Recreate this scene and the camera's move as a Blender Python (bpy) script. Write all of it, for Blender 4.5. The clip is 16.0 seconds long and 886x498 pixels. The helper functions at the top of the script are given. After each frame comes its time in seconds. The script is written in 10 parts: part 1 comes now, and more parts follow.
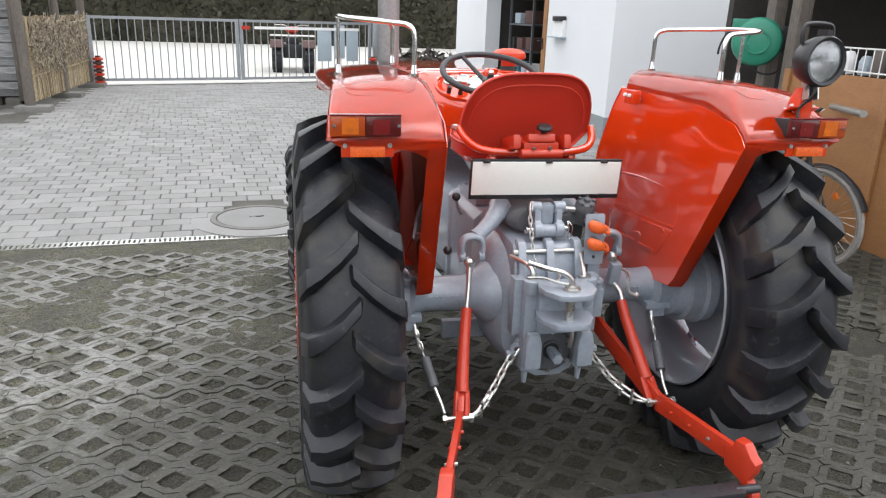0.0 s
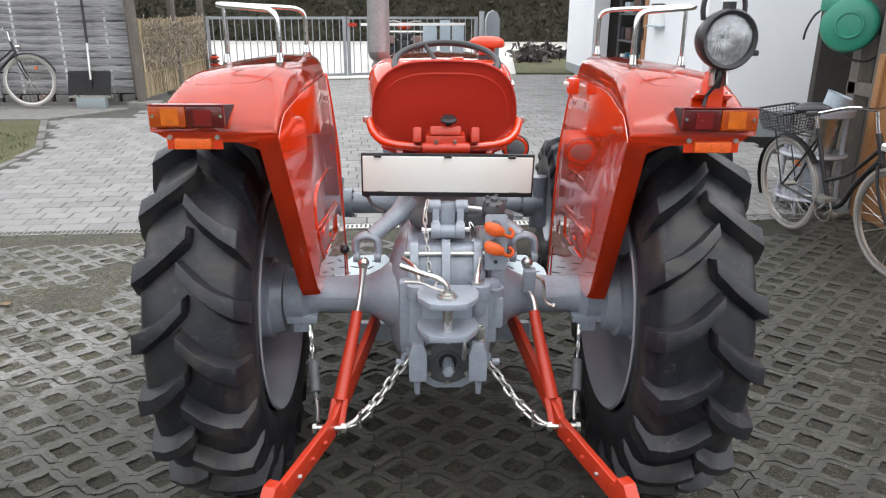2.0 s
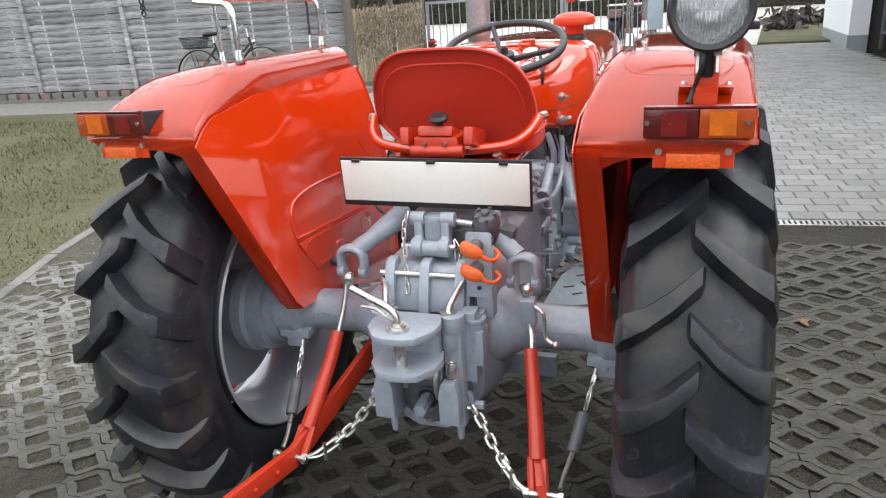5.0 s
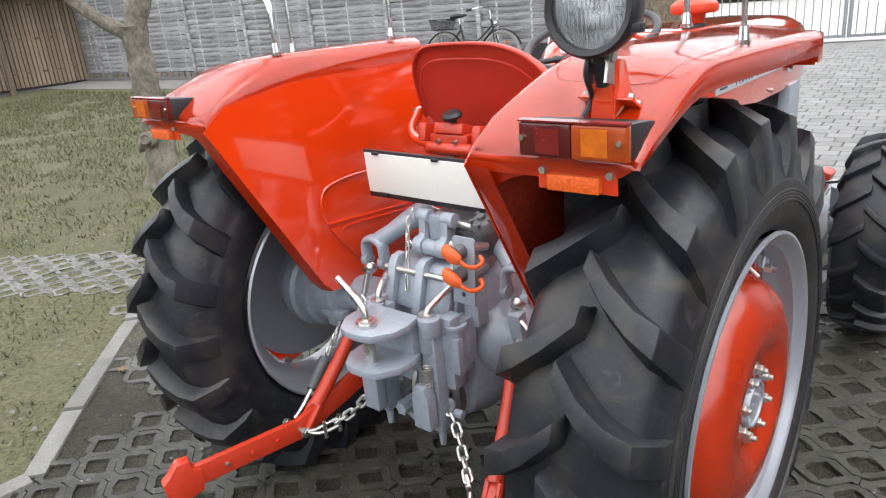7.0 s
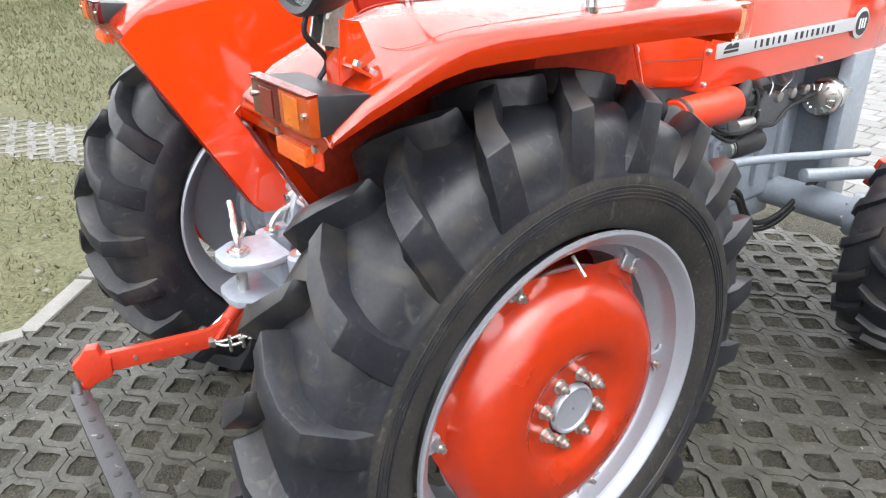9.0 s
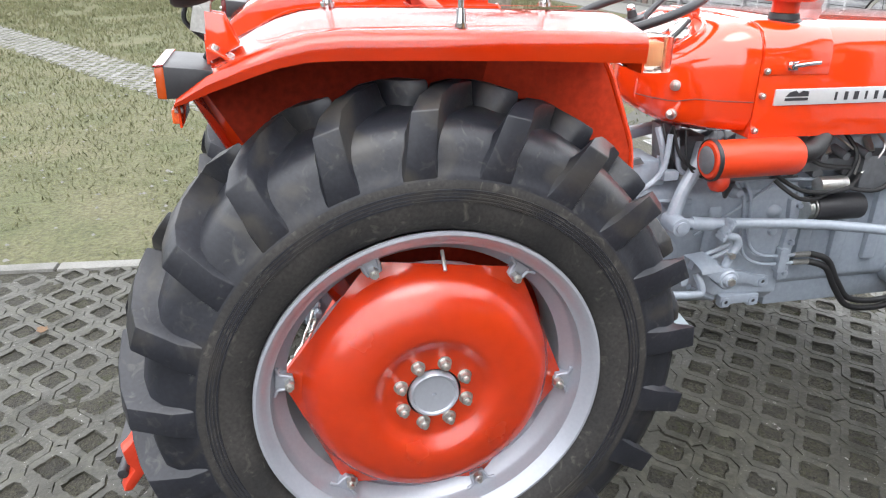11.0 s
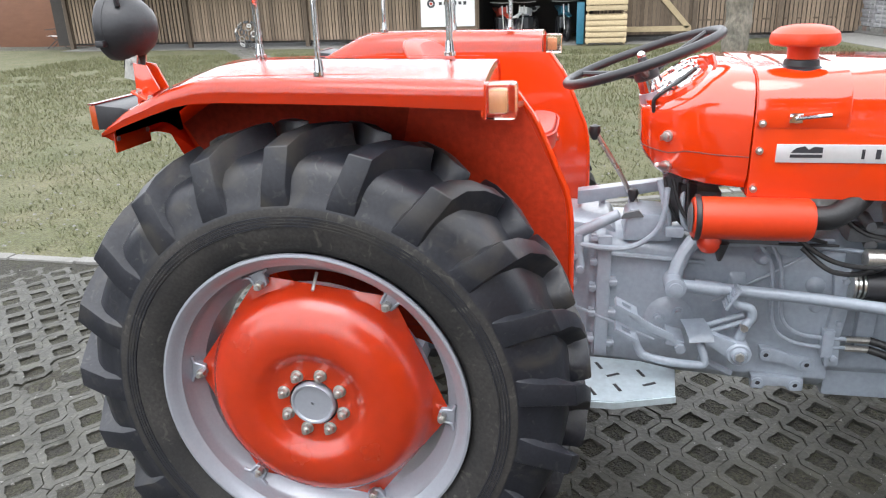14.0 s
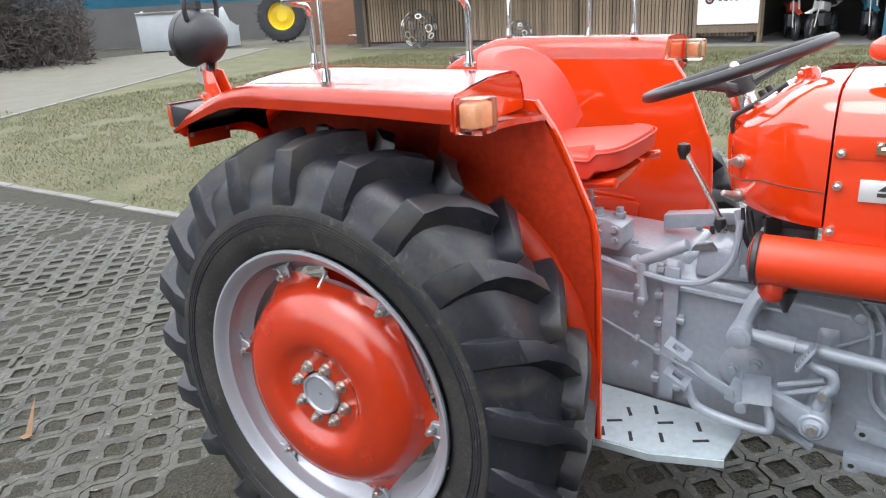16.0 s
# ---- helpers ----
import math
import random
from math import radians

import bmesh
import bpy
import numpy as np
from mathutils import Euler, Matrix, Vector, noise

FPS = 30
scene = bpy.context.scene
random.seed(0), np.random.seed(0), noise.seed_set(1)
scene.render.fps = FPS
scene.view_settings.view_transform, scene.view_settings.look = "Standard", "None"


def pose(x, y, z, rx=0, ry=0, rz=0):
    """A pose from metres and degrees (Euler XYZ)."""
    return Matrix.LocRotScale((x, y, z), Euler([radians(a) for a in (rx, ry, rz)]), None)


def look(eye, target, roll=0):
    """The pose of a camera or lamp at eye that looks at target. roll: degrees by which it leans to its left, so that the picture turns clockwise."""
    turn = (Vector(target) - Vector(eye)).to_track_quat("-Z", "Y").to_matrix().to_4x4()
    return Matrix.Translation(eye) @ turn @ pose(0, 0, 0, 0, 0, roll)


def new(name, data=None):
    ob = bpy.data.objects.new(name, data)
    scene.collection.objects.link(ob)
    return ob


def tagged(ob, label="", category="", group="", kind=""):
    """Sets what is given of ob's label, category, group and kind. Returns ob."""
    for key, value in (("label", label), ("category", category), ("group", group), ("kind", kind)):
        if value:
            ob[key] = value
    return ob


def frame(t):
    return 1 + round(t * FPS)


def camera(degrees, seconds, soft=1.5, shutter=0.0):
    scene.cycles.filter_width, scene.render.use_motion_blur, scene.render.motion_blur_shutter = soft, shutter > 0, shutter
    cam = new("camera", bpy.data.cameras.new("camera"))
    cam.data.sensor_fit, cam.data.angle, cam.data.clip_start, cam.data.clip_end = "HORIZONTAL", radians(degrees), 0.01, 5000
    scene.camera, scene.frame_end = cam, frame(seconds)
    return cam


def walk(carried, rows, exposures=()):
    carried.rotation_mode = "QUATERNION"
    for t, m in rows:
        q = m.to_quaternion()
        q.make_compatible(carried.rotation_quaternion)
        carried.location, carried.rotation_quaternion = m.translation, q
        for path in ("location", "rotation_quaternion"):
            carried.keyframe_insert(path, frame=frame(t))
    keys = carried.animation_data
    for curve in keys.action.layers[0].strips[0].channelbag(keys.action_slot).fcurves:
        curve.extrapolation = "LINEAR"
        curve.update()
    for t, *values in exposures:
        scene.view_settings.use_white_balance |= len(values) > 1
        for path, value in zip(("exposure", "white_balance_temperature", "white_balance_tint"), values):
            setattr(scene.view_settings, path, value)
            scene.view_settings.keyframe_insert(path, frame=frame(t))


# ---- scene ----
cam = camera(63.4, 16.0, soft=1.2)
PATH = [
    (0, (-0.871, -2.323, 1.577), (-0.449, -0.469, 0.956), 2.0),
    (0.5, (-0.626, -2.315, 1.559), (-0.364, -0.439, 0.917), 0.2),
    (1, (-0.369, -2.341, 1.557), (-0.215, -0.449, 0.928), 0.4),
    (1.5, (-0.198, -2.313, 1.56), (-0.073, -0.413, 0.949), 0.2),
    (2, (-0.058, -2.26, 1.557), (-0.015, -0.366, 0.917), 0.3),
    (2.5, (0.097, -2.239, 1.561), (-0.017, -0.351, 0.911), -0.5),
    (3, (0.246, -2.238, 1.548), (0.051, -0.354, 0.906), 0.4),
    (3.5, (0.344, -2.19, 1.541), (0.064, -0.315, 0.904), -0.8),
    (4, (0.396, -2.072, 1.539), (0.005, -0.207, 0.932), 0.3),
    (4.2, (0.432, -2.019, 1.543), (0.003, -0.17, 0.911), -0.5),
    (6.3, (1.089, -1.554, 1.52), (0.012, -0.004, 0.859), -4.7),
    (6.5, (1.146, -1.52, 1.513), (-0.007, -0.026, 0.849), -4.3),
    (7, (1.229, -1.43, 1.522), (-0.019, -0.018, 0.852), -5.2),
    (7.5, (1.276, -1.315, 1.513), (0.06, 0.062, 0.722), -5.5),
    (8, (1.369, -1.168, 1.522), (-0.015, 0.002, 0.677), -4.7),
    (8.5, (1.516, -1.016, 1.535), (0.044, -0.019, 0.619), -1.8),
    (9, (1.611, -0.889, 1.545), (0.154, 0.172, 0.678), -1.0),
    (9.2, (1.642, -0.832, 1.539), (0.157, 0.21, 0.697), -1.1),
    (11.3, (2.112, -0.194, 1.536), (0.308, 0.159, 0.747), 0.2),
    (11.5, (2.117, -0.132, 1.536), (0.3, 0.191, 0.765), -0.6),
    (12, (2.2, 0.043, 1.53), (0.351, 0.252, 0.796), -0.3),
    (12.5, (2.231, 0.19, 1.551), (0.377, 0.244, 0.804), 0.3),
    (13, (2.225, 0.313, 1.537), (0.366, 0.252, 0.802), -0.0),
    (13.5, (2.215, 0.458, 1.539), (0.354, 0.322, 0.819), -1.9),
    (14, (2.213, 0.606, 1.544), (0.37, 0.237, 0.86), -1.9),
    (14.5, (2.233, 0.754, 1.535), (0.43, 0.187, 0.881), -1.4),
    (15, (2.175, 0.874, 1.532), (0.455, 0.091, 0.877), -0.9),
    (15.5, (2.09, 0.987, 1.539), (0.425, 0.092, 0.885), -1.7),
    (16, (1.964, 1.151, 1.544), (0.391, 0.106, 0.886), -3.3),
]
walk(cam, [(t, look(eye, target, roll)) for t, eye, target, roll in PATH], exposures=[(0.0, 0.42, 6560, 10), (4.0, 0.52, 6560, 10), (7.0, 0.64, 6560, 10), (9.0, 1.24, 6560, 10), (12.5, 1.12, 6400, 10), (16.0, 0.95, 6420, 10)])

# ---- light: an overcast winter day ----
world = bpy.data.worlds.new("overcast")
scene.world = world
world.use_nodes = True
wn, wl = world.node_tree.nodes, world.node_tree.links
sky = wn.new("ShaderNodeTexSky")
sky.sky_type, sky.sun_disc = "NISHITA", False
sky.sun_elevation, sky.sun_rotation = radians(64), radians(104)
sky.air_density, sky.dust_density, sky.ozone_density = 1.0, 4.0, 1.0
pale = wn.new("ShaderNodeHueSaturation")
pale.inputs["Saturation"].default_value = 0.22
wl.new(sky.outputs["Color"], pale.inputs["Color"])
# an overcast sky is brighter overhead than at the horizon
where, parts_of, lift = wn.new("ShaderNodeTexCoord"), wn.new("ShaderNodeSeparateXYZ"), wn.new("ShaderNodeMapRange")
wl.new(where.outputs["Generated"], parts_of.inputs["Vector"])
wl.new(parts_of.outputs["Z"], lift.inputs["Value"])
lift.inputs["To Min"].default_value, lift.inputs["To Max"].default_value = 1.30, 1.60
deck = wn.new("ShaderNodeVectorMath")
deck.operation = "SCALE"
deck.inputs[0].default_value = (9.0, 9.25, 9.7)
wl.new(lift.outputs["Result"], deck.inputs["Scale"])
cloud = wn.new("ShaderNodeMix")
cloud.data_type = "RGBA"
cloud.inputs["Factor"].default_value = 0.92
for s_in in cloud.inputs:
    if s_in.type == "RGBA" and s_in.name == "B":
        wl.new(deck.outputs["Vector"], s_in)
    if s_in.type == "RGBA" and s_in.name == "A":
        wl.new(pale.outputs["Color"], s_in)
for s_out in cloud.outputs:
    if s_out.type == "RGBA":
        wl.new(s_out, wn["Background"].inputs["Color"])
wn["Background"].inputs["Strength"].default_value = 0.128
sun_data = bpy.data.lights.new("sun", "SUN")
sun_data.energy, sun_data.angle, sun_data.color = 0.7, radians(38), (1.0, 0.985, 0.965)
sun = new("sun", sun_data)
sun.matrix_world = look((6, -1.5, 12.5), (0, 0, 0))


# ---- mesh helpers ----
def bm_new():
    return bmesh.new()


def box(bm, c, s, turn=(0, 0, 0)):
    m = pose(*c, *turn) @ Matrix.Diagonal((s[0], s[1], s[2], 1))
    return bmesh.ops.create_cube(bm, size=1, matrix=m)["verts"]


def aim(p0, p1):
    d = Vector(p1) - Vector(p0)
    return d.to_track_quat("Z", "Y").to_matrix().to_4x4(), d.length


def cyl(bm, p0, p1, r0, r1=None, seg=16, caps=True):
    q, n = aim(p0, p1)
    m = Matrix.Translation((Vector(p0) + Vector(p1)) / 2) @ q
    bmesh.ops.create_cone(bm, cap_ends=caps, segments=seg, radius1=r0, radius2=r0 if r1 is None else r1, depth=n, matrix=m)


def ball(bm, c, r, seg=16, squash=(1, 1, 1)):
    bmesh.ops.create_uvsphere(bm, u_segments=seg, v_segments=max(6, seg // 2), radius=r, matrix=Matrix.Translation(c) @ Matrix.Diagonal((*squash, 1)))


def spline(pts, n=5, closed=False):
    p = [Vector(q) for q in pts]
    if len(p) < 3:
        return p
    out, k = [], len(p)
    for i in range(k if closed else k - 1):
        a, b, c, d = (p[(i - 1) % k], p[i], p[(i + 1) % k], p[(i + 2) % k]) if closed else (p[max(i - 1, 0)], p[i], p[i + 1], p[min(i + 2, k - 1)])
        for j in range(n):
            t = j / n
            out.append(0.5 * (2 * b + (c - a) * t + (2 * a - 5 * b + 4 * c - d) * t * t + (3 * b - a - 3 * c + d) * t ** 3))
    return out if closed else out + [p[-1]]


def tube(bm, pts, r, seg=8, closed=False, n=5):
    """A round bar along a smooth line; r may be a list, one value a given point."""
    line = spline(pts, n, closed)
    k = len(line)
    rad = [r] * k if not isinstance(r, (list, tuple)) else [float(np.interp(i / max(k - 1, 1), np.linspace(0, 1, len(r)), r)) for i in range(k)]
    up, rings = Vector((0.13, 0.21, 0.97)), []
    for i, p in enumerate(line):
        d = (line[(i + 1) % k] - line[i - 1]) if closed else (line[min(i + 1, k - 1)] - line[max(i - 1, 0)])
        d.normalize()
        side = d.cross(up)
        if side.length < 1e-3:
            side = d.cross(Vector((1, 0, 0)))
        side.normalize()
        up = side.cross(d)
        rings.append([bm.verts.new(p + rad[i] * (math.cos(a) * side + math.sin(a) * up)) for a in (2 * math.pi * j / seg for j in range(seg))])
    for i in range(k if closed else k - 1):
        a, b = rings[i], rings[(i + 1) % k]
        for j in range(seg):
            bm.faces.new((a[j], a[(j + 1) % seg], b[(j + 1) % seg], b[j]))
    if not closed:
        bm.faces.new(rings[0][::-1])
        bm.faces.new(rings[-1])


def lathe(bm, prof, m=Matrix(), seg=48, ring=False, caps=False):
    """Turns (r, h) points about local z."""
    rings = []
    for r, h in prof:
        rings.append([bm.verts.new(m @ Vector((r * math.cos(2 * math.pi * j / seg), r * math.sin(2 * math.pi * j / seg), h))) for j in range(seg)])
    n = len(rings)
    for i in range(n if ring else n - 1):
        a, b = rings[i], rings[(i + 1) % n]
        for j in range(seg):
            bm.faces.new((a[j], a[(j + 1) % seg], b[(j + 1) % seg], b[j]))
    if caps:
        for q in (rings[0], rings[-1]):
            if prof[0 if q is rings[0] else -1][0] > 1e-4:
                bm.faces.new(q)
    bmesh.ops.remove_doubles(bm, verts=[v for q in rings for v in q], dist=1e-5)


def prism(bm, pts, m, h):
    """A flat outline in local xy, drawn out along local z."""
    a = [bm.verts.new(m @ Vector((x, y, 0))) for x, y in pts]
    b = [bm.verts.new(m @ Vector((x, y, h))) for x, y in pts]
    bm.faces.new(a[::-1])
    bm.faces.new(b)
    for i in range(len(pts)):
        j = (i + 1) % len(pts)
        bm.faces.new((a[i], a[j], b[j], b[i]))


def loft(bm, rings, caps=True):
    vs = [[bm.verts.new(p) for p in q] for q in rings]
    for a, b in zip(vs, vs[1:]):
        for j in range(len(a)):
            bm.faces.new((a[j], a[(j + 1) % len(a)], b[(j + 1) % len(a)], b[j]))
    if caps:
        bm.faces.new(vs[0][::-1])
        bm.faces.new(vs[-1])


def sheet(bm, rows, thick=0.0):
    """A grid of points as a skin, given a thickness."""
    vs = [[bm.verts.new(p) for p in q] for q in rows]
    fs = [bm.faces.new((a[j], a[j + 1], b[j + 1], b[j])) for a, b in zip(vs, vs[1:]) for j in range(len(a) - 1)]
    if thick:
        bmesh.ops.solidify(bm, geom=fs, thickness=thick)


YZ = Matrix(((0, 0, 1, 0), (1, 0, 0, 0), (0, 1, 0, 0), (0, 0, 0, 1)))     # local (x, y, z) to world (y, z, x)
XZ = Matrix(((1, 0, 0, 0), (0, 0, -1, 0), (0, 1, 0, 0), (0, 0, 0, 1)))    # local x to x, y to z, z to -y


def soften(bm, width, seg=2, angle=35):
    edges = [e for e in bm.edges if len(e.link_faces) == 2 and e.calc_face_angle(0) > radians(angle)]
    if edges:
        bmesh.ops.bevel(bm, geom=edges, offset=width, segments=seg, affect="EDGES", clamp_overlap=True, profile=0.6)


def mesh_of(name, bm, material, bevel=0.0, smooth=True):
    bmesh.ops.recalc_face_normals(bm, faces=bm.faces)
    if bevel:
        soften(bm, bevel)
    me = bpy.data.meshes.new(name)
    bm.to_mesh(me)
    bm.free()
    me.materials.append(material)
    if smooth:
        me.polygons.foreach_set("use_smooth", [True] * len(me.polygons))
        me.set_sharp_from_angle(angle=radians(38))
    return me


def part(name, bm, material, parent, label="", bevel=0.0, smooth=True):
    ob = new(name, mesh_of(name, bm, material, bevel, smooth))
    ob.parent = parent
    return tagged(ob, label)


def thing(name, label, category, group="", at=(0, 0, 0), kind=""):
    ob = new(name)
    ob.empty_display_size = 0.1
    ob.location = at
    return tagged(ob, label, category, group, kind)


def solid(name, bm, material, label, category, group="", kind="", bevel=0.0, smooth=True):
    return tagged(new(name, mesh_of(name, bm, material, bevel, smooth)), label, category, group, kind)


def raw(name, verts, faces, material):
    me = bpy.data.meshes.new(name)
    me.from_pydata(verts, [], faces)
    me.materials.append(material)
    return me


# ---- materials ----
def material(name, colour, rough=0.5, metal=0.0, coat=0.0, other=None, scale=3.0, amount=0.5, grain=60.0, bump=0.1, depth=0.004, fine=0.15, spec=0.5, stretch=(1, 1, 1), island=0.0, piece=0.0, coat_rough=0.03, coat_ior=1.5, world=False):
    """Two scales of colour variation, grain in gloss and relief, and a shade of its own for each piece or island."""
    m = bpy.data.materials.new(name)
    m.use_nodes = True
    n, l = m.node_tree.nodes, m.node_tree.links
    b = n["Principled BSDF"]
    b.inputs["Metallic"].default_value, b.inputs["Specular IOR Level"].default_value = metal, spec
    b.inputs["Coat Weight"].default_value, b.inputs["Coat Roughness"].default_value, b.inputs["Coat IOR"].default_value = coat, coat_rough, coat_ior
    tc, mp = n.new("ShaderNodeTexCoord"), n.new("ShaderNodeMapping")
    mp.inputs["Scale"].default_value = stretch
    place = n.new("ShaderNodeNewGeometry").outputs["Position"] if world else tc.outputs["Object"]
    l.new(place, mp.inputs["Vector"])
    big, small = n.new("ShaderNodeTexNoise"), n.new("ShaderNodeTexNoise")
    big.inputs["Scale"].default_value, big.inputs["Detail"].default_value = scale, 4
    small.inputs["Scale"].default_value, small.inputs["Detail"].default_value = grain, 5
    for t in (big, small):
        l.new(mp.outputs["Vector"], t.inputs["Vector"])
    ramp = n.new("ShaderNodeValToRGB")
    ramp.color_ramp.elements[0].position, ramp.color_ramp.elements[1].position = 0.5 - 0.25 / max(amount, 0.3), 0.5 + 0.25 / max(amount, 0.3)
    ramp.color_ramp.elements[0].color, ramp.color_ramp.elements[1].color = (*colour, 1), (*(other or colour), 1)
    l.new(big.outputs["Fac"], ramp.inputs["Fac"])
    hsv = n.new("ShaderNodeHueSaturation")
    l.new(ramp.outputs["Color"], hsv.inputs["Color"])
    val = n.new("ShaderNodeMapRange")
    val.inputs["From Min"].default_value, val.inputs["From Max"].default_value = 0.25, 0.75
    val.inputs["To Min"].default_value, val.inputs["To Max"].default_value = 1 - fine, 1 + fine
    l.new(small.outputs["Fac"], val.inputs["Value"])
    last = val.outputs["Result"]
    for amount_of, node, out in ((island, "ShaderNodeNewGeometry", "Random Per Island"), (piece, "ShaderNodeObjectInfo", "Random")):
        if amount_of:
            g, r, t = n.new(node), n.new("ShaderNodeMapRange"), n.new("ShaderNodeMath")
            r.inputs["To Min"].default_value, r.inputs["To Max"].default_value = 1 - amount_of, 1 + amount_of
            t.operation = "MULTIPLY"
            l.new(g.outputs[out], r.inputs["Value"])
            l.new(last, t.inputs[0])
            l.new(r.outputs["Result"], t.inputs[1])
            last = t.outputs["Value"]
    l.new(last, hsv.inputs["Value"])
    l.new(hsv.outputs["Color"], b.inputs["Base Color"])
    rg = n.new("ShaderNodeMapRange")
    rg.inputs["To Min"].default_value, rg.inputs["To Max"].default_value = max(rough - 0.12, 0.02), min(rough + 0.12, 1)
    l.new(big.outputs["Fac"], rg.inputs["Value"])
    l.new(rg.outputs["Result"], b.inputs["Roughness"])
    if bump:
        bp = n.new("ShaderNodeBump")
        bp.inputs["Strength"].default_value, bp.inputs["Distance"].default_value = bump, depth
        l.new(small.outputs["Fac"], bp.inputs["Height"])
        l.new(bp.outputs["Normal"], b.inputs["Normal"])
    return m


RED = material("red_tractor_paint", (0.70, 0.046, 0.004), 0.06, coat=1.0, other=(0.64, 0.037, 0.004), scale=2, grain=9, bump=0.012, depth=0.003, fine=0.03, coat_rough=0.02, coat_ior=1.5, spec=0.8)
RED_SOFT = material("red_rough_cast_paint", (0.52, 0.036, 0.010), 0.42, coat=0.3, other=(0.44, 0.029, 0.009), scale=6, grain=70, bump=0.25, depth=0.003, fine=0.08)
RED_SATIN = material("red_satin_paint", (0.60, 0.042, 0.006), 0.42, coat=0.15, other=(0.54, 0.036, 0.006), scale=5, grain=60, bump=0.08, depth=0.003, fine=0.05, spec=0.4)
VINYL = material("red_seat_vinyl", (0.54, 0.042, 0.022), 0.45, other=(0.48, 0.036, 0.018), scale=5, grain=300, bump=0.25, depth=0.001, fine=0.05)
GREY = material("grey_tractor_paint", (0.300, 0.338, 0.388), 0.40, coat=0.6, other=(0.225, 0.257, 0.302), scale=5, grain=60, bump=0.22, depth=0.003, fine=0.10, coat_rough=0.14)
GREY_DARK = material("dark_grey_engine_paint", (0.12, 0.125, 0.135), 0.5, other=(0.07, 0.075, 0.08), scale=12, grain=70, bump=0.3, fine=0.15)
# darker matt copies of the fender red; wheel-side shade is in the colour
WALL_SHADE_SOFT = material("fender_red_soft_shade", (0.50, 0.038, 0.010), 0.55, other=(0.40, 0.030, 0.009), scale=6, grain=60, bump=0.3, fine=0.2, spec=0.2)
WALL_SHADE_DEEP = material("fender_red_deep_shade", (0.30, 0.026, 0.009), 0.8, other=(0.20, 0.020, 0.009), scale=6, grain=60, bump=0.4, fine=0.25, spec=0.15)
# near-black: shade under the fenders put into a colour
FENDER_SHADE = material("painted_fender_shade", (0.020, 0.016, 0.015), 0.97, other=(0.034, 0.028, 0.025), scale=7, grain=60, bump=0.5, fine=0.3, spec=0.08)
SILVER = material("silver_rim_paint", (0.36, 0.375, 0.42), 0.34, metal=0.4, coat=0.5, other=(0.30, 0.315, 0.355), scale=4, grain=120, bump=0.08, fine=0.04)
ZINC = material("galvanised_steel", (0.72, 0.72, 0.70), 0.3, metal=1.0, other=(0.55, 0.55, 0.52), scale=20, grain=90, bump=0.1, fine=0.12)
CHROME = material("chrome", (0.85, 0.85, 0.85), 0.10, metal=1.0, other=(0.7, 0.7, 0.7), scale=12, grain=80, bump=0.02, fine=0.05)
PLATE_STEEL = material("galvanised_footplate", (0.62, 0.70, 0.74), 0.42, metal=0.55, other=(0.5, 0.58, 0.62), scale=9, grain=60, bump=0.1, fine=0.1)
RUBBER = material("tyre_rubber", (0.0085, 0.0095, 0.0135), 0.40, other=(0.018, 0.0190, 0.0245), scale=9, grain=110, bump=0.16, depth=0.002, fine=0.3, amount=1.1, spec=0.42)


def scuff(m, colour, scale, low, high):
    """Pale rubbed specks and streaks over a material's own colour."""
    n, l = m.node_tree.nodes, m.node_tree.links
    b = n["Principled BSDF"]
    was = b.inputs["Base Color"].links[0].from_socket
    tc, no, mr, mx = n.new("ShaderNodeNewGeometry"), n.new("ShaderNodeTexNoise"), n.new("ShaderNodeMapRange"), n.new("ShaderNodeMix")
    no.inputs["Scale"].default_value, no.inputs["Detail"].default_value, no.inputs["Distortion"].default_value = scale, 6, 1.2
    mr.inputs["From Min"].default_value, mr.inputs["From Max"].default_value = low, high
    mx.data_type = "RGBA"
    mx.inputs[7].default_value = (*colour, 1)
    l.new(tc.outputs["Position"], no.inputs["Vector"])
    l.new(no.outputs["Fac"], mr.inputs["Value"])
    l.new(mr.outputs["Result"], mx.inputs[0])
    l.new(was, mx.inputs[6])
    l.new(mx.outputs[2], b.inputs["Base Color"])


scuff(RUBBER, (0.060, 0.058, 0.054), 30, 0.60, 0.80)
scuff(RUBBER, (0.034, 0.031, 0.028), 7, 0.52, 0.68)
SIDEWALL = material("dusty_tyre_sidewall", (0.016, 0.0155, 0.0155), 0.60, other=(0.034, 0.0315, 0.0295), scale=8, grain=130, bump=0.25, depth=0.002, fine=0.4, amount=1.3, spec=0.4)
scuff(SIDEWALL, (0.10, 0.092, 0.08), 26, 0.60, 0.78)
BLACK = material("black_plastic", (0.014, 0.014, 0.016), 0.42, other=(0.022, 0.022, 0.025), scale=8, grain=150, bump=0.12, fine=0.15)
WORN_BLACK = material("worn_black_bar_paint", (0.020, 0.020, 0.023), 0.45, other=(0.030, 0.030, 0.034), scale=14, grain=90, bump=0.2, fine=0.2)
scuff(WORN_BLACK, (0.20, 0.20, 0.20), 34, 0.66, 0.76)
HOSE = material("black_hose", (0.012, 0.012, 0.013), 0.5, grain=120, bump=0.2)
WHITE_PLATE = material("white_plate", (0.80, 0.82, 0.78), 0.35, other=(0.76, 0.78, 0.73), scale=5, grain=100, bump=0.02, fine=0.02)
AMBER = material("amber_lens", (0.82, 0.19, 0.005), 0.3, coat=0.25, other=(0.28, 0.045, 0.004), scale=45, grain=40, bump=0.3, fine=0.1)
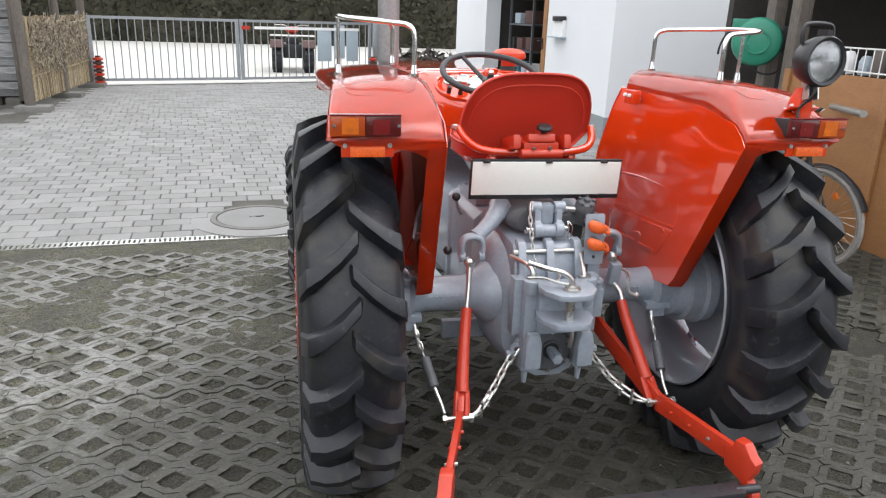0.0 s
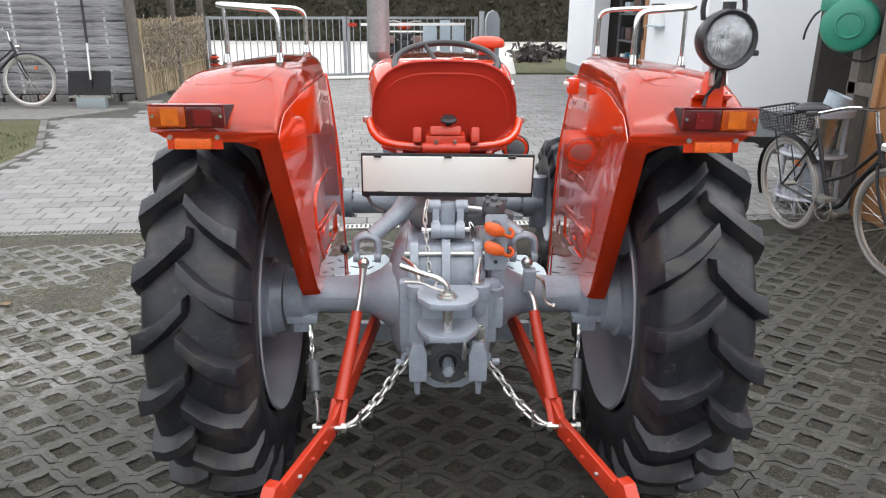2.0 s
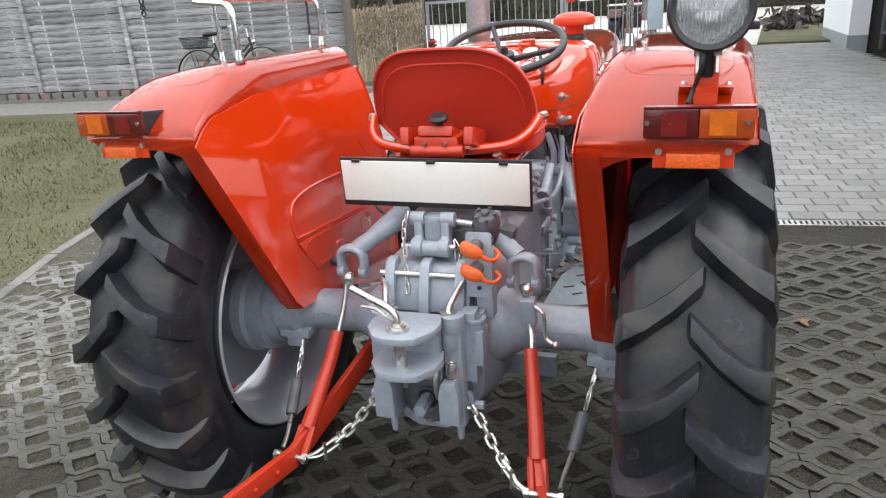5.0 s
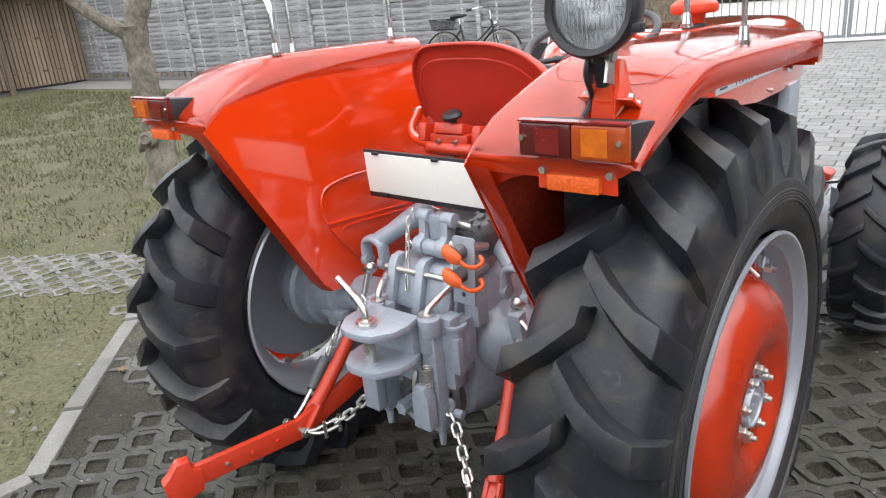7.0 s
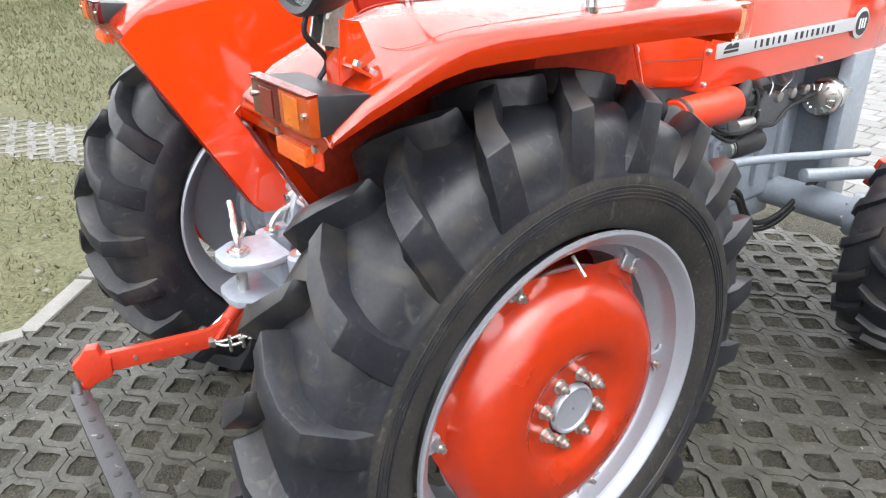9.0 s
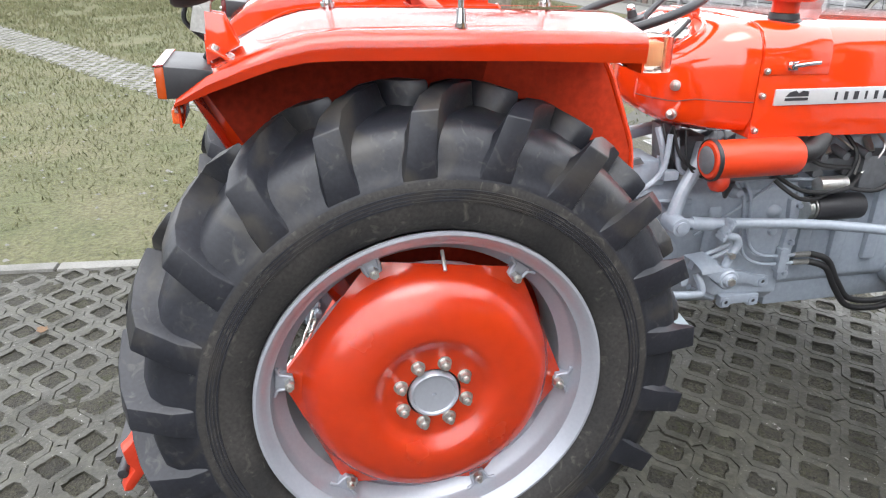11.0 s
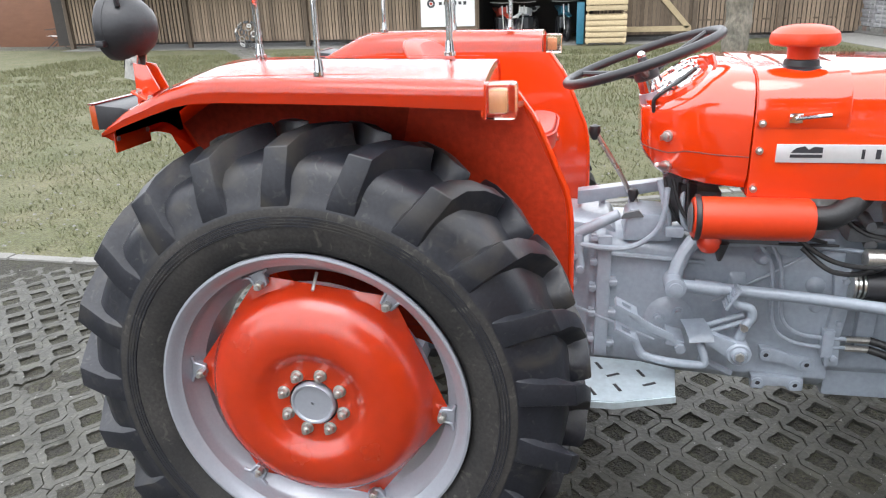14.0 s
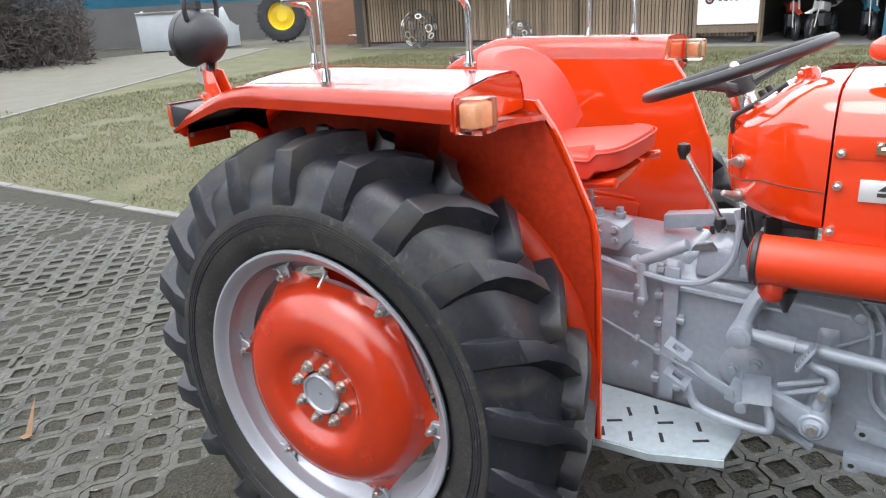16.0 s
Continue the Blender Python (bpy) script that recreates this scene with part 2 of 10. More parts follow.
DARK_RED = material("dark_red_lens", (0.06, 0.003, 0.003), 0.2, coat=0.35, other=(0.10, 0.006, 0.006), scale=12, grain=60, bump=0.2, fine=0.1)
RED_LENS = material("red_lens", (0.13, 0.004, 0.004), 0.25, coat=0.35, other=(0.18, 0.008, 0.008), scale=14, grain=60, bump=0.3, fine=0.1)
AMBER_DARK = material("dark_amber_lens", (0.40, 0.055, 0.004), 0.25, coat=0.3, other=(0.28, 0.04, 0.004), scale=14, grain=60, bump=0.2, fine=0.1)
REFLECTOR = material("orange_reflector", (0.85, 0.13, 0.01), 0.4, coat=0.15, other=(0.60, 0.08, 0.005), scale=160, grain=300, bump=0.5, fine=0.25, amount=1.0)
PALE_AMBER = material("clear_amber_lens", (0.86, 0.50, 0.30), 0.2, coat=0.7, other=(0.76, 0.32, 0.14), scale=22, grain=90, bump=0.4, fine=0.1)
ORANGE_CAP = material("orange_rubber_cap", (0.75, 0.13, 0.02), 0.45, other=(0.65, 0.1, 0.02), grain=120, bump=0.1)
STEEL = material("bright_steel", (0.62, 0.61, 0.58), 0.33, metal=0.9, other=(0.45, 0.44, 0.42), scale=30, grain=150, bump=0.15, fine=0.15)
STICKER = material("silver_badge", (0.70, 0.71, 0.72), 0.35, metal=0.5, grain=90, bump=0.03, fine=0.03)
DIAL = material("dial_face", (0.75, 0.75, 0.70), 0.2, coat=0.8, other=(0.55, 0.55, 0.5), scale=60, bump=0)
EXHAUST = material("exhaust_steel", (0.36, 0.36, 0.37), 0.45, metal=0.7, other=(0.28, 0.27, 0.27), scale=6, grain=60, bump=0.15)
CONCRETE = material("grey_concrete", (0.20, 0.196, 0.186), 0.9, other=(0.115, 0.113, 0.10), scale=9, grain=120, bump=0.5, depth=0.004, fine=0.22, piece=0.16)
PAVER = material("mossy_grid_paver", (0.185, 0.183, 0.174), 0.62, other=(0.105, 0.103, 0.088), scale=7, grain=60, bump=0.7, depth=0.006, fine=0.34, amount=1.2, spec=0.5, piece=0.16, island=0.0, world=True)
BLOCK = material("grey_paving_block", (0.235, 0.233, 0.23), 0.8, other=(0.175, 0.173, 0.165), scale=3, grain=150, bump=0.5, depth=0.003, fine=0.2, piece=0.13, world=True)
BLOCK_FAR = material("grey_paving_block_row", (0.235, 0.233, 0.23), 0.8, other=(0.175, 0.173, 0.165), scale=3, grain=150, bump=0.5, depth=0.003, fine=0.2, island=0.13)
JOINT = material("dark_joint_sand", (0.085, 0.08, 0.07), 0.95, other=(0.05, 0.05, 0.04), scale=6, grain=120, bump=0.5, fine=0.3)
SOIL = material("damp_soil_with_moss", (0.062, 0.058, 0.049), 0.95, other=(0.118, 0.112, 0.080), scale=5, grain=110, bump=1.0, depth=0.02, fine=0.75, amount=1.3)
scuff(SOIL, (0.075, 0.080, 0.033), 15, 0.55, 0.66)
scuff(SOIL, (0.040, 0.038, 0.031), 45, 0.52, 0.62)
scuff(SOIL, (0.26, 0.25, 0.22), 95, 0.66, 0.72)


def damp_and_shade(m, keep):
    """Ragged darkening of the mid field: damp moss plus painted shade about the tractor."""
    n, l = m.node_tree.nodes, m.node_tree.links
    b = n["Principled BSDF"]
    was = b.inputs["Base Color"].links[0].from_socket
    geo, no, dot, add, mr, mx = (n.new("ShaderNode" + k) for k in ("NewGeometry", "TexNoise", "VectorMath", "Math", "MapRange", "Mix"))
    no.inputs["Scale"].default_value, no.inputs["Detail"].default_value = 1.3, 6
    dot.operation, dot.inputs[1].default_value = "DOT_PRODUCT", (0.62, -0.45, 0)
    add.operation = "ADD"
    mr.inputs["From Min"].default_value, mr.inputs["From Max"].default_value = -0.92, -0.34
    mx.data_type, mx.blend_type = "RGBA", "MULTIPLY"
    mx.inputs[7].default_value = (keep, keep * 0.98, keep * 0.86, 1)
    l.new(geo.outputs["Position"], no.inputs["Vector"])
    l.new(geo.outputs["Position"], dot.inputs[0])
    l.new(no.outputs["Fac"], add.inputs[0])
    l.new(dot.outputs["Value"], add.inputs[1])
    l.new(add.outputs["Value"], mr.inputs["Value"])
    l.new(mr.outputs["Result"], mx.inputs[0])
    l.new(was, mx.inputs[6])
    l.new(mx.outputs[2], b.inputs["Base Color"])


scuff(PAVER, (0.060, 0.058, 0.038), 3.2, 0.53, 0.68)
# moss and damp, with the shade beneath the tractor multiplied in
damp_and_shade(PAVER, 0.27)
damp_and_shade(SOIL, 0.36)
scuff(PAVER, (0.050, 0.049, 0.036), 13, 0.52, 0.64)
scuff(PAVER, (0.26, 0.255, 0.24), 70, 0.66, 0.74)
LAWN = material("winter_lawn", (0.112, 0.103, 0.054), 0.95, other=(0.070, 0.078, 0.032), scale=1.3, grain=45, bump=1.0, depth=0.03, fine=0.45, amount=1.2)
BLADE = material("grass_blade", (0.138, 0.130, 0.066), 0.8, other=(0.086, 0.097, 0.042), scale=2.2, grain=30, bump=0, fine=0.2, amount=1.2, island=0.22)
ROAD = material("pale_gravel_road", (0.52, 0.51, 0.48), 0.95, other=(0.42, 0.41, 0.38), scale=0.6, grain=40, bump=0.4, fine=0.12)
RENDER_WALL = material("white_wall_render", (0.74, 0.76, 0.78), 0.9, other=(0.68, 0.70, 0.72), scale=1.2, grain=140, bump=0.3, fine=0.03)
PLINTH = material("grey_wall_plinth", (0.26, 0.31, 0.32), 0.9, other=(0.25, 0.26, 0.27), scale=2, grain=140, bump=0.3)
WOVEN = material("weathered_grey_lath", (0.50, 0.50, 0.505), 0.8, other=(0.19, 0.19, 0.20), scale=2.6, grain=25, bump=0.8, depth=0.008, fine=0.5, amount=1.1, stretch=(0.35, 1, 6), island=0.3, piece=0.25)
POST_GREY = material("weathered_post", (0.16, 0.135, 0.115), 0.85, other=(0.09, 0.08, 0.07), scale=5, grain=30, bump=0.5, stretch=(4, 4, 0.5), fine=0.3)
BARN = material("brown_barn_slat", (0.22, 0.165, 0.115), 0.85, other=(0.15, 0.115, 0.085), scale=1.5, grain=18, bump=0.4, stretch=(3, 3, 0.4), fine=0.3, island=0.28, piece=0.28)
BOARD = material("orange_brown_board", (0.33, 0.16, 0.06), 0.6, other=(0.25, 0.115, 0.045), scale=2.5, grain=24, bump=0.2, stretch=(1, 1, 4), fine=0.12)
REED = material("reed_screen", (0.42, 0.34, 0.22), 0.85, other=(0.28, 0.22, 0.14), scale=6, grain=40, bump=0.4, fine=0.3, island=0.35)
TWIG = material("dry_twigs", (0.062, 0.050, 0.045), 0.9, other=(0.036, 0.031, 0.029), scale=8, grain=50, bump=0.3, fine=0.3, island=0.4)
GATE_STEEL = material("galvanised_gate", (0.36, 0.38, 0.40), 0.5, metal=0.5, other=(0.29, 0.31, 0.33), scale=4, grain=60, bump=0.1)
HEDGE = material("hedge_leaf", (0.024, 0.026, 0.015), 0.75, other=(0.045, 0.039, 0.022), scale=1.2, grain=12, bump=0, fine=0.4, island=0.5)
BARK = material("apple_tree_bark", (0.20, 0.175, 0.14), 0.9, other=(0.10, 0.095, 0.075), scale=9, grain=35, bump=1.0, depth=0.02, fine=0.4, stretch=(1, 1, 0.6), amount=1.2)
GREEN_REEL = material("green_plastic", (0.03, 0.25, 0.16), 0.4, other=(0.025, 0.21, 0.135), scale=6, grain=90, bump=0.08)
BLUE_GREY = material("blue_grey_panel", (0.40, 0.47, 0.52), 0.6, other=(0.33, 0.40, 0.45), scale=3, grain=50, bump=0.1)
# near-black walls: the shade of unlit rooms is put into the colour
UNLIT_SHADE = material("painted_interior_shade", (0.03, 0.027, 0.025), 0.9, other=(0.05, 0.045, 0.04), scale=2, grain=20, bump=0.1)
MAROON = material("maroon_board", (0.095, 0.045, 0.038), 0.7, other=(0.07, 0.035, 0.03), scale=2, grain=20, bump=0.2)
PALLET = material("pale_pallet_wood", (0.52, 0.42, 0.26), 0.75, other=(0.42, 0.33, 0.2), scale=4, grain=30, bump=0.3, piece=0.15)
YELLOW = material("yellow_rim", (0.75, 0.55, 0.02), 0.4, other=(0.65, 0.45, 0.02), grain=60)
BLUE = material("blue_tarpaulin", (0.02, 0.15, 0.22), 0.45, other=(0.015, 0.10, 0.16), scale=2, grain=15, bump=0.4)
BUCKET = material("worn_loader_steel", (0.46, 0.50, 0.53), 0.55, metal=0.3, other=(0.36, 0.39, 0.41), scale=2, grain=30, bump=0.2, fine=0.12)
WHITE = material("white_paint", (0.80, 0.80, 0.79), 0.5, other=(0.76, 0.76, 0.75), grain=60, bump=0.05, fine=0.03)
INK = material("dark_ink", (0.03, 0.03, 0.035), 0.5, bump=0)
DEAD_LEAF = material("dead_leaf", (0.17, 0.10, 0.05), 0.8, other=(0.11, 0.065, 0.035), grain=50, bump=0.3, piece=0.3)


def glass():
    m = bpy.data.materials.new("ribbed_lamp_glass")
    m.use_nodes = True
    n, l = m.node_tree.nodes, m.node_tree.links
    b = n["Principled BSDF"]
    b.inputs["Transmission Weight"].default_value, b.inputs["Roughness"].default_value, b.inputs["IOR"].default_value = 1.0, 0.05, 1.45
    b.inputs["Base Color"].default_value = (0.96, 0.97, 0.98, 1)
    return m


DISC_RED = material("red_wheel_paint", (0.80, 0.058, 0.006), 0.24, coat=1.0, other=(0.70, 0.045, 0.006), scale=5, grain=30, bump=0.05, depth=0.003, fine=0.04, coat_rough=0.2, coat_ior=1.6, spec=1.0)
STRAW = material("pale_dry_straw", (0.34, 0.29, 0.22), 0.9, other=(0.22, 0.185, 0.14), scale=8, grain=50, bump=0.3, fine=0.3, island=0.4)
GLASS = glass()


def tinted():
    m = glass()
    m.name = "tinted_lamp_lens"
    b = m.node_tree.nodes["Principled BSDF"]
    b.inputs["Base Color"].default_value, b.inputs["Roughness"].default_value = (0.98, 0.88, 0.78, 1), 0.16
    return m


CLEAR_AMBER = tinted()
LAMP_BOWL = material("bright_lamp_bowl", (0.94, 0.95, 0.96), 0.26, metal=0.8, other=(0.78, 0.79, 0.80), scale=30, grain=140, bump=0.2, fine=0.12)

# ---- the ground ----
YARD = pose(0, 0, 0, 0, 0, 4.0)     # the yard's own axes against the tractor's
KERB = [(-1.62, -9.0), (-1.58, -6.4), (-1.50, -2.0), (-1.41, -0.80), (-2.44, 0.12), (-3.03, 0.68), (-3.48, 1.75), (-3.64, 2.38), (-3.46, 2.90), (-4.13, 3.53), (-4.28, 5.57), (-5.05, 7.25)]


def rise(y):
    """The yard climbs away from the drain."""
    return 0.030 * max(min(y, 8.6) - 2.8, 0.0)



def kerb_x(y):
    for (x0, y0), (x1, y1) in zip(KERB, KERB[1:]):
        if min(y0, y1) <= y <= max(y0, y1) and abs(y1 - y0) > 0.2:
            return x0 + (x1 - x0) * (y - y0) / (y1 - y0)
    return -1.65 if y < 0 else -5.05


bm = bm_new()
bmesh.ops.create_grid(bm, x_segments=60, y_segments=60, size=400)
for v in bm.verts:
    v.co.z = -0.045 - 0.00004 * max(v.co.length - 60, 0) ** 1.2
ground = solid("ground", bm, SOIL, "dark soil ground reaching to the horizon", "ground", kind="structure")

# soil that fills the paver holes
bm = bm_new()
bmesh.ops.create_grid(bm, x_segments=230, y_segments=260, size=1, matrix=Matrix.Translation((1.4, -3.05, -0.0066)) @ Matrix.Diagonal((5.5, 6.1, 1, 1)))
for v in bm.verts:
    v.co.z += 0.0055 * noise.noise(v.co * 1.7) + 0.0045 * noise.noise(v.co * 7)
bmesh.ops.delete(bm, geom=[f for f in bm.faces if f.calc_center_median().x < kerb_x(f.calc_center_median().y) - 0.05], context="FACES")
solid("soil_bed", bm, SOIL, "mossy soil filling the holes of the grid pavers", "soil", kind="structure")

# lawn
bm = bm_new()
outline = [(-19.6, -26)] + [(-1.66, -26)] + KERB + [(-18.3, 6.25), (-18.8, -3), (-19.8, -14)]
f = bm.faces.new([bm.verts.new((x, y, -0.008)) for x, y in outline])
bmesh.ops.bisect_plane(bm, geom=[f, *f.edges, *f.verts], plane_co=(0, 2.8, 0), plane_no=(0, 1, 0))
bmesh.ops.triangulate(bm, faces=bm.faces[:])
for v in bm.verts:
    v.co.z += rise(v.co.y)
lawn = solid("lawn", bm, LAWN, "short mossy winter lawn with brown patches", "lawn", kind="structure")


def in_lawn(x, y):
    return x < kerb_x(y) - 0.1 and y < 6.9 + 0.08 * (x + 5) and x > -18 and not (abs((y - 0.55) - 0.665 * (x + 3.2)) < 0.42)


rng = np.random.RandomState(4)
vs, fs = [], []
while len(fs) < 110000:
    d = 0.4 + 15 * rng.rand() ** 1.2
    x, y = -1.3 - d + rng.rand() * 0.5, rng.uniform(-13, 6.4)
    if not in_lawn(x, y):
        continue
    if noise.noise((x * 1.1, y * 1.1, 0)) + 0.5 * noise.noise((x * 5, y * 5, 2)) < -0.28:
        continue
    a, h, w = rng.rand() * 6.28, 0.012 + 0.024 * rng.rand(), 0.0025 + 0.003 * rng.rand()
    s = 1 + d * 0.12
    dx, dy, tx, ty = w * s * math.cos(a), w * s * math.sin(a), 0.022 * rng.randn(), 0.022 * rng.randn()
    k = len(vs)
    z = rise(y)
    vs += [(x - dx, y - dy, z - 0.01), (x + dx, y + dy, z - 0.01), (x + tx, y + ty, z + h * s * 0.8)]
    fs.append((k, k + 1, k + 2))
tagged(new("grass", raw("grass", vs, fs, BLADE)), "short dry and green grass blades on the lawn", "grass", kind="stuff")

# moss and tufts in the paver holes
vs, fs = [], []
while len(fs) < 16000:
    x, y = rng.uniform(-2.9, 3.2), rng.uniform(-5.2, 2.5)
    if x < kerb_x(y) or noise.noise((x * 1.7, y * 1.7, 5)) < -0.05:
        continue
    for _ in range(5):
        a, h, w = rng.rand() * 6.28, 0.005 + 0.012 * rng.rand(), 0.002
        px, py = x + 0.025 * rng.randn(), y + 0.025 * rng.randn()
        k = len(vs)
        vs += [(px - w * math.cos(a), py - w * math.sin(a), -0.02), (px + w * math.cos(a), py + w * math.sin(a), -0.02), (px + 0.01 * rng.randn(), py + 0.01 * rng.randn(), -0.014 + h)]
        fs.append((k, k + 1, k + 2))
tagged(new("moss", raw("moss", vs, fs, BLADE)), "moss and grass tufts between the grid pavers", "moss", kind="stuff")

# concrete strip before the shed, drain, road
bm = bm_new()
prism(bm, [(-5.05, 7.3), (-18.6, 6.2), (-18.6, 7.9), (-4.3, 9.0), (-4.0, 8.6), (-4.5, 7.9)], Matrix.Translation((0, 0, -0.03)), 0.032)
for v in bm.verts:
    v.co.z += rise(v.co.y)
solid("shed_apron", bm, CONCRETE, "pale concrete strip along the woven fence", "paving", kind="structure")
bm = bm_new()
prism(bm, [(-17.9, 5.9), (-18.0, -3), (-19.0, -16), (-21.5, -16), (-21.5, 8.5), (-18.2, 8.5)], Matrix.Translation((0, 0, -0.03)), 0.034)
solid("barn_apron", bm, CONCRETE, "pale paved strip along the brown barn", "paving", kind="structure")
bm = bm_new()
prism(bm, [(-60, 11.8), (-4.2, 11.8), (1.1, 13.5), (3.1, 14.1), (60, 14.1), (60, 30), (-60, 30)], Matrix.Translation((0, 0, 0.140)), 0.035)
solid("road", bm, ROAD, "pale gravel road beyond the gate", "road", kind="structure")

# the slot drain between the two pavings
drain = thing("channel_drain", "narrow galvanised channel drain with slotted grate", "drain", kind="structure")
bm = bm_new()
for k in range(66):
    u = -3.0 + 0.1 * k
    for du in (0.0, 0.033, 0.066):
        box(bm, YARD @ Vector((u + du, 2.91, -0.004)), (0.018, 0.075, 0.014), (0, 0, 4.0))
for v0 in (-0.046, 0.046):
    box(bm, YARD @ Vector((0.3, 2.91 + v0, -0.004)), (6.6, 0.018, 0.016), (0, 0, 4.0))
part("grate", bm, ZINC, drain, "slotted steel grate")
bm = bm_new()
box(bm, YARD @ Vector((0.3, 2.91, -0.03)), (6.6, 0.09, 0.02), (0, 0, 4.0))
part("channel", bm, BLACK, drain)

# the manhole cover
manhole = thing("manhole_cover", "round concrete manhole cover set in the block paving", "manhole", at=(-1.10, 3.30, rise(3.30)))
bm = bm_new()
lathe(bm, [(0.0, 0.004), (0.285, 0.006), (0.300, 0.002), (0.302, -0.03)], Matrix(), 48)
for k in range(4):
    box(bm, (0.03 * k - 0.05, 0.01 * k, 0.006), (0.02, 0.012, 0.004))
part("lid", bm, BLOCK, manhole)
bm = bm_new()
lathe(bm, [(0.312, -0.03), (0.312, 0.004), (0.352, 0.005), (0.36, -0.03)], Matrix(), 48)
part("ring", bm, CONCRETE, manhole)
bm = bm_new()
lathe(bm, [(0.355, -0.03), (0.355, -0.002), (0.50, -0.003), (0.505, -0.03)], Matrix(), 48)
part("collar", bm, BLOCK, manhole, "grey mortar collar round the cover")
bm = bm_new()
box(bm, (0.02, 0.0, 0.0075), (0.06, 0.022, 0.003), (0, 0, 30))
part("lifting_slot", bm, BLACK, manhole)

# kerb stones round the lawn
kerb = thing("lawn_kerb", "row of weathered grey concrete kerb stones edging the lawn", "kerb", kind="structure")
for (x0, y0), (x1, y1) in zip(KERB, KERB[1:]):
    a, b = Vector((x0, y0, 0)), Vector((x1, y1, 0))
    n = max(1, round((b - a).length / 0.5))
    for k in range(n):
        p, q = a.lerp(b, k / n), a.lerp(b, (k + 1) / n)
        bm = bm_new()
        d = q - p
        box(bm, (0, 0, -0.04), (d.length - 0.012, 0.082, 0.1))
        soften(bm, 0.009, 2)
        for v in bm.verts:
            v.co.z += 0.004 * noise.noise(v.co * 8 + p)
        s = part("kerb_stone", bm, CONCRETE, kerb)
        s.matrix_local = Matrix.Translation((p + q) / 2 + Vector((0, 0, rise((p.y + q.y) / 2) + 0.004 * math.sin(9 * p.y)))) @ pose(0, 0, 0, 2 * math.sin(7 * p.y), 0, math.degrees(math.atan2(d.y, d.x)) + 1.2 * math.sin(5 * p.y))

# ---- the white house ----
house = thing("white_house", "white rendered house with grey plinth and open brown door", "house", kind="structure")
W = [((3.15, 6.28), (3.18, 8.72)), ((3.17, 12.25), (3.12, 14.3)), ((3.12, 14.3), (9.0, 14.3)), ((3.15, 6.28), (9.0, 6.42))]
for k, (a, b) in enumerate(W):
    d = Vector((b[0] - a[0], b[1] - a[1], 0))
    nrm = Vector((d.y, -d.x, 0)).normalized() * 0.3
    if k == 2:
        nrm = -nrm
    if k == 3:
        nrm = Vector((0, 0.3, 0))
    bm = bm_new()
    prism(bm, [a, b, (b[0] + nrm.x, b[1] + nrm.y), (a[0] + nrm.x, a[1] + nrm.y)], Matrix.Translation((0, 0, 0.24)), 3.76)
    part("wall", bm, RENDER_WALL, house, "smooth white render")
    bm = bm_new()
    off = -nrm.normalized() * 0.012
    prism(bm, [(a[0] + off.x, a[1] + off.y), (b[0] + off.x, b[1] + off.y), (b[0] + nrm.x, b[1] + nrm.y), (a[0] + nrm.x, a[1] + nrm.y)], Matrix.Translation((0, 0, -0.04)), 0.285)
    part("plinth", bm, PLINTH, house, "grey painted plinth")
bm = bm_new()
prism(bm, [(3.18, 8.72), (3.17, 12.25), (3.47, 12.25), (3.48, 8.72)], Matrix.Translation((0, 0, 2.15)), 1.85)
part("lintel", bm, RENDER_WALL, house)
bm = bm_new()
prism(bm, [(2.6, 5.7), (9.6, 5.7), (9.6, 14.9), (2.6, 14.9)], Matrix.Translation((0, 0, 4.0)), 0.2)
part("roof", bm, POST_GREY, house, "dark roof edge")
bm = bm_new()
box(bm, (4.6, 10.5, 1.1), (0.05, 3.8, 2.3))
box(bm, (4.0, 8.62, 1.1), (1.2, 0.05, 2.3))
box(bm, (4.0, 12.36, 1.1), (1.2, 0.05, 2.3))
part("room", bm, UNLIT_SHADE, house, "store room behind the door, its shade painted near-black")
bm = bm_new()
box(bm, (3.21, 8.80, 1.08), (0.10, 0.16, 2.16))
part("door_jamb", bm, BOARD, house, "brown wooden door jamb", 0.006)
bm = bm_new()
box(bm, (3.34, 8.86, 1.05), (0.16, 0.03, 2.1))
part("door_edge", bm, POST_GREY, house)
bm = bm_new()
box(bm, (3.152, 8.82, 1.0), (0.02, 0.03, 0.16))
cyl(bm, (3.15, 8.82, 1.04), (3.10, 8.82, 1.04), 0.009)
cyl(bm, (3.10, 8.82, 1.04), (3.10, 8.90, 1.04), 0.009)
part("door_handle", bm, BLACK, house, "dark metal door handle")

store = thing("store_shelf", "steel shelf with boxes and bottles in the dark store", "shelf", at=(3.85, 11.35, 0))
for z in (0.25, 0.75, 1.2, 1.65):
    bm = bm_new()
    box(bm, (0, 0, z), (0.5, 1.4, 0.03))
    part("shelf_board", bm, GREY_DARK, store)
for y in (-0.68, 0.68):
    for x in (-0.23, 0.23):
        bm = bm_new()
        box(bm, (x, y, 1.0), (0.04, 0.04, 2.0))
        part("upright", bm, GREY_DARK, store)
